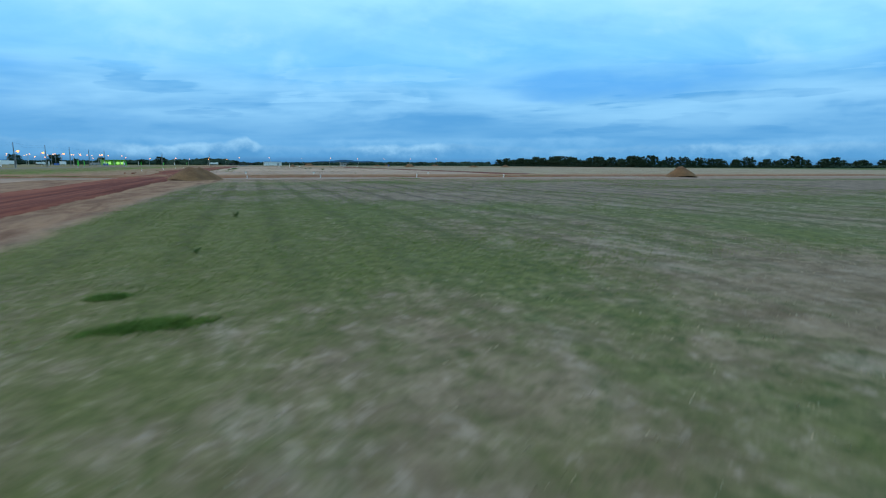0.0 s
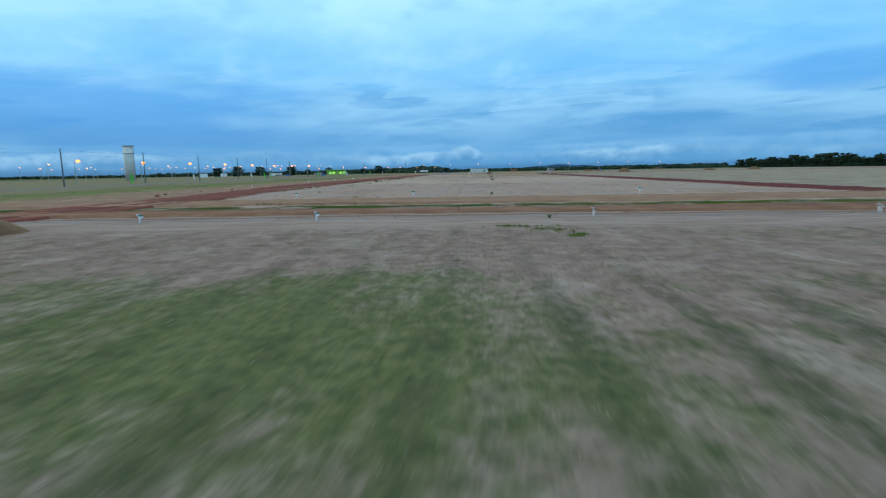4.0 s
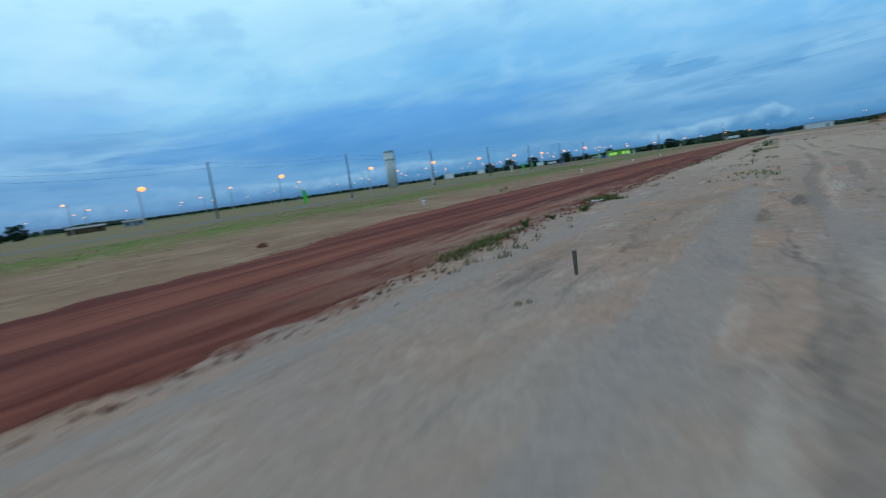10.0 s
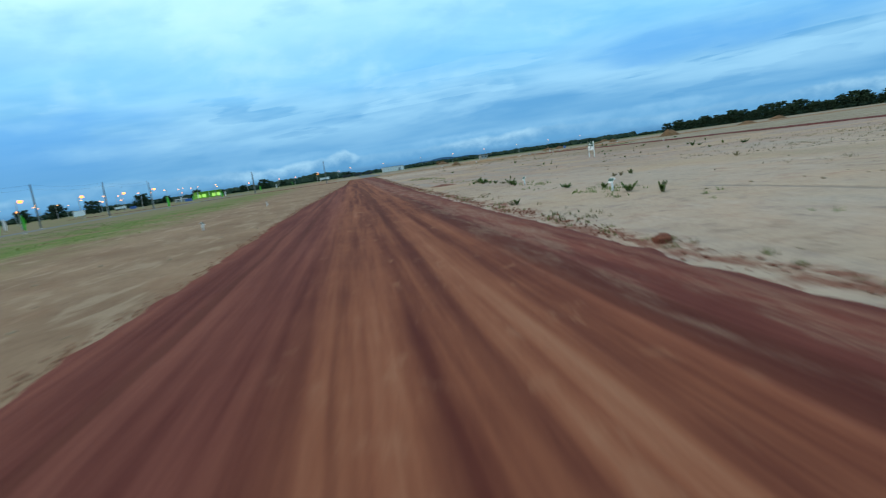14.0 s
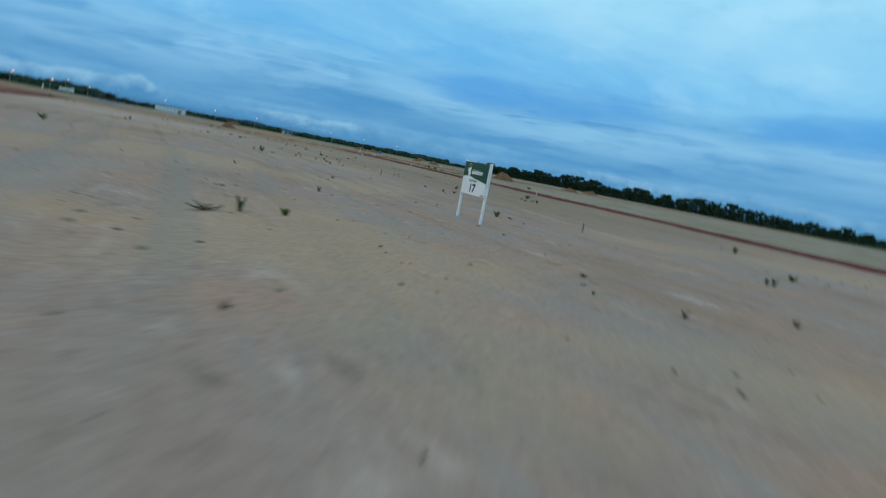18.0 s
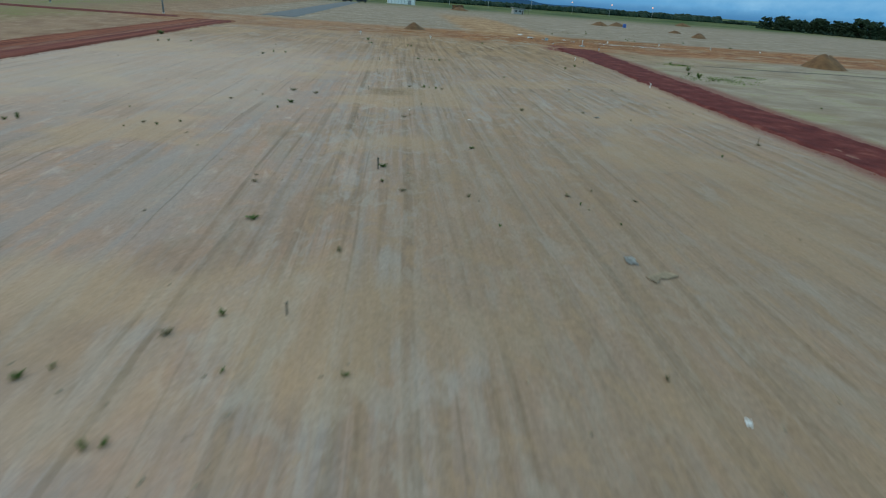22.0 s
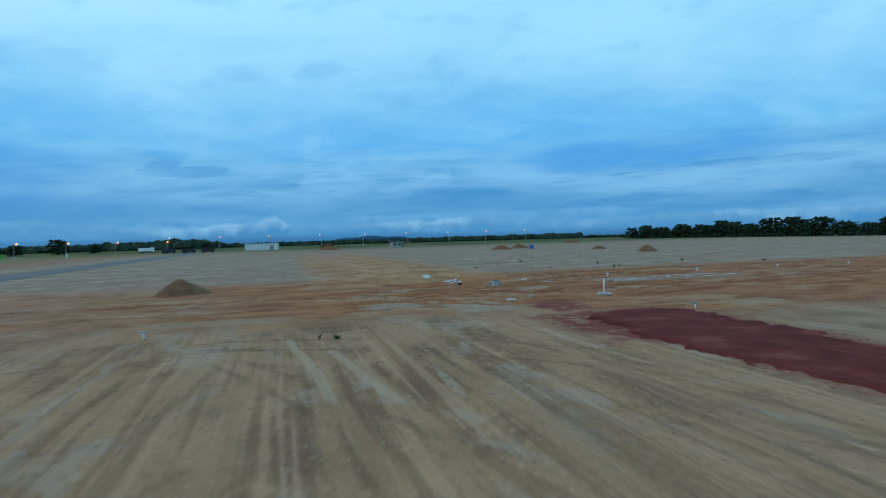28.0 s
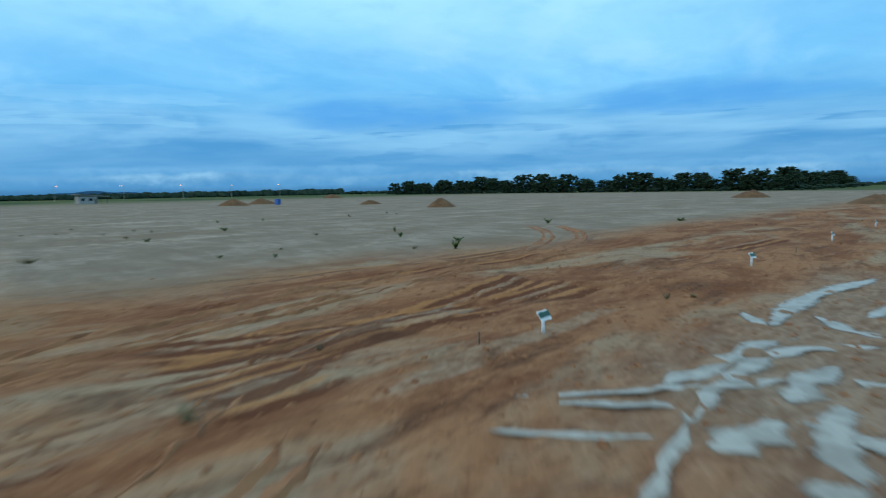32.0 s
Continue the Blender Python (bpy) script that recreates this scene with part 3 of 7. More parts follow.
    if zone == "north":
        # graded orange earth of the northern works
        mud_n = n.noise(n.stretch(co, 0.5, 1.4), 0.35, 5, 0.65, 0.8)
        mud = n.mix(n.step(mud_n, 0.35, 0.62), (0.160, 0.062, 0.030), (0.275, 0.132, 0.066))
        mud = n.mix(n.m("MULTIPLY", n.step(n.noise(n.stretch(co, 0.4, 1.3, 1, 0.25), 1.2, 6, 0.7, 1.2), 0.54, 0.68), n.m("ADD", n.m("MULTIPLY", n.step(xb, 34, 48), 0.4), 0.3)), mud, (0.095, 0.036, 0.019))
        mud = n.mix(n.m("MULTIPLY", n.step(n.noise(n.stretch(co, 0.5, 1.1), 0.2, 5, 0.65, 0.5), 0.50, 0.64), 0.75), mud, n.mix(nm, (0.21, 0.15, 0.095), (0.37, 0.285, 0.20)))
        grit = n.noise(n.stretch(co, 0.55, 1.2), 3.2, 6, 0.72, 0.9)
        mud = n.mix(n.m("MULTIPLY", n.step(grit, 0.53, 0.66), 0.6), mud, (0.11, 0.042, 0.021))
        mud = n.mix(n.m("MULTIPLY", n.step(grit, 0.45, 0.34), 0.5), mud, (0.355, 0.188, 0.10))
        # dark rut colour also carries the shade inside the ruts
        mud = n.mix(n.m("MULTIPLY", rut, 0.85), mud, (0.10, 0.036, 0.018))
        mud = n.mix(n.m("MULTIPLY", tread, 0.7), mud, (0.33, 0.155, 0.062))
        mud = n.mix(n.m("MULTIPLY", ridge, 0.42), mud, n.mix(n.step(nm, 0.35, 0.65), (0.22, 0.152, 0.10), (0.39, 0.31, 0.23)))
        silted = n.m("MULTIPLY", n.m("MULTIPLY", n.band(xw, 68.6, 86, 2.5), n.band(yw, 375.8, 380.6, 1.4)), 0.72)
        mud = n.mix(silted, mud, n.mix(n.step(grit, 0.36, 0.66), (0.285, 0.215, 0.160), (0.165, 0.106, 0.070)))
        north = n.m("MULTIPLY", n.m("MULTIPLY", n.step(n.m("ADD", yb, n.m("MULTIPLY", n.step(xb, 50, 58), 8.0)), 359, 367), n.step(yb, 400, 392)), n.m("MULTIPLY", n.step(xb, -34, -26), n.m("ADD", n.m("MULTIPLY", n.step(xb, 22, 42), 0.42), 0.58)))
        col = n.mix(north, col, mud)
        # a tongue of pale washed sand beside the covers, and round it dark patches painted for damp earth and shadows
        # of the churned ground
        xt, yt = n.m("ADD", xw, n.m("MULTIPLY", n.m("SUBTRACT", nm, 0.5), 1.2)), n.m("ADD", yw, n.m("MULTIPLY", n.m("SUBTRACT", grit, 0.5), 1.0))
        tongue = n.m("MAXIMUM", n.m("MULTIPLY", n.band(xt, 46.8, 51.0, 0.9), n.band(yt, 362.2, 368.6, 1.0)), n.m("MULTIPLY", n.band(xt, 41.5, 47.5, 0.9), n.band(yt, 366.8, 369.2, 0.7)))
        tongue = n.m("MAXIMUM", tongue, n.m("MAXIMUM", n.m("MULTIPLY", n.band(xt, 57.0, 59.8, 0.5), n.band(yt, 373.8, 376.6, 0.5)), n.m("MULTIPLY", n.m("MULTIPLY", n.band(xt, 61.8, 67.0, 0.6), n.band(yt, 370.6, 371.7, 0.3)), 0.6)))
        col = n.mix(n.m("MULTIPLY", tongue, 0.8), col, n.mix(n.step(nm, 0.36, 0.62), (0.205, 0.160, 0.115), (0.295, 0.245, 0.190)))
        wet_shade = n.m("MULTIPLY", n.step(n.noise(n.stretch(co, 0.45, 1.2), 0.5, 5, 0.66, 0.7), 0.535, 0.63), n.m("MULTIPLY", n.m("MULTIPLY", n.step(yb, 362, 370), n.step(yb, 394, 388)), n.step(xb, 38, 48)))
        col = n.mix(n.m("MULTIPLY", n.m("MULTIPLY", wet_shade, n.m("SUBTRACT", 1.0, n.m("MAXIMUM", tongue, silted))), 0.62), col, n.mix(n.step(grit, 0.4, 0.6), (0.135, 0.062, 0.034), (0.068, 0.032, 0.020)))
        red_p = n.m("MAXIMUM", n.m("MULTIPLY", n.band(xw, 52.2, 55.6, 0.8), n.band(yw, 360.4, 365.4, 0.8)), n.m("MULTIPLY", n.band(xw, 49.8, 58.5, 1.2), n.band(yw, 350, 359.5, 1.0)))
        col = n.mix(n.m("MULTIPLY", red_p, n.step(n.noise(co, 0.9, 5, 0.65), 0.36, 0.52)), col, n.mix(nm, (0.085, 0.022, 0.02), (0.20, 0.065, 0.05)))
        lane_n = n.m("MULTIPLY", n.band(xb, 40, 62, 3), n.m("MULTIPLY", n.step(y, 380, 396), n.step(yb, 560, 460)))
        col = n.mix(n.m("MULTIPLY", lane_n, 0.85), col, n.mix(n.step(brown_f, 0.38, 0.62), n.mix(rut, (0.22, 0.108, 0.05), (0.10, 0.045, 0.022)), (0.34, 0.205, 0.11)))
        ditch = n.m("MULTIPLY", n.band(n.m("ADD", y, n.m("MULTIPLY", wob2, 0.3)), 338.3, 339.6, 0.3), n.m("MULTIPLY", n.step(xb, 70, 74), n.step(xb, 112, 104)))
        col = n.mix(n.m("MULTIPLY", ditch, 0.85), col, (0.06, 0.055, 0.048))
    # far scrub
    dist = n.m("MAXIMUM", n.step(yb, 560, 760), n.m("MAXIMUM", n.step(xb, 330, 420), n.step(xb, -260, -420)))
    col = n.mix(dist, col, n.mix(n.step(n.noise(co, 0.02, 4), 0.4, 0.6), (0.036, 0.06, 0.018), (0.09, 0.10, 0.036)))
    n.put(bsdf.inputs["Base Color"], n.mix(0.5, col, n.mix(n3, (0.0, 0.0, 0.0), (1, 1, 1)), "OVERLAY"))
    bump(n, bsdf, n.m("ADD", n.m("MULTIPLY", n2, 0.7), n.m("MULTIPLY", n3, 0.3)), 0.55, 0.06)
    return mat


def laterite_material(name, dark, mid, pale, axis=0, middle=None, streak=1.0):
    """Graded earth with wheel lanes along the road (axis 0: the road runs along y)."""
    mat, n, bsdf, co = material(name, 0.93, 0.07)
    st = (1.0, 0.012) if axis == 0 else (0.05, 0.7)
    lane = n.noise(n.stretch(co, *st), 0.9, 4, 0.6)
    fine = n.noise(n.stretch(co, *(1.0, 0.03) if axis == 0 else (0.03, 1.0)), 2.4, 5, 0.68)
    n1, n3 = n.noise(co, 0.5, 5, 0.6), n.noise(co, 22.0, 4, 0.7)
    f = n.m("ADD", n.m("MULTIPLY", lane, 0.6 * streak), n.m("ADD", n.m("MULTIPLY", fine, 0.6 * streak), n.m("MULTIPLY", n1, 1.35 - 1.2 * streak)))
    col = n.mix(n.step(f, 0.50, 0.82), dark, mid)
    col = n.mix(n.m("MULTIPLY", n.step(f, 0.72, 0.90), 0.8), col, pale)
    crumbs = n.step(n.noise(n.stretch(co, *((1.0, 0.5) if axis == 0 else (0.5, 1.0))), 1.7, 6, 0.7, 0.4), 0.57, 0.68)
    col = n.mix(n.m("MULTIPLY", crumbs, 0.45), col, pale)
    if middle:
        x = n.m("ADD", n.xyz(co)[0], n.m("MULTIPLY", n.m("SUBTRACT", n.noise(n.stretch(co, 0.3, 0.06), 0.8, 4, 0.6), 0.5), 0.9))
        ry = n.xyz(co)[1]
        side = n.m("SUBTRACT", 1.0, n.band(x, *middle, 0.7))
        col = n.mix(n.m("MULTIPLY", side, 0.85), col, n.mix(n.step(f, 0.5, 0.82), (0.078, 0.017, 0.015), (0.155, 0.046, 0.036)))
        col = n.mix(n.m("MULTIPLY", n.step(ry, 165, 125), 0.9), col, n.mix(n.step(f, 0.5, 0.85), (0.082, 0.019, 0.016), (0.205, 0.066, 0.046)))
        # dark tyre ruts
        rut = n.noise(n.stretch(n.vec(x, ry, 0.0), 1.0, 0.006), 1.25, 2, 0.6)
        col = n.mix(n.m("MULTIPLY", n.step(rut, 0.57, 0.62), 0.6), col, (0.070, 0.018, 0.013))
        # sand that has spilled over the eastern edge
        x = n.m("SUBTRACT", x, 0.35)
        blotch = n.m("ADD", n.noise(n.stretch(co, 1.0, 0.16), 2.6, 6, 0.7, 0.3), n.m("ADD", n.m("MULTIPLY", n.step(x, -15.9, -13.6), 0.10), n.m("ADD", n.m("MULTIPLY", n.step(ry, 164, 176), 0.10), n.m("MULTIPLY", n.step(ry, 136, 124), 0.09))))
        spill = n.m("MULTIPLY", n.m("MULTIPLY", n.step(blotch, 0.54, 0.80), n.step(x, -16.0, -15.0)), n.m("SUBTRACT", 1.0, n.m("MULTIPLY", n.step(n.xyz(co)[0], -13.9, -13.4), n.step(ry, 135, 165))))
        col = n.mix(n.m("MULTIPLY", n.m("MULTIPLY", spill, n.step(ry, 107, 115)), n.m("ADD", n.m("MULTIPLY", n.step(ry, 138, 126), 0.24), 0.50)), col, n.mix(n.step(n3, 0.3, 0.7), (0.205, 0.112, 0.08), (0.30, 0.20, 0.145)))
    n.put(bsdf.inputs["Base Color"], n.mix(0.25, col, n.mix(n3, (0, 0, 0), (1, 1, 1)), "OVERLAY"))
    bump(n, bsdf, n.m("ADD", n.m("MULTIPLY", fine, 0.7), n.m("MULTIPLY", n3, 0.3)), 0.6, 0.05)
    return mat


SOILS = [ground_material(zone) for zone in ("south", "plot", "north")]
LATERITE = laterite_material("laterite", (0.080, 0.019, 0.014), (0.222, 0.073, 0.040), (0.275, 0.122, 0.074), 0, (-19.1, -15.1))
LATERITE_DARK = laterite_material("wet_laterite", (0.070, 0.014, 0.013), (0.120, 0.027, 0.023), (0.175, 0.06, 0.047), 0, None, 0.35)
REDDISH_X = laterite_material("reddish_earth", (0.140, 0.066, 0.040), (0.215, 0.108, 0.066), (0.25, 0.145, 0.096), 1, None, 0.6)
ORANGE_X = laterite_material("orange_earth", (0.185, 0.102, 0.066), (0.262, 0.153, 0.098), (0.30, 0.196, 0.135), 1, None, 0.6)


# ---- ground and roads ----
def value_noise(x, y, seed):
    """Smooth noise of -1 to 1 on arrays."""
    rng = np.random.RandomState(seed)
    table = rng.rand(256, 256) * 2 - 1
    xi, yi = np.floor(x).astype(int), np.floor(y).astype(int)
    fx, fy = x - xi, y - yi
    fx, fy = fx * fx * (3 - 2 * fx), fy * fy * (3 - 2 * fy)
    t = lambda a, b: table[a % 256, b % 256]
    return (t(xi, yi) * (1 - fx) + t(xi + 1, yi) * fx) * (1 - fy) + (t(xi, yi + 1) * (1 - fx) + t(xi + 1, yi + 1) * fx) * fy


def sheet(name, xs, ys, height, mat):
    """One mesh over the lines xs and ys, at height(x, y)."""
    gx, gy = np.meshgrid(xs, ys)
    gz = height(gx, gy)
    nx, ny = len(xs), len(ys)
    me = bpy.data.meshes.new(name)
    idx = np.arange(nx * ny).reshape(ny, nx)
    quads = np.stack([idx[:-1, :-1], idx[:-1, 1:], idx[1:, 1:], idx[1:, :-1]], -1).reshape(-1, 4)
    me.vertices.add(nx * ny)
    me.vertices.foreach_set("co", np.stack([gx, gy, gz], -1).ravel())
    me.loops.add(quads.size)
    me.loops.foreach_set("vertex_index", quads.ravel())
    me.polygons.add(len(quads))
    me.polygons.foreach_set("loop_start", np.arange(0, quads.size, 4))
    me.polygons.foreach_set("use_smooth", np.ones(len(quads), bool))
    me.update(calc_edges=True)
    me.materials.append(mat)
    return new(name, me)


def smooth(v, a, b):
    t = np.clip((v - a) / (b - a), 0, 1)
    return t * t * (3 - 2 * t)


# wheel tracks: points, half width, kind (0 dark rut, 1 pale ridge, 2 brown tread), strength
TRACKS = []


def wheels(pts, half, kind, strength, gauge=0.0):
    for e in ((-0.5, 0.5) if gauge else (0.0,)):
        TRACKS.append(([(x + e * gauge, y) for x, y in pts], half, kind, strength))


for pts, gauge in (([(4.1, 86.5), (3.1, 90.6), (1.4, 97.0), (-1.0, 106.0)], 1.5), ([(-2.6, 85.5), (-2.7, 89.0), (-2.2, 94.0), (-0.2, 100.0)], 0.0), ([(-4.7, 98.0), (-4.5, 104.5), (-4.2, 111.0), (-3.9, 122.0), (-3.4, 175.0)], 1.7),
                   ([(-6.7, 96.0), (-6.6, 105.0), (-6.4, 110.0), (-6.0, 122.0), (-6.2, 180.0)], 0.0), ([(11.5, 84.0), (11.9, 140.0), (10.6, 200.0)], 1.75), ([(38.5, 90.0), (38.9, 150.0), (38.0, 250.0)], 1.75)):
    wheels(pts, 0.24, 0, 0.75, gauge)
    wheels([(x + 0.38, y) for x, y in pts], 0.17, 1, 0.5, gauge)
for pts in ([(0.4, 208.0), (0.5, 214.5), (1.0, 227.0), (1.2, 262.0)], [(3.7, 212.0), (3.7, 219.0), (3.9, 223.0), (3.7, 252.0)], [(6.3, 213.0), (6.3, 221.0), (6.4, 224.5), (7.3, 233.0), (8.4, 252.0)]):
    wheels(pts, 0.5, 0, 0.75)
for pts in ([(29.2, 328), (29.1, 346), (29.6, 356.5)], [(30.6, 328), (30.4, 346), (30.2, 355.5)], [(33.6, 328), (34.0, 343), (34.3, 350)], [(26.4, 344), (27.0, 352), (29.4, 357)], [(31.0, 326), (31.5, 345), (32.2, 352)],
            [(36.2, 326), (36.4, 342), (36.5, 348)], [(37.8, 326), (37.2, 342), (36.6, 352)], [(42.2, 326), (42.0, 346), (42.4, 354)], [(44.0, 330), (46.2, 343), (47.2, 352)], [(41.2, 328), (41.6, 341), (41.0, 352)],
            [(24.6, 328), (25.0, 342), (26.2, 352)], [(21.6, 326), (22.0, 340), (23.5, 351)], [(49.2, 326), (48.2, 340), (45.4, 352)], [(39.6, 326), (39.2, 340), (38.2, 351)]):
    wheels(pts, 0.34, 2, 0.9)
    wheels([(x + 0.55, y) for x, y in pts], 0.24, 0, 0.6)
for pts in ([(32.4, 353.5), (34.8, 348.3), (37.5, 341.5)], [(33.8, 353.2), (37.2, 346.4), (40.5, 338)], [(47.0, 343.6), (46.9, 341.3), (49.5, 336)], [(46.8, 340.6), (47.9, 339.4), (50.2, 336)], [(46.2, 339.6), (47.1, 338.3), (48.6, 335)],
            [(30.6, 356.6), (40, 352.5), (49, 344)], [(27, 357.6), (37, 357), (49, 349)], [(20, 352), (28, 355.5), (38, 354)]):
    wheels(pts, 0.22, 0, 1.0)
for pts in ([(37.5, 354), (38.1, 349.2), (38.8, 345)], [(35.9, 357.5), (36.4, 351.3), (36.8, 346)], [(40.4, 353), (40.8, 349), (40.6, 345)]):
    wheels(pts, 0.26, 1, 0.9)
for pts in ([(10.9, 228), (11.1, 238), (11.4, 246)], [(9.8, 228), (10.1, 241), (10.3, 256)], [(12.5, 228), (12.7, 237), (13.6, 246)], [(15.6, 253), (14.5, 242), (13.8, 230)], [(17.6, 243), (17.3, 239), (16.4, 230)]):
    wheels(pts, 0.28, 0, 0.7)
wheels([(23.0, 246), (23.2, 240.8), (22.8, 238.1), (22.2, 230)], 0.24, 1, 0.8)


# churned earth of the works: sets of ruts side by side, and patches of sand
for pts, many in (([(63.3, 393.7), (69.1, 394.6), (75.9, 394.0), (82.3, 394.4), (102.1, 405.5)], 1), ([(63.0, 392.0), (68.3, 392.5), (75.8, 391.7), (80.0, 392.0), (102.5, 404.5)], 1),
                  ([(61.0, 387.9), (65.4, 387.7), (68.3, 386.6), (73.0, 386.0), (80.4, 387.0)], 3), ([(61.0, 386.1), (65.4, 385.8), (70.0, 386.2), (78.6, 388.4)], 3), ([(60.0, 385.2), (63.9, 384.9), (67.9, 385.3)], 2),
                  ([(60.0, 384.0), (64.0, 383.8), (67.2, 384.2)], 2), ([(57.0, 375.1), (62.8, 374.3), (66.9, 373.4), (74.1, 372.6)], 3), ([(59.0, 371.9), (63.6, 370.1), (70.0, 369.0)], 2), ([(50.0, 375.0), (54.9, 374.6), (57.7, 373.6)], 2),
                  ([(50.7, 377.0), (54.8, 377.5), (58.1, 377.0)], 2), ([(63.0, 398.0), (69.4, 395.6), (81.8, 393.6), (100.7, 404.5)], 1), ([(43.0, 371.4), (46.1, 372.6), (50.1, 374.6)], 2), ([(41.0, 366.0), (45.6, 368.0), (49.0, 368.0)], 2),
                  ([(20, 371.0), (30, 369.5), (42, 371.0)], 2), ([(14, 376.5), (28, 378), (44, 376.0)], 2), ([(82, 376), (92, 374), (108, 376)], 2), ([(84, 386.5), (96, 385.5), (112, 388)], 2)):
    for k in range(many):
        off = 0.62 * (k - (many - 1) / 2)
        wheels([(x, y + off) for x, y in pts], 0.20, 0, 1.0)
        wheels([(x, y + off + 0.32) for x, y in pts], 0.15, 1 if k % 2 else 2, 0.8)
for pts, half in (([(59.2, 374.6), (58.5, 371.6), (57.7, 368.5)], 0.15), ([(60.3, 375.0), (59.6, 371.6), (58.6, 368.0)], 0.12), ([(55.4, 439), (56.6, 415), (57.0, 392)], 0.3), ([(57.6, 435), (58.6, 410), (58.4, 391)], 0.3),
                  ([(45.2, 352.7), (42.9, 354.9), (39.2, 358.4)], 0.16), ([(48.6, 349.0), (47.1, 350.4), (45.0, 352.4)], 0.16), ([(43.3, 351.0), (42.2, 351.9), (39.6, 354.8)], 0.16), ([(36, 358.4), (40, 359.2), (45.2, 357.6)], 0.2)):
    wheels(pts, half, 0, 1.0)
for pts, half in (([(62.0, 371.3), (65.6, 372.0), (70.4, 371.2)], 0.75), ([(57.0, 375.7), (58.6, 375.3), (60.4, 375.9)], 0.7), ([(52.0, 375.9), (54.7, 376.5), (57.2, 376.1)], 0.4), ([(67.2, 382.7), (70.1, 383.1), (74.9, 383.4)], 0.32),
                  ([(47.6, 366.2), (49.6, 365.4), (52.0, 362.0)], 0.9), ([(44.6, 365.6), (46.6, 364.8), (48.6, 365.2)], 0.7), ([(78.6, 380.6), (81, 380.0), (84, 380.4)], 0.8), ([(65.4, 388.6), (66.8, 388.3), (68.2, 388.5)], 0.3), ([(68.0, 386.4), (70.4, 386.1), (72.8, 386.2)], 0.2)):
    wheels(pts, half, 1, 1.0)


def pressed(x, y):
    """Strength of dark ruts, pale ridges and brown treads, in three layers."""
    out = np.zeros((3,) + x.shape)
    wx_ = x + 0.22 * value_noise(x * 0.25, y * 0.16, 91)
    broken = smooth(value_noise(x * 0.45, y * 0.14, 92), -0.7, 0.1)
    for pts, half, kind, strength in TRACKS:
        p = np.array(pts)
        lo, hi = p.min(0) - half * 3 - 0.4, p.max(0) + half * 3 + 0.4
        m = (x > lo[0]) & (x < hi[0]) & (y > lo[1]) & (y < hi[1])
        if not m.any():
            continue
        # a quadratic or cubic curve x(y) through the points
        ys = np.unique(p[:, 1])
        xs = np.polyval(np.polyfit(p[:, 1] - ys[0], p[:, 0], min(3, len(p) - 1)), y[m] - ys[0]) if np.ptp(p[:, 1]) > np.ptp(p[:, 0]) else None
        if xs is None:
            s = np.polyval(np.polyfit(p[:, 0] - p[0, 0], p[:, 1], min(3, len(p) - 1)), wx_[m] - p[0, 0])
            slope = abs((p[-1, 1] - p[0, 1]) / (p[-1, 0] - p[0, 0]))
            d = np.abs(y[m] - s) / math.hypot(1, slope)
        else:
            slope = abs((p[-1, 0] - p[0, 0]) / (p[-1, 1] - p[0, 1]))
            d = np.abs(wx_[m] - xs) / math.hypot(1, slope)
        q, k = (x[m], 0) if xs is None else (y[m], 1)
        soft = min(1.5, 0.25 * (hi[k] - lo[k]))
        ends = smooth(q, lo[k] + half, lo[k] + half * 3 + soft) * smooth(q, hi[k] - half, hi[k] - half * 3 - soft)
        out[kind][m] = np.maximum(out[kind][m], strength * ends * smooth(d, half * 1.25, half * 0.35) * broken[m])
    return out


def ground_height(x, y):
    """Flat plots with shallow humps, wheel ruts and churned earth at the works."""
    near = smooth(np.maximum(np.abs(x - 20) - 120, np.abs(y - 200) - 260), 60, 0)
    z = 0.05 * value_noise(x * 0.12, y * 0.12, 1) + 0.025 * value_noise(x * 0.7, y * 0.5, 2) + 0.012 * value_noise(x * 2.1, y * 1.7, 3)
    drill = smooth(y, 60, 55) * smooth(x, -8, -4)
    z += drill * 0.03 * value_noise(x * 1.05, y * 0.02, 4)
    lanes = smooth(y, 215, 250) * smooth(y, 366, 350) * smooth(np.abs(x - 18), 33, 28)
    z += lanes * 0.025 * value_noise(x * 1.6, y * 0.03, 5)
    mask = pressed(np.atleast_1d(x), np.atleast_1d(y))
    press = -0.03 * mask[0] + 0.018 * mask[1] - 0.012 * mask[2]
    z = z + (press if np.ndim(x) else press[0])
    churn = smooth(y, 362, 368) * smooth(y, 398, 390) * smooth(x, -30, -20)
    z += churn * (0.10 * value_noise(x * 0.3, y * 0.8, 6) + 0.09 * np.abs(value_noise(x * 0.8 + y * 0.3, y * 1.6, 7)) - 0.05)
    pool = np.maximum(smooth(np.hypot((x - 76) / 13, (y - 378.5) / 4.2), 1.15, 0.85), smooth(np.hypot((x - 53.6) / 2.4, (y - 389.5) / 10), 1.15, 0.85))
    z = z * (1 - pool) - 0.03 * pool + 0.045 * pool * value_noise(x * 1.3, y * 2.1, 8) + 0.02 * pool * value_noise(x * 3.1, y * 3.7, 9)
    return z * near


def spaced(lo, hi, step, far_lo, far_hi, grow=1.35):
    """Lines at even steps, and wider and wider ones out to the far ends."""
    mid = list(np.arange(lo, hi + step / 2, step))
    a, d = mid[0], step
    before, after = [], []
    while a > far_lo:
        d *= grow
        a -= d
        before.append(a)
    b, d = mid[-1], step
    while b < far_hi:
        d *= grow
        b += d
        after.append(b)
    return np.array(before[::-1] + mid + after)


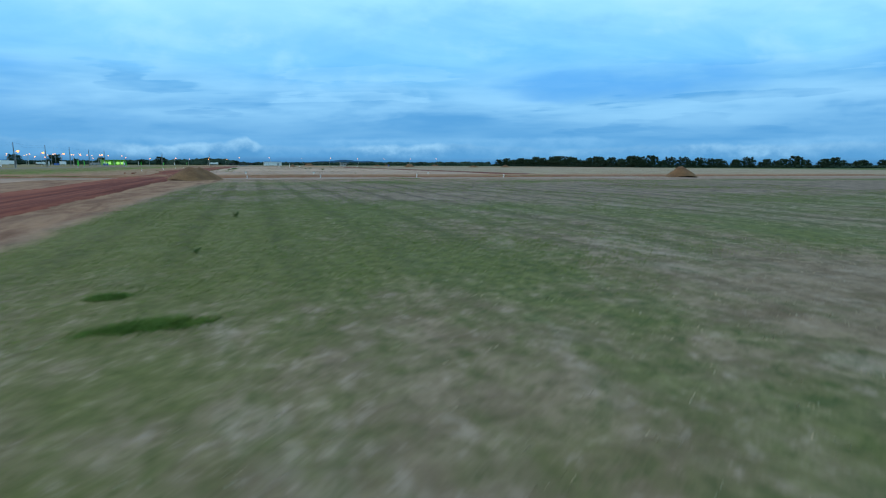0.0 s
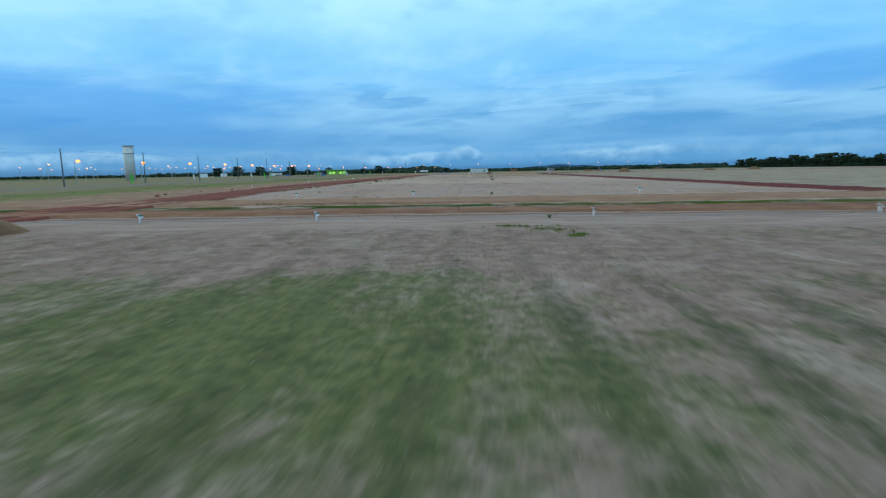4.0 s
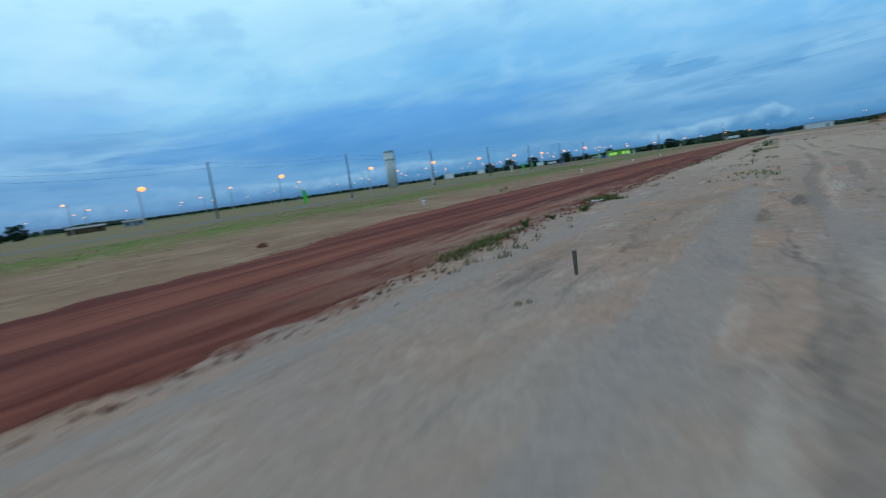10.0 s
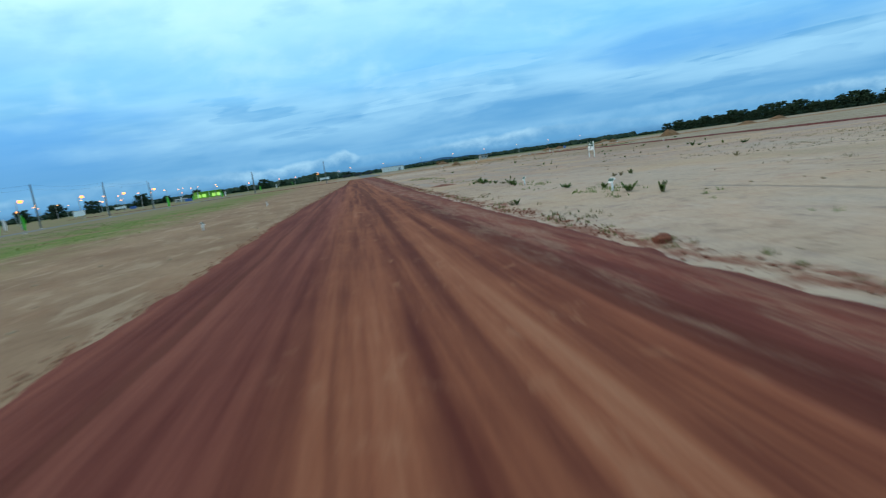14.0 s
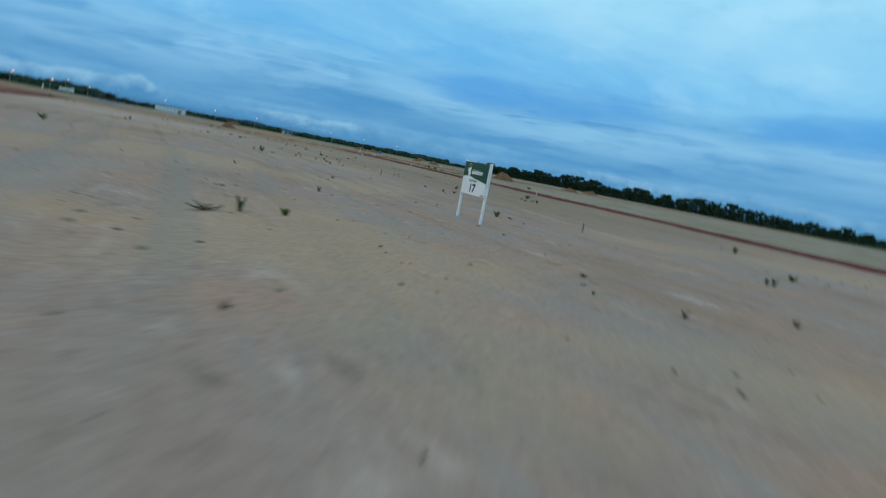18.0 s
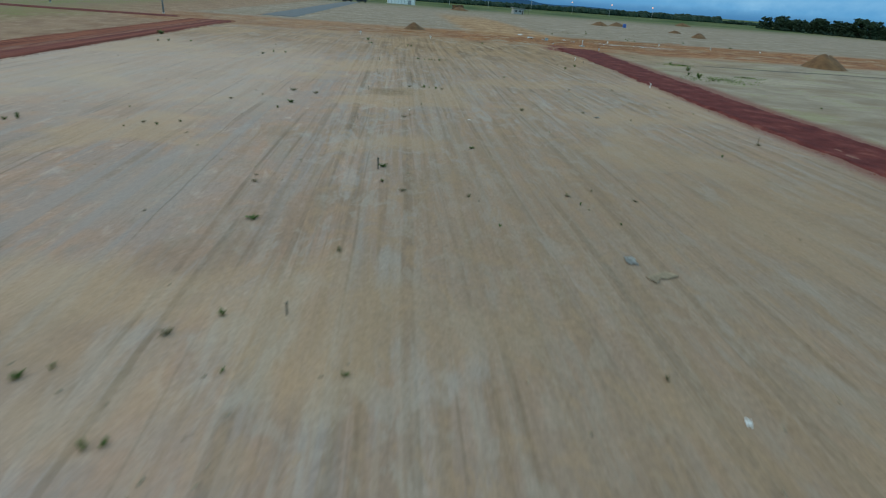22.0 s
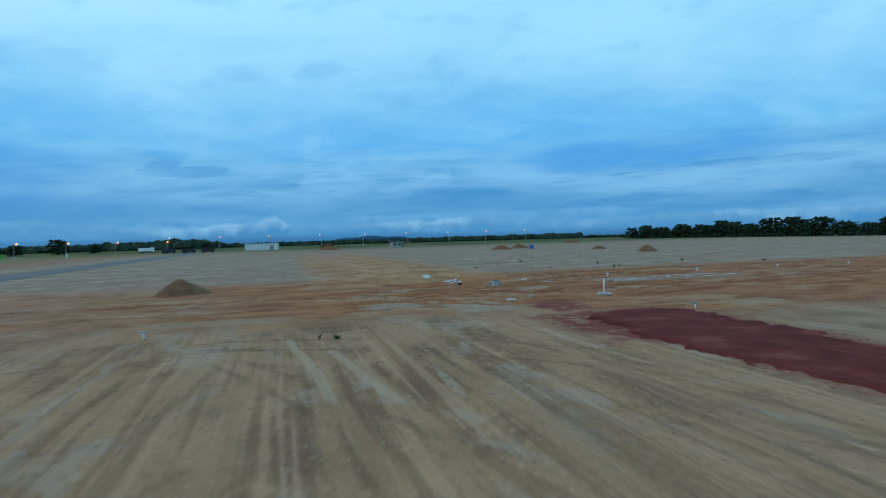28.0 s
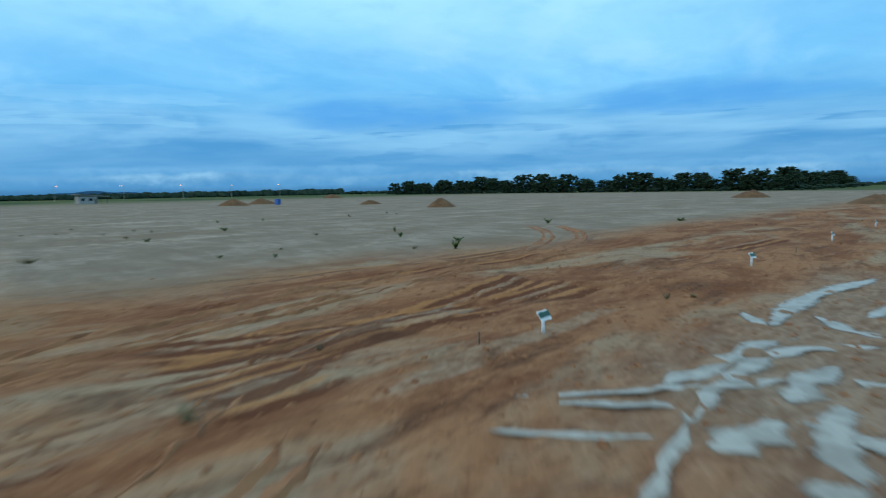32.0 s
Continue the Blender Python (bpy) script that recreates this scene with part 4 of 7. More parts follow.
columns = np.unique(np.concatenate([spaced(-30, 90, 0.3, -4800, 4800), np.arange(-11.85, 50.0, 0.3)]))
rows_ = np.unique(np.concatenate([spaced(-16, 404, 0.36, -4800, 4800), np.arange(328.02, 398.0, 0.36)]))
field_ = sheet("ground", columns, rows_, ground_height, SOILS[0])
for soil in SOILS[1:]:
    field_.data.materials.append(soil)
row_mid = 0.5 * (rows_[:-1] + rows_[1:])
field_.data.polygons.foreach_set("material_index", np.repeat((row_mid > 100).astype(int) + (row_mid > 292), len(columns) - 1))
layer_ = field_.data.color_attributes.new("pressed", "FLOAT_COLOR", "POINT")
gx_, gy_ = np.meshgrid(columns, rows_)
layer_.data.foreach_set("color", np.concatenate([pressed(gx_, gy_), np.ones((1,) + gx_.shape)]).reshape(4, -1).T.ravel().astype(np.float32))
tagged(field_, "flat sandy building land with mown grass and orange earth", "ground", kind="structure")


def bounds(edge, v):
    """An edge of a road: one line, or points along the road with the place of the edge there."""
    if np.isscalar(edge):
        return edge + 0 * v
    along, place = zip(*edge)
    return np.interp(v, along, place)


def road(name, label, lo, hi, length, axis, crown, mat, seed, step=0.25, ragged=0.6, fray=0.0):
    """A graded earth bed between lo and hi across, over length along, with ragged edges that run out into the soil."""
    span = [edge if np.isscalar(edge) else pick(b for a, b in edge) for edge, pick in ((lo, min), (hi, max))]
    across = np.arange(span[0] - 1.2, span[1] + 1.2 + step / 2, step)
    along = np.arange(length[0], length[1] + 0.5, 0.4 if step < 0.5 else 1.0)

    def height(gx, gy):
        u, v = (gx, gy) if axis == 0 else (gy, gx)
        torn = ragged * (1 + fray * smooth(v, length[1] - 28, length[1] - 4))
        edge_lo = bounds(lo, v) + 0.4 * torn * value_noise(v * 0.22, v * 0 + 3, seed) + 0.45 * torn * value_noise(v * 1.5, u * 0.8, seed) + 0.3 * torn * value_noise(v * 3.3, u * 2.1, seed + 5)
        edge_hi = bounds(hi, v) + 0.4 * torn * value_noise(v * 0.22, v * 0 + 6, seed + 1) + 0.45 * torn * value_noise(v * 1.5, u * 0.8, seed + 6) + 0.3 * torn * value_noise(v * 3.3, u * 2.1, seed + 7)
        inside = np.minimum(np.minimum(u - edge_lo, edge_hi - u), 2.0 * np.minimum(v - length[0] - 0.6, length[1] - 0.6 - v + 1.6 * value_noise(u * 0.5, v * 0.4, seed + 8)))
        top = crown + 0.03 * value_noise(u * 1.4, v * 0.03, seed + 2) + 0.012 * value_noise(u * 3.1, v * 0.5, seed + 3)
        lip = 0.04 * np.exp(-((inside - 0.5) / 0.25) ** 2) * (0.5 + value_noise(u * 0.8, v * 1.6, seed + 4))
        return -0.25 + smooth(inside, -0.7, 0.5) * (top + 0.25) + lip * smooth(inside, -0.1, 0.2)

    xs, ys = (across, along) if axis == 0 else (along, across)
    return tagged(sheet(name, xs, ys, height, mat), label, "road", kind="structure")


WEST_LO = ((-24, -16.6), (30, -16.6), (60, -17.6), (80, -17.4), (88, -17.6), (96, -18.5), (104, -19.1), (115, -19.9), (122, -21.7), (135, -22.5), (170, -22.6), (200, -22.3), (240, -21.0), (290, -19.2), (372, -18.6))
WEST_HI = ((-24, -10.6), (14, -10.4), (60, -11.2), (80, -10.0), (88, -10.4), (95, -11.1), (102, -12.2), (113, -12.6), (122, -13.0), (200, -13.0), (240, -12.3), (285, -11.2), (372, -10.2))
EAST_LO = ((70, 48.2), (262, 48.4), (280, 48.9), (300, 49.7), (330, 51.2), (346, 52.0), (356, 52.2))
EAST_HI = ((70, 54.8), (268, 54.9), (288, 55.3), (306, 56.0), (326, 57.2), (340, 58.6), (356, 60.0))
road("road_west", "dark red laterite road with orange wheel lanes", WEST_LO, WEST_HI, (-24, 372), 0, 0.10, LATERITE, 20, ragged=0.3)
road("road_east", "dark red laterite road bed", EAST_LO, EAST_HI, (70, 358.5), 0, 0.07, LATERITE_DARK, 40, ragged=0.4, fray=2.2)
road("road_south", "orange compacted earth cross road", 65.4, 69.3, (-60, 140), 1, 0.115, REDDISH_X, 60, ragged=0.14)
road("road_south_far_lane", "pale orange earth lane of the cross road", 74.8, 82.6, (-60, 140), 1, 0.11, ORANGE_X, 70, ragged=0.2)


# ---- helpers for things ----
rng = random.Random(7)


def part(name, bm, mat, parent=None, label="", flat=False):
    """Links a bmesh as one mesh object under a thing or a part."""
    me = bpy.data.meshes.new(name)
    bm.to_mesh(me)
    bm.free()
    me.materials.append(mat)
    if not flat:
        for p in me.polygons:
            p.use_smooth = False
    ob = new(name, me)
    if parent is not None:
        ob.parent = parent
    return tagged(ob, label)


def soften(ob):
    for p in ob.data.polygons:
        p.use_smooth = True
    return ob


def thing(name, m, label, category, group=""):
    ob = new(name)
    ob.empty_display_size = 0.1
    ob.matrix_basis = m
    return tagged(ob, label, category, group)


def box(bm, c, s, turn=None, bevel=0.0):
    m = Matrix.Translation(c) @ (turn.to_4x4() if turn else Matrix()) @ Matrix.Diagonal((*s, 1))
    made = bmesh.ops.create_cube(bm, size=1.0, matrix=m)
    if bevel:
        edges = list({e for v in made["verts"] for e in v.link_edges})
        bmesh.ops.bevel(bm, geom=edges, offset=bevel, segments=1, affect="EDGES")
    return bm


def tube(bm, a, b, ra, rb, n=8, caps=True):
    a, b = Vector(a), Vector(b)
    d = b - a
    m = Matrix.Translation((a + b) / 2) @ d.to_track_quat("Z", "Y").to_matrix().to_4x4()
    bmesh.ops.create_cone(bm, cap_ends=caps, segments=n, radius1=ra, radius2=rb, depth=d.length, matrix=m)
    return bm


def blob(bm, c, r, squash=1.0, sub=1, rough=0.25, r_=None):
    r_ = r_ or rng
    made = bmesh.ops.create_icosphere(bm, subdivisions=sub, radius=1.0)
    for v in made["verts"]:
        k = 1 + r_.uniform(-rough, rough)
        v.co = Vector(c) + Vector((v.co.x * r * k, v.co.y * r * k, v.co.z * r * squash * k))
    return bm


def gz(x, y):
    """Height of the soil at a place."""
    return float(ground_height(np.array([float(x)]), np.array([float(y)]))[0])


def put(x, y, turn=0.0, scale=1.0, sink=0.0, lift=0.0):
    return pose(x, y, gz(x, y) - sink + lift, 0, 0, turn) @ Matrix.Scale(scale, 4)


CONCRETE = simple("concrete", (0.25, 0.25, 0.24), (0.40, 0.40, 0.385), 3.0, 0.88)
DAMP_CONCRETE = simple("damp_concrete", (0.20, 0.23, 0.24), (0.36, 0.40, 0.41), 4.0, 0.75)
GREY_POLE = simple("pole_concrete", (0.085, 0.09, 0.09), (0.16, 0.165, 0.16), 1.0, 0.85)
WHITE = simple("white_paint", (0.66, 0.67, 0.67), (0.80, 0.80, 0.80), 5.0, 0.45, relief=0.15)
GREEN_PRINT = simple("dark_green_print", (0.012, 0.055, 0.030), (0.020, 0.075, 0.040), 6.0, 0.4, relief=0.05)
PLATE_GREEN = simple("plate_green", (0.010, 0.060, 0.045), (0.02, 0.085, 0.06), 12.0, 0.45, relief=0.05)
INK = simple("dark_ink", (0.010, 0.018, 0.030), (0.02, 0.03, 0.045), 10.0, 0.5, relief=0.05)
YELLOW = simple("yellow_print", (0.55, 0.45, 0.06), (0.65, 0.55, 0.10), 10.0, 0.5, relief=0.05)
WOOD = simple("grey_wood", (0.075, 0.060, 0.045), (0.16, 0.13, 0.10), 9.0, 0.9, relief=0.6)
PVC = simple("white_pipe", (0.62, 0.64, 0.66), (0.76, 0.77, 0.78), 6.0, 0.35, relief=0.1)
BARK = simple("bark", (0.035, 0.028, 0.022), (0.09, 0.075, 0.06), 3.0, 0.95, relief=0.8, dist=0.02)
LEAF = simple("tree_leaves", (0.010, 0.022, 0.013), (0.026, 0.048, 0.024), 0.6, 0.8, spec=0.1, relief=0.9, dist=0.15)
SCRUB = simple("far_scrub", (0.010, 0.024, 0.018), (0.022, 0.042, 0.026), 0.05, 0.9, spec=0.1, relief=0.9, dist=0.3)
WEED = simple("weed_leaves", (0.048, 0.090, 0.018), (0.105, 0.155, 0.038), 5.0, 0.7, spec=0.15)
DRY = simple("dry_stalks", (0.10, 0.085, 0.045), (0.20, 0.17, 0.095), 6.0, 0.9, spec=0.1)
STRAW = simple("pale_straw", (0.24, 0.20, 0.13), (0.42, 0.36, 0.26), 6.0, 0.9, spec=0.1)
GRASS = simple("grass_blades", (0.06, 0.115, 0.018), (0.13, 0.19, 0.04), 0.8, 0.7, spec=0.15)
OLIVE = simple("olive_blades", (0.085, 0.090, 0.028), (0.165, 0.158, 0.055), 1.2, 0.75, spec=0.15)
FIELD_GRASS = simple("field_blades", (0.068, 0.116, 0.018), (0.140, 0.172, 0.036), 0.5, 0.7, spec=0.15)
HEAP = simple("orange_heap", (0.085, 0.042, 0.020), (0.165, 0.088, 0.040), 0.7, 0.95, relief=0.9, dist=0.05)
RED_CLOD = simple("red_clods", (0.10, 0.026, 0.017), (0.20, 0.065, 0.035), 2.0, 0.95, relief=0.8, dist=0.02)
SAND_CLOD = simple("sand_clods", (0.13, 0.10, 0.07), (0.32, 0.24, 0.16), 2.0, 0.95, relief=0.8, dist=0.02)
TURNED = simple("turned_earth", (0.165, 0.066, 0.03), (0.29, 0.135, 0.062), 1.0, 0.95, relief=0.8, dist=0.03)
ASPHALT = simple("asphalt", (0.052, 0.056, 0.062), (0.085, 0.088, 0.094), 0.5, 0.75, relief=0.5)
FLAG = simple("lime_flag_cloth", (0.06, 0.48, 0.05), (0.10, 0.60, 0.08), 2.0, 0.8, relief=0.2)
LIME = simple("lime_wall", (0.16, 0.42, 0.03), (0.22, 0.52, 0.05), 1.0, 0.7, relief=0.1)
BLUE = simple("blue_paint", (0.03, 0.10, 0.32), (0.05, 0.14, 0.42), 2.0, 0.5, relief=0.1)
DARK = simple("dark_vehicle_paint", (0.012, 0.014, 0.018), (0.03, 0.034, 0.04), 2.0, 0.4, relief=0.05)
TYRE = simple("tyre_rubber", (0.012, 0.012, 0.012), (0.03, 0.03, 0.03), 9.0, 0.9)
STEEL = simple("galvanised_steel", (0.22, 0.23, 0.24), (0.34, 0.35, 0.36), 8.0, 0.5, metal=0.6)
ROOF = simple("fibre_cement_roof", (0.16, 0.16, 0.165), (0.26, 0.26, 0.26), 1.0, 0.9)
# the blue of air haze is put into the hill's base colour
HAZED_HILL = simple("distant_hill", (0.02, 0.06, 0.115), (0.03, 0.075, 0.135), 0.003, 1.0, spec=0.0, relief=0.0)
GLASS, gn, gb, gco = material("dark_glass", 0.08, 0.5)
gn.put(gb.inputs["Base Color"], gn.mix(gn.noise(gco, 3.0), (0.010, 0.014, 0.02), (0.02, 0.026, 0.034)))
WATER, wn, wb, wco = material("muddy_water", 0.42, 0.35)
silt = wn.noise(wn.stretch(wco, 1.0, 1.0), 1.6, 5, 0.65, 0.5)
wn.put(wb.inputs["Base Color"], wn.mix(wn.step(silt, 0.36, 0.62), (0.25, 0.215, 0.175), (0.37, 0.335, 0.29)))
# where the film of water runs out the wet soil shows
film_ = wn.node("ShaderNodeAttribute", attribute_name="film").outputs["Fac"]
wn.put(wb.inputs["Alpha"], wn.step(wn.m("ADD", wn.m("MULTIPLY", film_, 0.55), wn.m("MULTIPLY", wn.noise(wco, 2.2, 6, 0.68, 0.5), 0.8)), 0.36, 0.74))
bump(wn, wb, wn.noise(wco, 7.0, 2), 0.06, 0.01)


def emitter(name, colour, power):
    mat, n, bsdf, co = material(name, 0.4)
    n.put(bsdf.inputs["Base Color"], colour)
    n.put(bsdf.inputs["Emission Color"], colour)
    bsdf.inputs["Emission Strength"].default_value = power
    return mat


SODIUM = emitter("sodium_lamp", (1.0, 0.30, 0.06), 2.5)
SODIUM_FAR = emitter("orange_lamp", (1.0, 0.33, 0.07), 2.8)
LED = emitter("pale_lamp", (1.0, 0.44, 0.15), 1.9)
LIT_ROOM = emitter("lit_yellow_front", (0.45, 0.9, 0.16), 0.55)

# ---- block sign ----
sign = thing("block_sign", pose(13.5, 230.40, 0, 0, 0, -90), "white and dark green block sign on two white posts", "sign")
BOARD_W, BOARD_LO, BOARD_HI = 1.52, 0.88, 2.0
part("panel", box(bmesh.new(), (0, 0, (BOARD_LO + BOARD_HI) / 2), (BOARD_W, 0.03, BOARD_HI - BOARD_LO), bevel=0.004), WHITE, sign, "white board")


def plaque(points, y0, thick):
    """A flat shape cut from a list of x and z, facing -y."""
    bm = bmesh.new()
    face = bm.faces.new([bm.verts.new((x, y0, z)) for x, z in points])
    out = bmesh.ops.extrude_face_region(bm, geom=[face])
    for v in out["geom"]:
        if isinstance(v, bmesh.types.BMVert):
            v.co.y -= thick
    bmesh.ops.recalc_face_normals(bm, faces=bm.faces)
    return bm


arc = [(-0.755 + 1.51 * k / 24, 1.475 + 0.035 * math.sin(math.pi * min(k / 12, 1)) - 0.20 * max(0, k / 24 - 0.2) ** 1.6) for k in range(25)]
part("green_field", plaque([(0.755, 1.995), (-0.755, 1.995)] + arc, -0.0152, 0.003), GREEN_PRINT, sign, "dark green printed top")
for side in (-1, 1):
    part("post", box(bmesh.new(), (side * 0.765, 0.055, 1.01), (0.085, 0.075, 2.06), bevel=0.006), WHITE, sign, "white square post")
for side in (-1, 1):
    for z in (1.05, 1.85):
        part("bolt", tube(bmesh.new(), (side * 0.70, -0.014, z), (side * 0.70, -0.022, z), 0.012, 0.012, 8), STEEL, sign)
part("emblem", plaque([(-0.52, 1.80), (-0.44, 1.77), (-0.36, 1.83), (-0.32, 1.78), (-0.33, 1.66), (-0.30, 1.60), (-0.36, 1.50), (-0.40, 1.56), (-0.42, 1.48),
                       (-0.46, 1.47), (-0.45, 1.60), (-0.50, 1.68)], -0.0182, 0.002), WHITE, sign, "pale emblem shape")
ring = [(-0.40 + 0.085 * math.cos(a), 1.87 + 0.085 * math.sin(a)) for a in np.linspace(-0.3, 3.5, 12)]
ring += [(-0.40 + 0.062 * math.cos(a), 1.87 + 0.062 * math.sin(a)) for a in np.linspace(3.5, -0.3, 12)]
part("emblem_ring", plaque(ring, -0.0182, 0.002), YELLOW, sign, "yellow arc")
for k in range(7):
    part("name_bar", box(bmesh.new(), (-0.20 + 0.098 * k, -0.0192, 1.655), (0.07, 0.002, 0.115)), WHITE, sign)
part("caption_bar", box(bmesh.new(), (-0.02, -0.0192, 1.745), (0.36, 0.002, 0.028)), STEEL, sign)


def lettering(text, size, x, z, mat, parent, label):
    """Raised letters that face -y, centred on x, standing on z."""
    cu = bpy.data.curves.new("letters", "FONT")
    cu.body, cu.size, cu.align_x, cu.extrude, cu.offset = text, size, "CENTER", 0.001, size * (0.034 if len(text) < 3 else 0.018)
    tmp = bpy.data.objects.new("letters", cu)
    me = bpy.data.meshes.new_from_object(tmp)
    bpy.data.objects.remove(tmp)
    me.materials.clear()
    me.materials.append(mat)
    ob = new("lettering", me)
    ob.parent = parent
    ob.matrix_basis = pose(x, -0.0175, z, 90, 0, 0)
    return tagged(ob, label)


lettering("QUADRA", 0.115, -0.08, 1.33, INK, sign, "dark printed word")
lettering("17", 0.40, -0.06, 0.98, INK, sign, "large dark number")
part("scuff", plaque([(0.50, 0.90), (0.74, 0.89), (0.73, 0.97), (0.66, 0.94), (0.58, 0.99)], -0.0152, 0.001), CONCRETE, sign, "grey torn corner")


# ---- lot markers, stakes ----
def lot_marker():
    t = thing("lot_marker", put(8.2, 87.5, 3), "white lot marker with a tilted dark green plate", "lot marker", "lot markers")
    soften(part("post", tube(bmesh.new(), (0, 0, -0.05), (0, 0, 0.34), 0.045, 0.04, 10), PVC, t, "short white post"))
    tilt = Matrix.Rotation(radians(-38), 3, "X")
    part("plate", box(bmesh.new(), (0, -0.02, 0.40), (0.38, 0.012, 0.24), tilt, 0.003), WHITE, t, "white plate")
    part("print", box(bmesh.new(), (0, -0.032, 0.432), (0.37, 0.004, 0.13), tilt), PLATE_GREEN, t, "dark green printed band")
    part("number_bar", box(bmesh.new(), (0, 0.02 - 0.072, 0.35), (0.12, 0.004, 0.05), tilt), INK, t)
    return t


marker = lot_marker()
for x, y, turn in ((-3.3, 87.2, -4), (30.3, 88.6, 5), (-8.2, 182.5, -88), (-8.0, 193.9, -92), (-8.4, 170.4, -85), (19.75, 61.5, 96), (6.2, 61.2, 88), (-3.0, 61.5, 93),
                   (34.2, 63.0, 90), (71.7, 383.2, 2), (84.3, 383.1, -6), (97.4, 383.3, 4), (60.6, 357.5, 176), (48.9, 334.6, 92), (49.3, 309.0, 88), (28.6, 360.5, 178),
                   (15.5, 360.4, 183), (-27.3, 169.5, 92), (-27.2, 134.2, 86), (-27.2, 196.4, 90), (-27.3, 222.0, 93), (110.2, 383.4, 2), (47.8, 268.5, 90)):
    copy_thing(marker, put(x, y, turn))


def stake():
    t = thing("wooden_stake", put(13.1, 66.5, 20, 0.78), "weathered grey wooden survey stake", "stake", "survey stakes")
    bm = box(bmesh.new(), (0, 0, 0.22), (0.06, 0.045, 0.48), bevel=0.006)
    for v in bm.verts:
        if v.co.z > 0.4:
            v.co.x += 0.01 * (1 if v.co.y > 0 else -1)
    part("shaft", bm, WOOD, t)
    part("flag_knot", box(bmesh.new(), (0, 0, 0.44), (0.075, 0.06, 0.03), bevel=0.004), WOOD, t, "cord tied round the top")
    return t


a_stake = stake()
for x, y, turn, s in ((20.3, 231.7, 15, 1.1), (1.2, 211.9, 40, 0.6), (19.6, 252.9, 5, 1.1), (20.6, 252.7, 60, 0.9), (19.8, 263.5, 30, 1.0), (21.6, 275.9, 12, 1.5), (20.0, 286.0, 8, 0.9),
                      (20.1, 297.4, 75, 0.9), (20.4, 308.6, 33, 0.9), (14.6, 28.6, 20, 1.2), (-9.3, 111.6, 10, 1.0), (46.2, 285.2, 25, 1.0), (49.0, 330.9, 14, 1.0), (64.6, 383.3, 70, 0.8),
                      (69.9, 383.4, 5, 0.7), (90.0, 383.1, 9, 0.8), (-8.1, 140.0, 35, 0.9), (20.2, 241.9, 22, 0.9), (20.3, 319.8, 22, 0.9)):
    copy_thing(a_stake, put(x, y, turn, s))


# ---- plants ----
def leaf_fan(bm, c, n, length, width, lean, r_):
    """Blades or leaves that spread from one point: two faces each."""
    for _ in range(n):
        a, up_ = r_.uniform(0, 6.283), r_.uniform(lean, 1.35)
        l = length * r_.uniform(0.6, 1.15)
        d = Vector((math.cos(a) * math.cos(up_), math.sin(a) * math.cos(up_), math.sin(up_)))
        s = Vector((-math.sin(a), math.cos(a), 0)) * width * r_.uniform(0.6, 1.2)
        base, mid = Vector(c), Vector(c) + d * l * 0.55
        tip = Vector(c) + d * l + Vector((0, 0, -0.18 * l))
        v = [bm.verts.new(p) for p in (base - s * 0.3, base + s * 0.3, mid + s, mid - s, tip)]
        bm.faces.new((v[0], v[1], v[2], v[3]))
        bm.faces.new((v[3], v[2], v[4]))


def weed(seed, height, label, leafy=True):
    r_ = random.Random(seed)
    t = thing("weed", Matrix(), label, "weed", "weeds on the plot")
    bm, lv = bmesh.new(), bmesh.new()
    for _ in range(10):
        a, h = r_.uniform(0, 6.283), height * r_.uniform(0.35, 0.8)
        w = height * r_.uniform(0.2, 0.85)
        top = (math.cos(a) * w, math.sin(a) * w, h)
        tube(bm, (0, 0, -0.03), top, 0.006, 0.003, 3)
        for k in range(4):
            f = 0.35 + 0.2 * k
            leaf_fan(lv, (top[0] * f, top[1] * f, top[2] * f), 6 if leafy else 3, height * 0.30, height * 0.06, -0.25, r_)
    leaf_fan(lv, (0, 0, 0.01), 22, height * 0.75, height * 0.06, 0.05, r_)
    part("stem", bm, DRY if not leafy else WEED, t)
    part("leaves", lv, WEED if leafy else DRY, t)
    return t


WEEDS = [weed(1, 0.19, "bushy green weed growing in sand"), weed(2, 0.12, "low green weed growing in sand"), weed(3, 0.16, "half-dry brown weed in sand", False)]
first = [True] * 3


def grow(kind, x, y, s=1.0):
    m = put(x, y, rng.uniform(0, 360), s) @ Matrix.Diagonal((rng.uniform(0.75, 1.5), rng.uniform(0.65, 1.2), rng.uniform(0.65, 1.5), 1))
    if first[kind]:
        WEEDS[kind].matrix_basis = m
        first[kind] = False
    else:
        copy_thing(WEEDS[kind], m)


for k, x, y, s in ((0, 15.1, 290.6, 1.7), (1, 9.5, 282.1, 1.3), (2, 8.7, 282.4, 1.1), (1, 10.4, 283, 1.0), (1, 2.2, 281.5, 1.2), (2, 1.0, 282.2, 1.2), (0, 11.9, 258.9, 1.5), (1, 12.4, 257.6, 1.0),
                   (1, 16.7, 256.5, 1.3), (2, 20.9, 252.5, 0.9), (0, 34.6, 253.7, 1.3), (1, 25.4, 251.1, 1.2), (2, 28.2, 251.7, 1.1), (1, 24.6, 249.9, 1.0), (2, 22.7, 273.0, 1.0),
                   (1, 18.3, 263.4, 1.2), (2, 17.3, 262.6, 1.0), (0, 21.8, 276.2, 0.8)):
    grow(k, x, y, s)
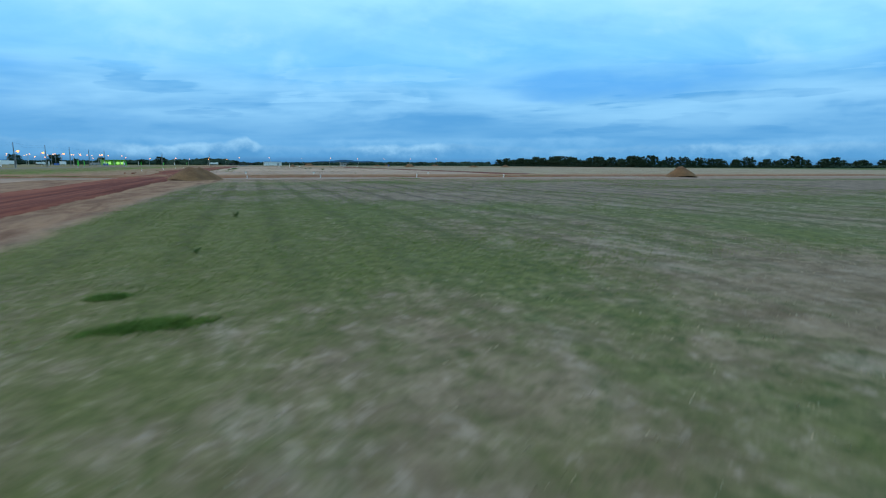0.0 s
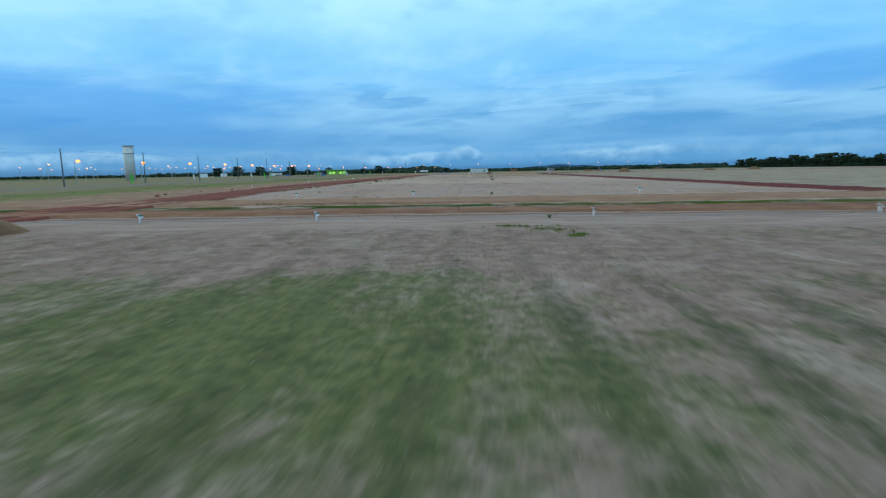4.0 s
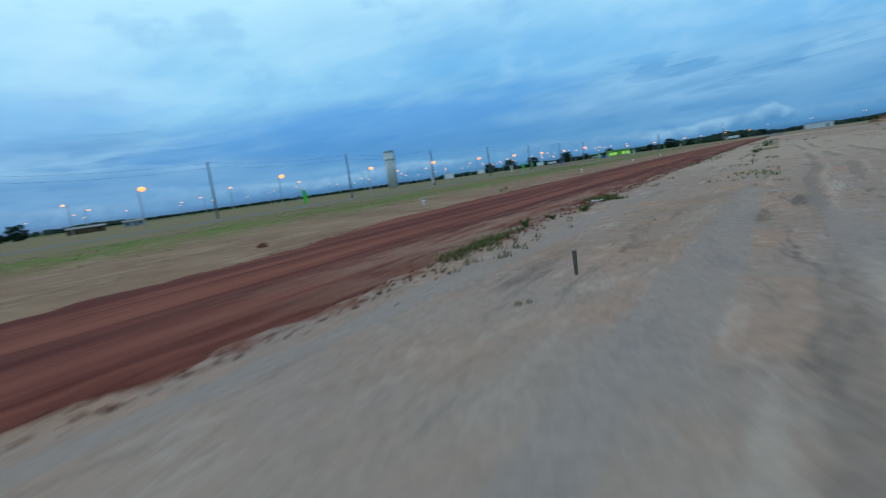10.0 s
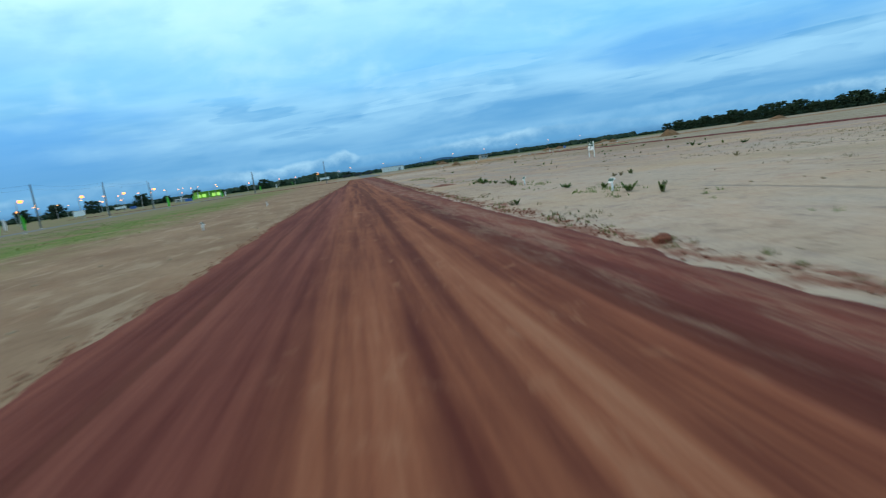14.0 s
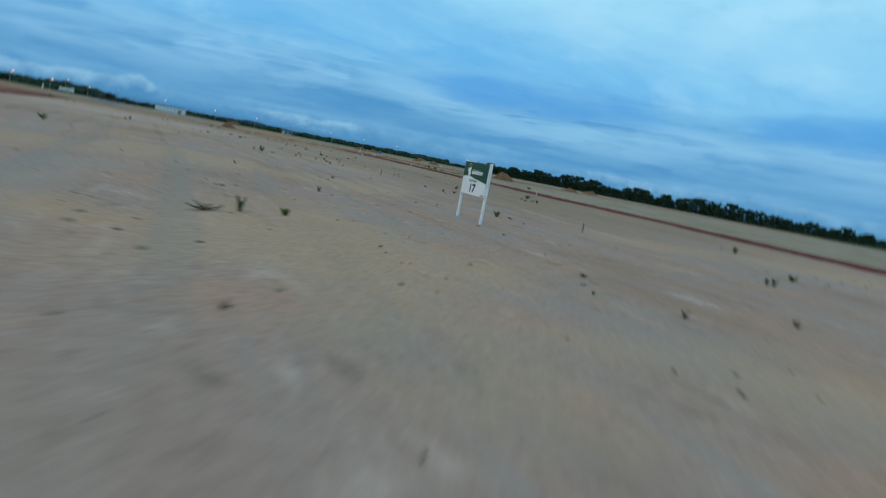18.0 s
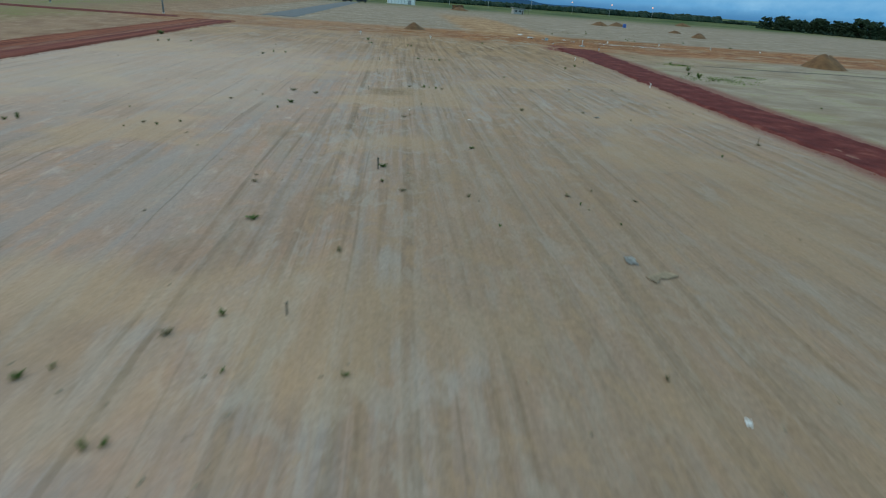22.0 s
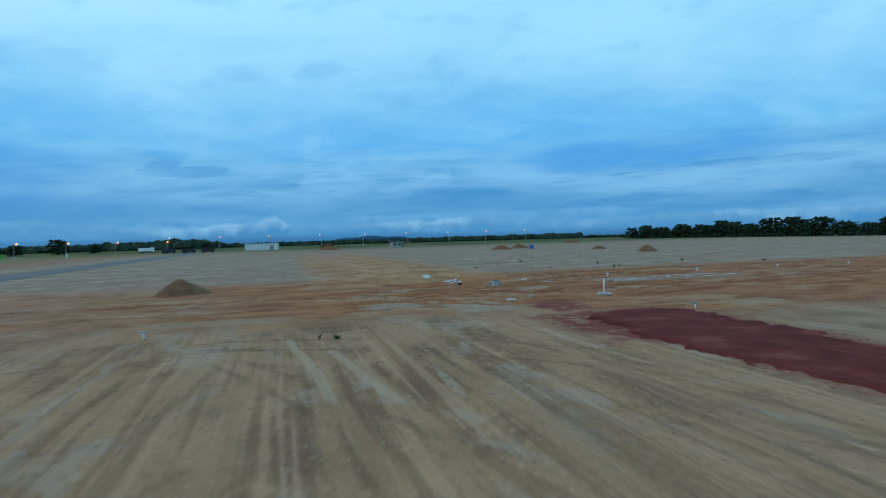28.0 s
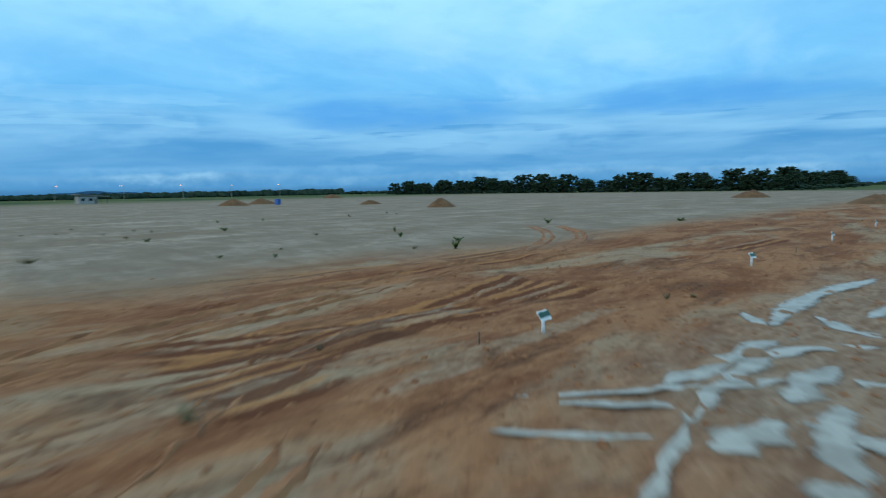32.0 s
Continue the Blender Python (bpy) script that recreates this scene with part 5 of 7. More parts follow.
for k, x, y, s in ((0, 25.0, 323.0, 0.9), (1, 25.8, 322.8, 1.0), (0, 26.4, 322.6, 0.8), (2, 27.1, 322.7, 1.1), (0, 27.7, 322.5, 0.8), (1, 28.4, 322.6, 1.1), (1, 26.7, 323.3, 0.9), (0, 18.4, 341.4, 1.2), (1, 18.0, 341.0, 1.4),
                   (1, 24.5, 340.9, 1.3), (2, 44.0, 326.7, 1.6), (1, 46.0, 325.3, 1.5), (1, 43.9, 322.5, 1.6), (1, 17.5, 351.5, 1.3), (2, 45.7, 284.4, 1.7), (1, 31.7, 291.9, 0.9),
                   (1, 20.2, 223.6, 1.5), (0, 20.8, 219.6, 1.8), (0, 21.4, 219.2, 1.4)):
    grow(k, x, y, s)
for k, x, y, s in ((1, 8.9, 213.1, 1.4), (2, 4.7, 226.5, 1.7), (1, 5.4, 226.6, 1.5), (1, 6.4, 226.8, 1.2), (2, 11.5, 260.2, 1.3), (0, -1.2, 252.7, 1.0), (1, 16.9, 233.4, 1.3), (2, 17.3, 233.0, 1.1),
                   (2, 11.8, 240.4, 0.9), (2, -12.1, 183.2, 1.2), (0, -8.1, 187.2, 1.4), (1, -7.7, 206.3, 1.8), (0, -8.2, 181.2, 1.3), (1, -8.0, 179.4, 2.0), (2, 4.4, 191.6, 1.7),
                   (1, 23.6, 224.6, 1.4), (1, 15.3, 209.0, 1.4), (2, -3.8, 190.1, 1.6)):
    grow(k, x, y, s)
for k, x, y, s in ((0, -8.4, 202.5, 1.6), (1, -8.9, 203.6, 1.7), (0, -8.1, 196.1, 1.4), (2, -7.9, 198.8, 1.4), (1, -5.7, 204.4, 1.4), (1, 30.7, 231.1, 1.7), (1, 21.2, 215.0, 1.5), (0, 18.0, 207.9, 1.4),
                   (2, 4.8, 209.4, 1.5), (1, -2.7, 191.1, 1.3), (1, -3.0, 190.4, 1.7), (0, -8.6, 161.9, 1.7), (1, -8.4, 167.8, 1.9), (1, -4.5, 99.5, 1.1), (1, -10.0, 102.7, 1.4),
                   (0, 18.9, 161.0, 2.0), (1, 15.9, 87.8, 2.0), (2, 2.7, 86.8, 1.4), (1, 9.8, 84.5, 0.9), (1, -3.1, 7.6, 1.0), (1, -3.7, -0.1, 1.0)):
    grow(k, x, y, s)
for k, x, y, s in ((0, -24.6, 141.0, 0.7), (2, -25.4, 143.5, 1.4), (1, -12.6, 117.5, 1.8), (1, -12.4, 119.0, 1.6), (1, 73.9, 401.0, 1.6), (0, 82.0, 396.7, 1.6), (1, 83.2, 435.0, 1.8),
                   (2, 80.5, 398.3, 1.6), (1, 38.0, 356.8, 1.7), (1, 37.2, 357.1, 1.3), (2, 67.7, 385.8, 1.0), (2, 11.5, 220.2, 0.9), (2, 14.5, 219.9, 1.1), (1, 20.2, 223.4, 1.2), (2, 4.3, 220.2, 0.7), (2, 5.1, 217.4, 0.35), (2, 11.7, 222.8, 0.8), (1, 10.7, 221.5, 0.6), (2, 9.0, 217.7, 0.4),
                   (1, 30.8, 249.7, 1.2), (2, 30.15, 248.3, 1.1), (1, 31.5, 248.5, 1.2), (2, 31.4, 249.0, 1.0), (1, 19.8, 245.8, 1.0), (2, 23.1, 245.7, 1.3), (1, 20.2, 244.1, 0.9), (0, 21.2, 244.4, 0.8), (1, 22.7, 244.1, 0.9),
                   (0, 23.0, 243.7, 0.7), (1, 25.2, 300.1, 1.1), (2, 26.3, 299.8, 1.1), (1, 24.6, 300.3, 0.9), (1, 17.6, 55.2, 0.9), (1, 17.6, 61.3, 1.2), (2, 64.6, 383.9, 1.6), (1, 66.2, 292.9, 2.0),
                   (0, 68.4, 296.0, 1.6), (1, 71.5, 300.2, 1.8)):
    grow(k, x, y, s)


def tufts(name, label, spots, mat, length, width, blades, seed, spread=0.05):
    """Many small tufts as one mesh of blades."""
    r_ = np.random.RandomState(seed)
    n = len(spots) * blades
    base = np.repeat(np.array(spots, float), blades, 0)
    base[:, :2] += r_.normal(0, spread, (n, 2))
    a = r_.rand(n) * 6.283
    l = length * (0.5 + r_.rand(n))
    lean = 0.25 + 0.55 * r_.rand(n)
    d = np.stack([np.cos(a) * lean, np.sin(a) * lean, np.ones(n)], -1) * l[:, None]
    s = np.stack([-np.sin(a), np.cos(a), 0 * a], -1) * width
    co = np.concatenate([base - s, base + s, base + d], 1).reshape(-1, 3)
    me = bpy.data.meshes.new(name)
    me.from_pydata(co.tolist(), [], np.arange(3 * n).reshape(-1, 3).tolist())
    me.materials.append(mat)
    return tagged(new(name, me), label, "grass", kind="stuff")


def clump(n, x, y, rx, ry, seed):
    """Places thickest in the middle of a patch."""
    r_ = np.random.RandomState(seed)
    px_, py_ = x + rx * r_.normal(0, 1, n), y + ry * r_.normal(0, 1, n)
    return np.stack([px_, py_, ground_height(px_, py_)], -1)


def scatter(n, x0, x1, y0, y1, seed, cut=-2.0, scale=0.4, tall=0.0, fray=0.9):
    """Places over a rectangle, thinned by a smooth noise."""
    r_ = np.random.RandomState(seed)
    x, y = x0 + (x1 - x0) * r_.rand(n), y0 + (y1 - y0) * r_.rand(n)
    keep = value_noise(x * scale, y * scale, seed) + 0.55 * value_noise(x * scale * 3.7, y * scale * 3.7, seed + 1) + fray * (r_.rand(n) - 0.5) > cut
    x, y = x[keep], y[keep]
    return np.stack([x, y, ground_height(x, y) + tall], -1)


tufts("verge_grass", "rough dark green grass on the road verge", scatter(46000, -45, 60, 70.9, 73.8, 5, 0.05, 0.5), FIELD_GRASS, 0.042, 0.012, 6, 5, 0.14)
tufts("verge_straw", "brown dry stalks on the road verge", scatter(6000, -45, 60, 70.9, 73.2, 15, -0.1, 0.7), DRY, 0.06, 0.012, 5, 15)
tufts("start_grass", "bright green grass patch in the mown field", np.concatenate([clump(420, -3.75, -5.4, 0.28, 0.10, 71), clump(160, -4.5, -3.8, 0.10, 0.05, 72)]), GRASS, 0.05, 0.010, 6, 71)
tufts("plot_edge_grass", "low green grass patches at the edge of the mown field", np.concatenate([clump(45, 15.8, 57.6, 0.6, 0.16, 16), clump(40, 17.0, 56.6, 0.5, 0.5, 26), clump(60, 17.6, 54.4, 0.16, 0.14, 18)]), GRASS, 0.06, 0.016, 7, 16)
tufts("road_edge_grass", "low green grass on the red road edge", np.concatenate([clump(170, -12.6, 114.8, 0.2, 1.1, 17), clump(200, -12.75, 125.0, 0.32, 0.6, 20), clump(60, -12.1, 124.4, 0.2, 0.2, 25), scatter(200, -12.9, -12.2, 150, 215, 21, 0.0, 0.3)]), OLIVE, 0.08, 0.016, 7, 17)
tufts("field_grass", "short green grass in patches on the mown field",
      np.concatenate([scatter(34000, -7.5, 46, -4, 30, 6, -0.1, 0.16), scatter(34000, -6, 46, 22, 56, 36, 0.0, 0.2), scatter(12000, -7.6, 4, -6, 30, 46, -0.2, 0.3)]), FIELD_GRASS, 0.026, 0.008, 5, 6, 0.14)
tufts("field_straw", "short dry straw on the mown field", scatter(14000, -6, 44, -14, 57, 8, -0.3, 0.3), STRAW, 0.02, 0.010, 3, 8)
tufts("ridge_grass", "sparse grass along an old furrow", scatter(2500, -9.4, -6.8, 128, 250, 9, 0.30, 0.3), GRASS, 0.10, 0.012, 6, 9)
tufts("plot_grass", "thin weeds scattered over the sandy plots", scatter(5200, 0, 48, 112, 212, 61, 0.5, 0.11), DRY, 0.10, 0.014, 6, 61, 0.12)
tufts("roadside_grass", "sparse yellow-green grass beside the road", scatter(1800, -13.0, -11.2, 100, 240, 10, 0.55, 0.3), DRY, 0.10, 0.012, 6, 10)
tufts("west_turf", "low green turf west of the road", scatter(12000, -66, -32, 90, 260, 11, 0.0, 0.12), GRASS, 0.06, 0.02, 4, 11)


tufts("east_plot_grass", "green and dry grass clumps on pale sand", np.concatenate([clump(260, 64.0, 321.0, 2.6, 1.6, 27), clump(140, 66.6, 338.0, 1.4, 0.7, 28), clump(90, 70.5, 325.0, 1.0, 0.8, 29)]), GRASS, 0.11, 0.02, 6, 27)
tufts("lane_edge_grass", "dry grass along the edge of the earth lane", scatter(900, -4, 8, 74.9, 76.2, 22, 0.0, 0.7, 0.06), DRY, 0.10, 0.012, 6, 22)
for k, x, y, s in ((2, 14.5, 295.2, 1.5), (2, 16.3, 294.4, 1.2), (2, 24.2, 291.9, 1.2), (2, 31.7, 291.9, 1.3), (2, 36.6, 292.4, 1.3), (1, 24.8, 300.4, 1.5), (1, 25.8, 299.9, 1.5), (2, 23.5, 300.3, 1.4), (1, 7.7, 321.0, 1.8), (2, 6.9, 318.8, 1.5),
                   (1, 9.1, 320.9, 1.8), (2, 6.2, 329.7, 1.6), (1, 24.0, 340.8, 1.6), (0, 17.5, 348.2, 1.8), (2, 38.8, 303.6, 1.3), (2, 22.9, 287.4, 1.0), (2, 23.3, 287.9, 0.9), (0, -10.3, 334.6, 2.4), (1, -6.2, 326.1, 2.2), (2, -7.1, 325.2, 2.0),
                   (1, -3.7, 326.7, 1.8), (1, 65.9, 338.8, 2.6), (0, 61.6, 321.7, 2.2), (1, 62.1, 319.1, 2.4), (2, 69.8, 324.7, 2.4), (1, 61.6, 324.5, 2.0), (1, 67.2, 337.2, 2.4), (0, 64.4, 330.0, 2.0), (1, 17.5, 259.3, 1.1), (1, 17.2, 259.2, 0.9),
                   (1, 15.1, 261.0, 1.0), (1, 15.6, 261.3, 0.9), (2, 20.7, 267.1, 1.2), (2, 16.7, 273.4, 1.2), (2, 29.7, 273.1, 1.0), (2, 25.4, 272.5, 1.0), (2, 28.4, 261.0, 0.8), (1, 2.6, 281.9, 1.5), (2, 11.1, 290.5, 1.4), (1, 14.6, 288.5, 1.4),
                   (1, -11.9, 183.2, 1.4), (1, -7.6, 184.4, 1.7), (0, -7.9, 205.8, 1.6), (1, -8.1, 200.2, 1.7), (2, -4.0, 190.5, 1.6), (1, -12.0, 120.8, 1.6), (2, -12.3, 122.1, 1.3)):
    grow(k, x, y, s)


wr = random.Random(77)
for n_, x0, x1, y0, y1 in ((16, 16, 36, 236, 276), (10, -6, 13, 222, 300), (20, -8.8, -7.4, 132, 250), (14, 0, 40, 120, 215), (12, 26, 48, 276, 330), (10, 62, 80, 290, 350)):
    for _ in range(n_):
        grow(wr.choice((1, 1, 2, 2, 0)), wr.uniform(x0, x1), wr.uniform(y0, y1), wr.uniform(0.45, 0.95))
held, pr = rng.getstate(), random.Random(78)
for k, x, y, s in ((2, 64.8, 407.5, 2.4), (1, 71.9, 416.2, 2.2), (0, 85.3, 399.9, 1.4), (2, 77.2, 383.0, 1.5), (2, 77.7, 382.5, 1.3), (1, 87.5, 409.2, 2.0)):
    grow(k, x, y, s)
for _ in range(22):
    grow(pr.choice((1, 2, 2, 0)), pr.uniform(66, 112), pr.uniform(397, 440), pr.uniform(0.8, 1.8))
rng.setstate(held)


def clods(name, label, spots, mat, lo, hi, seed, category):
    """Loose lumps, sunk a little into the soil, as one mesh."""
    r_ = np.random.RandomState(seed)
    t = (1 + 5 ** 0.5) / 2
    v = np.array([(-1, t, 0), (1, t, 0), (-1, -t, 0), (1, -t, 0), (0, -1, t), (0, 1, t), (0, -1, -t), (0, 1, -t), (t, 0, -1), (t, 0, 1), (-t, 0, -1), (-t, 0, 1)]) / 1.9
    f = [(0, 11, 5), (0, 5, 1), (0, 1, 7), (0, 7, 10), (0, 10, 11), (1, 5, 9), (5, 11, 4), (11, 10, 2), (10, 7, 6), (7, 1, 8),
         (3, 9, 4), (3, 4, 2), (3, 2, 6), (3, 6, 8), (3, 8, 9), (4, 9, 5), (2, 4, 11), (6, 2, 10), (8, 6, 7), (9, 8, 1)]
    n = len(spots)
    r = lo + (hi - lo) * r_.rand(n) ** 3
    shape = v[None] * (1 + 0.3 * (r_.rand(n, 12, 1) - 0.5)) * r[:, None, None] * (1 + 0.5 * (r_.rand(n, 1, 3) - 0.5))
    shape[:, :, 2] *= 0.7
    co = (shape + np.array(spots)[:, None, :]).reshape(-1, 3)
    faces = (np.array(f)[None] + 12 * np.arange(n)[:, None, None]).reshape(-1, 3)
    me = bpy.data.meshes.new(name)
    me.from_pydata(co.tolist(), [], faces.tolist())
    me.materials.append(mat)
    return tagged(new(name, me), label, category, kind="stuff")


def edge_spots(n, x, spread, y0, y1, seed, lift=0.02, axis=0, off=0.0):
    r_ = np.random.RandomState(seed)
    u, v = off + spread * r_.normal(0, 1, n), y0 + (y1 - y0) * r_.rand(n)
    u = u + bounds(x, v)
    px_, py_ = (u, v) if axis == 0 else (v, u)
    return np.stack([px_, py_, ground_height(px_, py_) + lift], -1)


clods("road_edge_clods", "red lumps of earth along the road edge", np.concatenate([edge_spots(9000, WEST_HI, 0.22, 84, 372, 1, off=0.3), edge_spots(5000, WEST_LO, 0.16, 84, 372, 2, off=-0.1)]), RED_CLOD, 0.008, 0.042, 1, "clods")
clods("east_road_clods", "dark red lumps along the road bed", np.concatenate([edge_spots(2500, EAST_LO, 0.3, 84, 357, 3, off=-0.1), edge_spots(1500, EAST_HI, 0.3, 84, 356, 4, off=0.1)]), RED_CLOD, 0.01, 0.05, 2, "clods")
clods("cross_road_clods", "brown lumps along the cross road", np.concatenate([edge_spots(900, 63.8, 0.4, -50, 70, 5, 0.02, 1), edge_spots(900, 82.9, 0.5, -50, 70, 6, 0.02, 1), edge_spots(600, 70.2, 0.4, -50, 70, 7, 0.02, 1)]), SAND_CLOD, 0.01, 0.06, 3, "clods")
clods("plot_clods", "small dark clods and twigs on the sand", np.concatenate([scatter(2600, -12, 50, 84, 366, 12, -0.1, 0.1, 0.01), scatter(500, -30, -23, 90, 300, 13), scatter(1500, -2, 34, 205, 262, 44, 0.0, 0.2, 0.0), scatter(1200, -8, 32, 84, 112, 45, 0.0, 0.3, 0.0), scatter(3200, 14, 51, 326, 366, 19, -0.2, 0.3, 0.0)]), SAND_CLOD, 0.012, 0.075, 4, "clods")
clods("works_clods", "lumps of orange earth on the churned ground", np.concatenate([scatter(2600, 0, 130, 364, 398, 14, -0.1, 0.2), scatter(9000, 46, 82, 364, 394, 23, -0.1, 0.4, -0.01)]), TURNED, 0.012, 0.085, 5, "clods")
for x, y, s in ((-21.9, 94.6, 0.28), (-23.6, 117.7, 0.2), (-24.2, 100.2, 0.22), (-23.9, 108.4, 0.16), (-12.3, 152.0, 0.2), (-12.6, 172.0, 0.18), (-13.1, 121.8, 0.10), (-13.0, 123.8, 0.11), (-12.2, 124.6, 0.08), (-12.8, 119.6, 0.08)):
    bm = blob(bmesh.new(), (0, 0, 0.1), 1.0, 0.8, 2, 0.16)
    ob = part("earth_lump", bm, RED_CLOD)
    tagged(ob, "dark red lump of earth beside the road", "lump", "lumps beside the road")
    ob.matrix_basis = put(x, y, rng.uniform(0, 360), s)


# ---- heaps of earth ----
def heap(x, y, r, h, seed, label="conical heap of orange earth", mat=None):
    bm = bmesh.new()
    r_ = random.Random(seed)
    rows, cols = 12, 30
    top = [(r_.uniform(-0.22, 0.22) * r, r_.uniform(-0.22, 0.22) * r, r_.uniform(0.72, 1.0) * h) for _ in range(4)]
    verts = []
    for i in range(rows + 1):
        ring_ = []
        for j in range(cols):
            a, q = 6.2832 * j / cols, r * 1.12 * i / rows
            px_, py_ = q * math.cos(a), q * math.sin(a)
            z = max(th * max(0.0, 1 - math.hypot(px_ - tx, py_ - ty) / (r * (0.86 + 0.14 * math.sin(2 * a + seed)))) ** 0.85 for tx, ty, th in top)
            z += 0.09 * h * noise.noise((px_ * 1.6, py_ * 1.6, seed)) * (1 - i / rows) - 0.08 * (i / rows) ** 3
            ring_.append(bm.verts.new((px_, py_, z)))
        verts.append(ring_)
    for i in range(rows):
        for j in range(cols):
            k = (j + 1) % cols
            try:
                bm.faces.new((verts[i][j], verts[i + 1][j], verts[i + 1][k], verts[i][k]))
            except ValueError:
                pass
    bmesh.ops.remove_doubles(bm, verts=bm.verts, dist=0.002)
    ob = soften(part("earth_heap", bm, mat or HEAP))
    tagged(ob, label, "heap", "heaps of earth")
    ob.matrix_basis = put(x, y, seed * 37, 1.0, sink=0.03)


heap(26.6, 387.0, 2.6, 1.75, 1)
heap(-8.4, 56.0, 3.1, 1.7, 2, "broad heap of orange earth beside the field")
heap(67.0, 61.5, 3.0, 2.3, 3, "heap of orange earth at the road end")
heap(103.0, 352.5, 4.2, 2.9, 4)
heap(131.0, 452.0, 3.2, 1.9, 5)
for k, (x, y, r, h) in enumerate(((118, 520, 4, 1.9), (130, 530, 4, 2.0), (139, 487, 2.6, 1.3), (212, 424, 4.5, 2.2), (168, 392, 4, 1.6), (220, 640, 5, 2.4), (62, 628, 6, 2.8))):
    heap(x, y, r, h, 10 + k, "low heap of earth on the graded ground")
heap(-10.3, 209.0, 1.5, 0.16, 30, "flat red spill of earth on sand", RED_CLOD)


# ---- litter ----
def litter(name, label, x, y, size, mat, seed, flat=0.35):
    """A small crumpled piece: a grid bent and folded at random."""
    r_ = random.Random(seed)
    bm = bmesh.new()
    n_ = 6
    v = [[bm.verts.new(((i / (n_ - 1) - 0.5) * size * (1 + 0.2 * r_.uniform(-1, 1)), (j / (n_ - 1) - 0.5) * size * 0.7 * (1 + 0.2 * r_.uniform(-1, 1)),
                        0.012 + size * flat * r_.random() * (0.4 + abs(i - 2.5) / 5))) for j in range(n_)] for i in range(n_)]
    for i in range(n_ - 1):
        for j in range(n_ - 1):
            bm.faces.new((v[i][j], v[i + 1][j], v[i + 1][j + 1], v[i][j + 1]))
    bmesh.ops.solidify(bm, geom=bm.faces[:], thickness=0.004)
    ob = part(name, bm, mat)
    tagged(ob, label, "litter", "litter on the sand").matrix_basis = put(x, y, r_.uniform(0, 360))


litter("crumpled_cup", "crushed white paper cup on sand", 23.3, 289.7, 0.14, WHITE, 1)
litter("crumpled_cup", "crushed white paper cup on sand", 27.2, 287.4, 0.14, WHITE, 2)
litter("cement_bag", "flat torn grey paper bag on sand", 30.0, 266.9, 0.5, CONCRETE, 3, 0.12)
litter("paper_scrap", "pale scrap of paper lying on sand", 29.5, 259.7, 0.2, WHITE, 4, 0.1)
litter("cement_bag", "crumpled grey paper bag on sand", 37.1, 290.6, 0.4, CONCRETE, 5, 0.3)
litter("plastic_bag", "pale blue plastic bag beside the road", -12.5, 124.0, 0.4, PVC, 6, 0.2)

# ---- works at the northern crossing ----
def ribbon(bm, pts, width, z, r_):
    """A strip along some points whose width swells and narrows."""
    film = bm.verts.layers.float.new("film")
    prev, ph = None, (r_.uniform(0, 6), r_.uniform(0, 6))
    for k, p in enumerate(pts):
        q = Vector(pts[min(k + 1, len(pts) - 1)]) - Vector(pts[max(k - 1, 0)])
        end = min(1.0, 0.04 + 0.16 * min(k, len(pts) - 1 - k)) ** 0.6
        w = [width * 0.5 * end * (1 + 0.28 * math.sin(0.55 * k + h) + r_.uniform(-0.06, 0.06)) for h in ph]
        s = Vector((-q.y, q.x)).normalized()
        row = [bm.verts.new((p[0] + s.x * e, p[1] + s.y * e, z)) for e in (-w[0], 0.0, w[1])]
        row[1][film] = min(1.0, 0.4 * min(k, len(pts) - 1 - k))
        if prev:
            for a, b in ((0, 1), (1, 2)):
                bm.faces.new((prev[a], row[a], row[b], prev[b]))
        prev = row


def bent(a, b, sag, n=14):
    """Points from a to b on a bow."""
    a, b = Vector(a), Vector(b)
    d = b - a
    side = Vector((-d.y, d.x))
    return [tuple(a + d * (k / n) + side * sag * 4 * (k / n) * (1 - k / n)) for k in range(n + 1)]


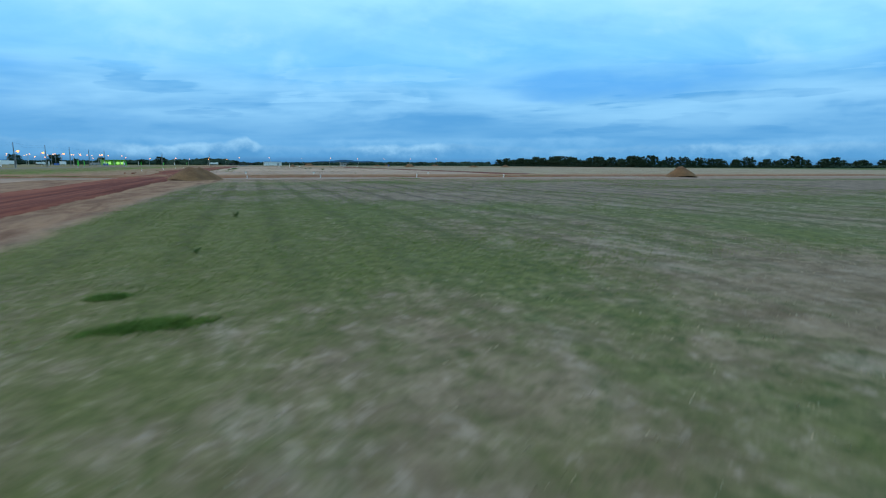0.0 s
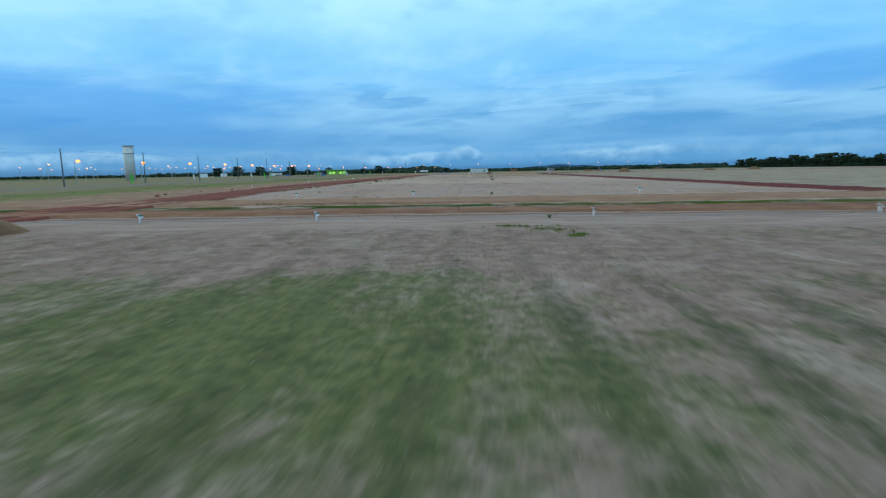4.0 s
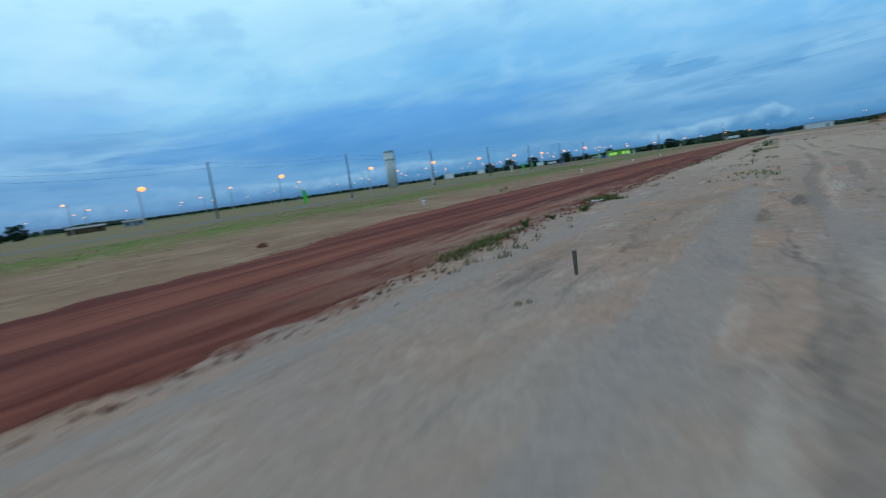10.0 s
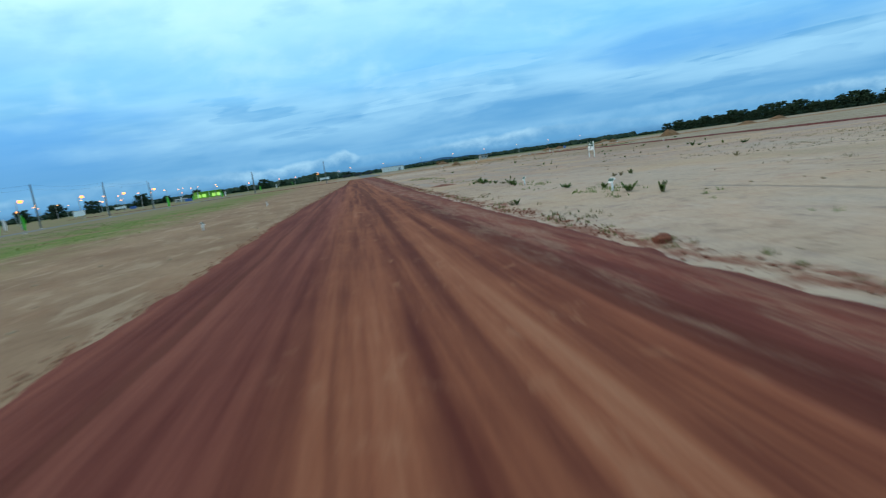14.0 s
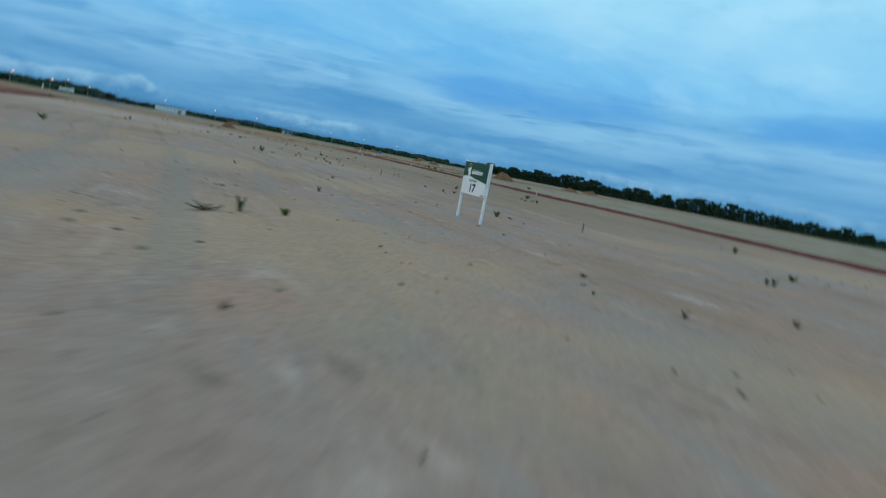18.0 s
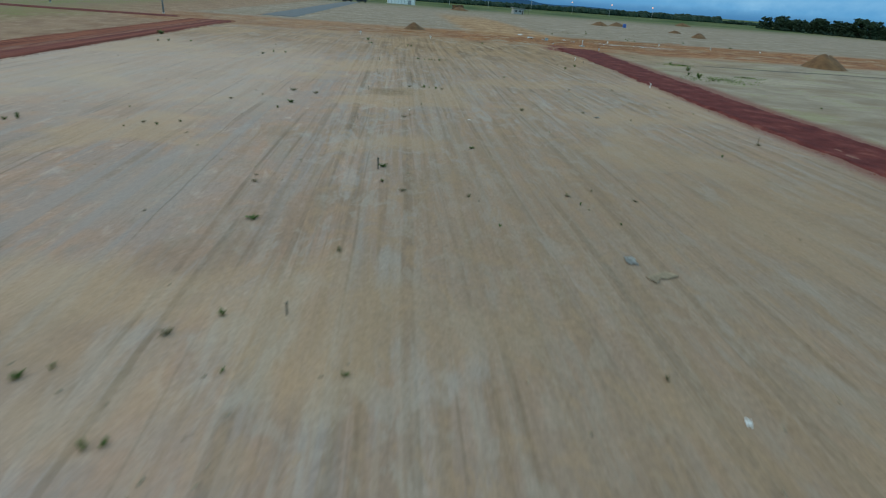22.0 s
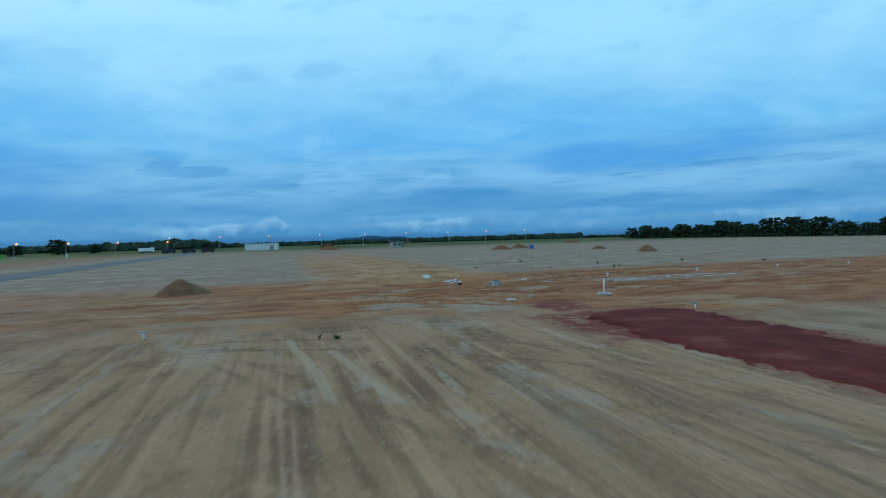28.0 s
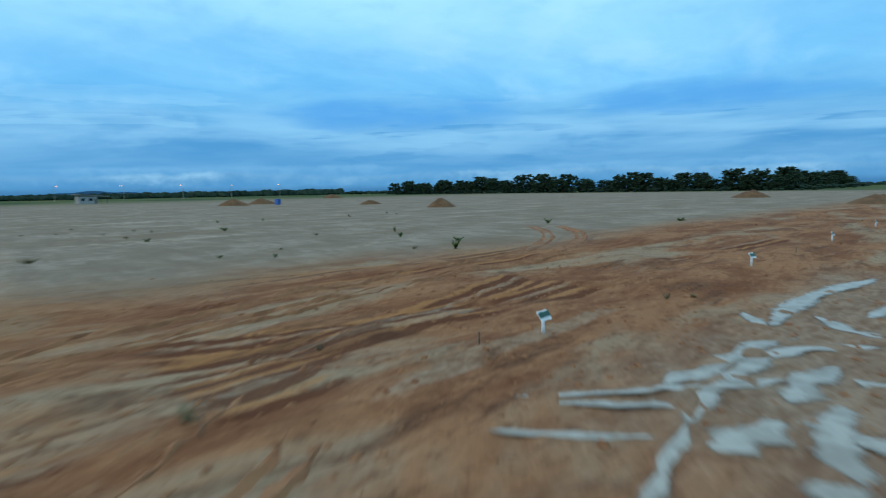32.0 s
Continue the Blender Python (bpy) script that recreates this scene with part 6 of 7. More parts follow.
PUDDLES = (([(70.5, 380.0), (71.62, 379.75), (73.26, 379.66), (74.6, 379.55)], 0.34), ([(69.3, 379.08), (70.42, 379.36), (71.26, 379.35), (72.23, 379.32), (73.36, 379.28), (74.25, 378.89), (75.3, 377.9)], 0.3), ([(70.22, 380.02), (70.88, 379.4), (72.14, 378.65)], 0.22), ([(76.66, 380.88), (75.26, 379.96), (74.7, 379.5), (75.3, 379.3)], 0.26),
           ([(77.3, 379.5), (76.2, 378.64), (76.1, 377.9)], 0.3), ([(73.4, 378.25), (72.2, 378.45), (71.0, 378.35)], 0.36), ([(68.8, 378.55), (69.5, 378.42), (70.3, 378.25)], 0.42), ([(72.8, 377.95), (72.5, 377.4)], 0.3),
           ([(71.5, 377.85), (70.06, 377.67), (69.1, 377.2)], 0.36), ([(70.5, 377.5), (70.1, 377.0)], 0.26), ([(68.4, 381.3), (69.4, 380.5), (70.3, 379.85)], 0.13), ([(68.6, 380.8), (69.3, 380.0), (69.9, 379.35)], 0.15),
           ([(67.3, 380.8), (68.0, 379.9), (68.7, 379.15)], 0.13), ([(66.9, 378.5), (68.1, 378.8), (69.4, 379.1)], 0.14), ([(70.13, 377.48), (70.6, 376.95), (71.59, 376.98), (72.35, 376.7)], 0.32), ([(68.9, 377.6), (68.35, 376.8)], 0.46),
           ([(78.6, 378.1), (77.66, 377.43)], 0.34), ([(77.4, 378.64), (80.8, 378.15)], 0.24), ([(77.4, 377.15), (78.5, 376.7)], 0.3), ([(72.7, 377.25), (73.85, 376.8)], 0.26),
           ([(75.2, 379.9), (79.5, 380.2), (84.5, 379.4)], 0.4), ([(79.0, 377.2), (82.0, 377.5), (86.5, 378.5)], 0.4), ([(52.5, 385.6), (53.1, 386.5), (53.6, 387.4)], 0.3), ([(53.6, 386.8), (54.1, 387.7), (54.6, 388.6)], 0.5),
           ([(53.8, 384.1), (54.4, 385.6), (54.9, 387.0)], 0.24), ([(52.6, 392.0), (53.2, 395.5), (54.2, 399.0)], 0.9))
for k, (pts, w) in enumerate(PUDDLES):
    bm = bmesh.new()
    pts = np.array(pts)
    s_ = np.linspace(0, len(pts) - 1, 9 * len(pts))
    way_ = np.stack([np.interp(s_, np.arange(len(pts)), pts[:, e]) for e in (0, 1)], -1)
    for _ in range(3):
        way_[1:-1] = 0.25 * way_[:-2] + 0.5 * way_[1:-1] + 0.25 * way_[2:]
    ribbon(bm, [tuple(v) for v in way_], w * 1.7, -0.015 + 0.0012 * k, random.Random(40 + k))
    tagged(part("puddle", bm, WATER), "pale muddy water standing in a wheel rut", "puddle", "puddles")


def wheel_track(a, b, sag, w, seed, mat, label, relief=1.0):
    """A pressed rut between two uneven ridges, on a bow from a to b."""
    r2 = np.random.RandomState(seed)
    p = np.array(bent(a, b, sag, max(8, int(math.dist(a, b) / 0.32))))
    d = np.gradient(p, axis=0)
    side = np.stack([-d[:, 1], d[:, 0]], -1) / np.hypot(d[:, 0], d[:, 1])[:, None]
    n_ = len(p)
    u = np.array([-1.0, -0.62, -0.30, 0.0, 0.30, 0.62, 1.0])[None] + r2.uniform(-0.10, 0.10, (n_, 7))
    h = np.array([-0.05, 0.045, 0.0, -0.012, 0.0, 0.045, -0.05])[None] * relief + 0.022 * relief * r2.uniform(-1, 1, (n_, 7))
    c = p[:, None, :] + side[:, None, :] * (u * w)[:, :, None]
    fade = np.clip(np.minimum(np.arange(n_), np.arange(n_)[::-1]) / 8.0, 0, 1)[:, None]
    patchy = smooth(value_noise(c[:, 3, 0] * 0.5, c[:, 3, 1] * 0.5, seed), -0.75, -0.2)[:, None]
    z = ground_height(c[:, :, 0], c[:, :, 1]) + 0.010 - 0.05 * (1 - fade * patchy) + h * fade
    idx = np.arange(n_ * 7).reshape(n_, 7)
    me = bpy.data.meshes.new("wheel_track")
    me.from_pydata(np.concatenate([c, z[:, :, None]], -1).reshape(-1, 3).tolist(), [], np.stack([idx[:-1, :-1], idx[1:, :-1], idx[1:, 1:], idx[:-1, 1:]], -1).reshape(-1, 4).tolist())
    me.materials.append(mat)
    tagged(new("wheel_track", me), label, "wheel track", "wheel tracks", kind="stuff")


for k, (a, b, sag, w) in enumerate((((80.5, 392.5), (99.0, 406.0), -0.10, 0.5), ((82.2, 391.4), (100.5, 404.0), -0.10, 0.5), ((60, 388.5), (84, 393.0), 0.04, 0.4), ((58, 386.6), (86, 391.0), 0.04, 0.4),
                                    ((58.7, 370.9), (73, 371.3), -0.06, 0.45), ((57.5, 369.4), (74, 369.6), -0.06, 0.45), ((52.5, 376.8), (67, 383.8), -0.10, 0.4), ((50.5, 377.6), (66, 385.2), -0.10, 0.4),
                                    ((40, 372.5), (54, 364.0), 0.08, 0.4), ((38, 371.5), (52, 363.0), 0.08, 0.4), ((56, 372.6), (80, 374.2), 0.05, 0.4), ((20, 377), (52, 374), 0.03, 0.4))):
    wheel_track(a, b, sag, w, 60 + k, TURNED, "ridges of turned orange earth along a wheel track", 1.3)

ring_t = thing("inspection_ring", put(55.75, 378.5, 20), "grey concrete ring with an open dark top", "concrete ring")
bm = bmesh.new()
tube(bm, (0, 0, -0.05), (0, 0, 0.62), 0.40, 0.40, 24, False)
tube(bm, (0, 0, 0.62), (0, 0, 0.05), 0.33, 0.33, 24, False)
bmesh.ops.bridge_loops(bm, edges=[e for e in bm.edges if e.is_boundary and all(abs(v.co.z - 0.62) < 1e-4 for v in e.verts)])
bmesh.ops.recalc_face_normals(bm, faces=bm.faces)
part("wall", bm, DAMP_CONCRETE, ring_t)
part("bottom", tube(bmesh.new(), (0, 0, 0.02), (0, 0, 0.06), 0.34, 0.34, 20), TURNED, ring_t, "dark earth inside")
block = part("concrete_block", box(bmesh.new(), (0, 0, 0.14), (0.26, 0.22, 0.34), bevel=0.015), CONCRETE)
tagged(block, "small cream concrete block beside the ring", "block").matrix_basis = put(55.0, 378.75, 15)


def cover(x, y, turn, sx, sy, label):
    t = thing("concrete_cover", put(x, y, turn), label, "concrete cover", "concrete covers")
    part("slab", box(bmesh.new(), (0, 0, 0.05), (sx, sy, 0.13), bevel=0.012), DAMP_CONCRETE, t)
    for e in (-1, 1):
        part("lifting_loop", tube(bmesh.new(), (e * sx * 0.25, -0.05, 0.122), (e * sx * 0.25, 0.05, 0.122), 0.01, 0.01, 6), STEEL, t)
    part("rim", box(bmesh.new(), (0, 0, 0.02), (sx * 1.12, sy * 1.12, 0.10), bevel=0.01), CONCRETE, t)
    return t


cover(52.3, 367.35, -25, 0.72, 0.95, "blue-grey concrete cover lying in orange earth")
cover(54.6, 368.5, 10, 0.32, 0.28, "small concrete lid in orange earth")
cover(60.3, 366.95, -35, 1.0, 0.75, "blue-grey concrete cover under an upright pipe")
pipe = thing("vent_pipe", put(60.3, 367.0, 0, lift=0.0), "upright white plastic pipe on a concrete cover", "pipe")
soften(part("tube", tube(bmesh.new(), (0, 0, 0.10), (0.02, 0, 1.22), 0.05, 0.05, 14), PVC, pipe))
part("socket", tube(bmesh.new(), (0, 0, 0.115), (0, 0, 0.20), 0.066, 0.062, 14), PVC, pipe, "wider foot")
part("cap", tube(bmesh.new(), (0.02, 0, 1.20), (0.02, 0, 1.25), 0.058, 0.055, 14), PVC, pipe)

grate = thing("drain_grate", put(62.2, 379.85, -30, 0.85, lift=0.03), "grey concrete drain grate with six slots", "drain grate")
part("frame", box(box(bmesh.new(), (0, 0.27, 0.03), (1.10, 0.11, 0.12), bevel=0.008), (0, -0.27, 0.03), (1.10, 0.11, 0.12), bevel=0.008), DAMP_CONCRETE, grate)
for k in range(7):
    part("bar", box(bmesh.new(), (-0.505 + 0.168 * k, 0, 0.03), (0.085, 0.43, 0.115), bevel=0.006), DAMP_CONCRETE, grate)
# a black plate gives the slots their shade; no hollow is modelled
part("slot_shade", box(bmesh.new(), (0, 0, -0.03), (1.0, 0.5, 0.03)), TYRE, grate, "black plate standing in for the shade under the slots")
for x, y, turn, l in ((54.5, 387.3, 70, 2.6), (53.5, 386.6, 64, 2.2), (61.6, 384.4, 40, 1.2), (53.2, 384.2, 52, 2.4)):
    bm = tube(bmesh.new(), (-l / 2, 0, 0.06), (l / 2, 0, 0.06), 0.055, 0.055, 12)
    ob = soften(part("loose_pipe", bm, PVC))
    tagged(ob, "white plastic pipe lying on the mud", "pipe", "loose pipes").matrix_basis = put(x, y, turn)
bag = part("mud_bag", blob(bmesh.new(), (0, 0, 0.08), 0.22, 0.55, 2, 0.15), TYRE)
tagged(bag, "dark plastic bag on orange earth", "bag").matrix_basis = put(53.1, 381.8)
paper = part("torn_sack", plaque([(-0.5, 0.0), (0.4, -0.1), (0.6, 0.25), (0.1, 0.3), (-0.1, 0.2), (-0.45, 0.4)], 0, 0.03), SAND_CLOD)
tagged(paper, "torn pale paper sack flat on sand", "sack").matrix_basis = put(30.5, 266.0, 20, lift=0.05) @ pose(0, 0, 0, 90, 0, 0)
sheet_ = part("pale_board", box(bmesh.new(), (0, 0, 0.01), (0.55, 0.30, 0.02), bevel=0.004), SAND_CLOD)
tagged(sheet_, "pale scrap of board lying on the cross road", "board").matrix_basis = put(9.3, 66.75, 30, 0.5, lift=0.12)

# ---- asphalt street, west verge ----
road("asphalt_street", "fresh dark asphalt street", -13.0, -4.0, (404, 660), 0, 0.10, ASPHALT, 80, 0.9, 0.1)
road("west_street", "worn grey street beyond the turf", -79.0, -73.0, (40, 470), 0, 0.07, ASPHALT, 90, 0.9, 0.3)
road("west_cross_street", "red earth lane", 372.0, 378.0, (-120, -22), 1, 0.07, LATERITE_DARK, 95, 0.9, 0.4)


# ---- poles and lamps ----
def power_pole():
    t = thing("power_pole", put(-81, 124.5), "bare dark concrete power pole", "pole", "power poles")
    part("shaft", tube(bmesh.new(), (0, 0, -0.3), (0, 0, 9.0), 0.19, 0.11, 10), GREY_POLE, t)
    part("foot", tube(bmesh.new(), (0, 0, -0.1), (0, 0, 0.12), 0.32, 0.26, 10), CONCRETE, t)
    for z in (7.6, 8.5):
        part("band", tube(bmesh.new(), (0, 0, z), (0, 0, z + 0.06), 0.15, 0.15, 10), STEEL, t)
    return t


pole = power_pole()
for k in range(1, 8):
    copy_thing(pole, put(-81, 124.5 + 31.6 * k, 20 * k))
for x, y in ((-28, 382.2), (-81, 93.0), (-62, 420), (-58, 395)):
    copy_thing(pole, put(x, y, 10))


def power_cable(a, b, z, sag):
    """One thin wire that hangs between two poles."""
    bm = bmesh.new()
    pts = [Vector((a[0] + (b[0] - a[0]) * k / 10, a[1] + (b[1] - a[1]) * k / 10, z - sag * 4 * (k / 10) * (1 - k / 10))) for k in range(11)]
    for p, q in zip(pts, pts[1:]):
        tube(bm, p, q, 0.009, 0.009, 4, False)
    tagged(part("power_cable", bm, TYRE), "thin black wire hung between power poles", "cable", "power cables")


for k in range(-1, 7):
    for z in (8.9, 8.1):
        power_cable((-81, 124.5 + 31.6 * k), (-81, 124.5 + 31.6 * (k + 1)), z, 0.55)


def street_lamp(name, label, h, mat, size, x, y):
    t = thing(name, put(x, y), label, "street lamp", name.replace("_", " ") + "s")
    part("shaft", tube(bmesh.new(), (0, 0, -0.2), (0, 0, h), 0.12, 0.07, 8), CONCRETE, t)
    part("arm", tube(bmesh.new(), (0, 0, h - 0.25), (0.95, 0, h + 0.1), 0.035, 0.03, 6), STEEL, t)
    head = part("head", box(bmesh.new(), (1.1, 0, h + 0.16), (0.7, 0.28, 0.12), bevel=0.03), STEEL, t)
    # oversized sphere: the glare round the lamp is built into its shape
    part("lens", blob(bmesh.new(), (1.12, 0, h + 0.02), size, 0.75, 2, 0.0), mat, head, "glowing lens enlarged to stand for its glare")
    return t


lamp = street_lamp("street_lamp", "concrete street lamp with a glowing warm lens", 6.9, SODIUM, 0.55, -102, 124.6)
for k in range(1, 9):
    copy_thing(lamp, put(-102, 124.6 + 31.6 * k, 0))
copy_thing(lamp, put(-102, 93.0))
pale = street_lamp("far_street_lamp", "distant street lamp with a small pale light", 7.4, LED, 0.36, -150, 118)
r_ = random.Random(5)
spots = [(-150, 118 + 42 * k) for k in range(1, 13)] + [(-205, 110 + 45 * k) for k in range(13)] + [(-270, 120 + 52 * k) for k in range(14)]
spots += [(-350, 100 + 60 * k) for k in range(13)] + [(-450, 150 + 75 * k) for k in range(10)] + [(-130 + 0 * k, 430 + 38 * k) for k in range(6)]
spots += [(-60 + 46 * k, 870 + 12 * (k % 3)) for k in range(9)]
for x, y in spots:
    copy_thing(pale, put(x + r_.uniform(-6, 6), y + r_.uniform(-9, 9), r_.uniform(0, 360), 1 + max(0, (math.hypot(x, y - 150) - 250) / 900)))
amber = street_lamp("amber_street_lamp", "street lamp with an orange sodium light", 6.8, SODIUM_FAR, 0.48, -88.3, 368.1)
for x, y, s in ((-112, 560, 1), (-98, 600, 1), (-76, 610, 1), (-66, 640, 1), (-170, 520, 1), (-190, 470, 1), (-48, 655, 1), (-150, 610, 1), (-175, 560, 1), (-30, 690, 1)):
    copy_thing(amber, put(x, y, 0, s))

# ---- water tower ----
PALE_CONCRETE = simple("pale_concrete", (0.50, 0.49, 0.46), (0.64, 0.63, 0.60), 0.5, 0.9)
tower = thing("water_tower", put(-176, 327, 15), "tall pale concrete water tower", "water tower")
soften(part("shaft", tube(bmesh.new(), (0, 0, -0.5), (0, 0, 18.6), 2.55, 2.5, 28), PALE_CONCRETE, tower))
part("tank_ring", tube(bmesh.new(), (0, 0, 14.4), (0, 0, 14.8), 2.66, 2.66, 28), DAMP_CONCRETE, tower)
part("cap", tube(bmesh.new(), (0, 0, 18.5), (0, 0, 19.1), 2.75, 2.6, 28), DAMP_CONCRETE, tower)
for e in (-0.25, 0.25):
    part("ladder_rail", tube(bmesh.new(), (2.75, e, 0.2), (2.75, e, 19.2), 0.05, 0.05, 6), STEEL, tower)
for k in range(22):
    part("rung", tube(bmesh.new(), (2.75, -0.25, 0.9 + 0.82 * k), (2.75, 0.25, 0.9 + 0.82 * k), 0.03, 0.03, 5), STEEL, tower)
for z in (5.0, 10.0, 16.0):
    part("opening", box(bmesh.new(), (1.6, 2.05, z), (0.9, 0.25, 1.4), Matrix.Rotation(radians(-38), 3, "Z")), GLASS, tower, "dark opening")


# ---- feather flags ----
def feather_flag():
    t = thing("feather_flag", put(-70, 109, 30), "bright green feather flag on a thin pole", "flag", "feather flags")
    part("pole", tube(bmesh.new(), (0, 0, -0.1), (0, 0, 3.0), 0.03, 0.02, 6), STEEL, t)
    bm = bmesh.new()
    rows = []
    for k in range(13):
        z = 0.75 + 2.25 * k / 12
        w = 0.62 * math.sin(math.pi * (0.18 + 0.80 * k / 12)) ** 0.6
        rows.append([bm.verts.new((w * j / 4, 0.05 * math.sin(3 * z + j), z - 0.10 * j * (k == 0))) for j in range(5)])
    for a, b in zip(rows, rows[1:]):
        for j in range(4):
            bm.faces.new((a[j], a[j + 1], b[j + 1], b[j]))
    bmesh.ops.solidify(bm, geom=bm.faces[:], thickness=0.012)
    part("cloth", bm, FLAG, t)
    part("base", box(bmesh.new(), (0, 0, 0.05), (0.45, 0.45, 0.1), bevel=0.02), CONCRETE, t)
    return t


flag = feather_flag()
for x, y, turn in ((-70, 123.5, 10), (-70, 164, 50), (-70, 250, 20), (-69, 255, 70), (-71, 394, 0), (-95, 440, 30), (-68, 470, 15), (-60, 560, 60), (-62, 300, 40)):
    copy_thing(flag, put(x, y, turn))
for x, y, turn in ((-84, 107.3, 20), (-82, 449, 10), (-104, 452, 60), (-40, 560, 0), (-66, 520, 30), (-90, 232, 10), (-92, 290, 40)):
    t = copy_thing(flag, put(x, y, turn))
    tagged(t, "white feather flag on a thin pole", "flag", "white feather flags")
    for c in t.children:
        if c.name.startswith("cloth"):
            c.data = c.data.copy()
            c.data.materials.clear()
            c.data.materials.append(WHITE)

# ---- far buildings and vehicles ----
green_house = thing("lime_pavilion", put(-141, 653, 25), "lime green sales pavilion with a lit front", "building")
part("wall", box(bmesh.new(), (0, 1.0, 2.6), (21, 8, 5.2), bevel=0.05), LIME, green_house)
part("roof", box(bmesh.new(), (0, 0.6, 5.35), (22.5, 10.5, 0.35), bevel=0.05), LIME, green_house)
for k in range(5):
    part("window", box(bmesh.new(), (-8 + 4 * k, -3.03, 2.0), (2.8, 0.12, 2.6)), LIT_ROOM if k != 2 else LIME, green_house, "tall shop window")
part("door", box(bmesh.new(), (10.0, -3.03, 1.3), (0.9, 0.12, 2.3)), WHITE, green_house)
for k in range(3):
    part("column", tube(bmesh.new(), (-9 + 9 * k, -4.2, 0), (-9 + 9 * k, -4.2, 5.2), 0.18, 0.18, 8), WHITE, green_house)

shed = thing("white_shed", put(24.7, 712, 3), "long low white metal shed", "shed")
part("wall", box(bmesh.new(), (0, 0, 2.2), (21.5, 7, 4.6), bevel=0.03), WHITE, shed)
part("roof", box(bmesh.new(), (0, 0, 4.62), (22.2, 7.8, 0.25), bevel=0.03), ROOF, shed)
for k in range(9):
    part("rib", box(bmesh.new(), (-10.0 + 2.5 * k, -3.56, 2.2), (0.22, 0.12, 4.4)), STEEL, shed)
part("door", box(bmesh.new(), (6.3, -3.53, 1.5), (2.2, 0.08, 3.0)), STEEL, shed)

hut = thing("site_hut", put(106.6, 653, 10), "small site hut with a grey roof", "hut")
part("wall", box(bmesh.new(), (-1.5, 0, 1.6), (7.0, 5, 3.2), bevel=0.03), CONCRETE, hut)
part("roof", box(bmesh.new(), (0.3, 0, 3.55), (12.5, 6.4, 0.3), Matrix.Rotation(radians(4), 3, "Y"), 0.02), ROOF, hut)
for x in (3.0, 5.8):
    part("post", tube(bmesh.new(), (x, -2.5, -0.1), (x, -2.5, 3.2), 0.09, 0.09, 8), WOOD, hut)
for x in (-3.6, -0.6):
    part("window", box(bmesh.new(), (x, -2.53, 1.8), (1.3, 0.1, 1.1)), GLASS, hut)
part("door", box(bmesh.new(), (1.3, -2.53, 1.1), (0.9, 0.1, 2.1)), WOOD, hut)


def truck(x, y, turn, paint, label, s=1.0):
    t = thing("truck", put(x, y, turn, s, lift=0.0), label, "truck", "parked trucks")
    part("cab", box(bmesh.new(), (2.6, 0, 1.65), (1.9, 2.3, 2.1), bevel=0.15), paint, t)
    part("bed", box(bmesh.new(), (-0.9, 0, 1.75), (4.9, 2.4, 1.5), bevel=0.06), paint, t)
    part("chassis", box(bmesh.new(), (0.2, 0, 0.75), (6.6, 1.0, 0.3)), TYRE, t)
    part("windscreen", box(bmesh.new(), (3.54, 0, 2.05), (0.06, 2.0, 0.8)), GLASS, t)
    for wx in (-2.6, -1.3, 2.4):
        for wy in (-1.05, 1.05):
            wheel = part("wheel", tube(bmesh.new(), (wx, wy - 0.15, 0.5), (wx, wy + 0.15, 0.5), 0.5, 0.5, 14), TYRE, t)
            part("hub", tube(bmesh.new(), (wx, wy - 0.17, 0.5), (wx, wy + 0.17, 0.5), 0.2, 0.2, 10), STEEL, wheel)
    return t


truck(-22.0, 653, 5, DARK, "dark dump truck parked beside the street")
truck(-12.0, 653, -4, DARK, "dark dump truck parked beside the street")
truck(-2.5, 655, 3, DARK, "dark flat truck parked beside the street")
truck(-44, 705, 12, WHITE, "white truck parked far off", 1.3)
truck(-185, 584, 40, WHITE, "white truck parked by the street", 1.0)
truck(62, 640, 40, HEAP, "orange earth-mover standing on graded ground", 1.2)
for x, y, sx, lab in ((-115, 503, 6.0, "blue site container on the turf"), (-160, 540, 6.0, "blue site container by the street"), (128, 515, 1.6, "small blue tank on graded ground")):
    t = thing("site_container", put(x, y, 12, 0.6), lab, "container", "site containers")
    part("body", box(bmesh.new(), (0, 0, 1.35), (sx, 2.4, 2.6), bevel=0.04), BLUE, t)
    part("door", box(bmesh.new(), (sx / 2 + 0.02, 0, 1.3), (0.06, 2.1, 2.3)), BLUE, t)
    for k in range(5):
        part("rib", box(bmesh.new(), (-sx * 0.4 + sx * 0.2 * k, -1.22, 1.35), (0.12, 0.06, 2.4)), BLUE, t)
for x, y in ((-95, 250), (-110, 300), (-100, 340)):
    t = thing("notice_board", put(x, y, 15), "white notice board on steel posts", "notice board", "notice boards")
    part("board", box(bmesh.new(), (0, 0, 2.0), (3.0, 0.08, 1.6), bevel=0.02), WHITE, t)
    for e in (-1.2, 1.2):
        part("post", tube(bmesh.new(), (e, 0.1, -0.2), (e, 0.1, 2.7), 0.06, 0.06, 8), STEEL, t)


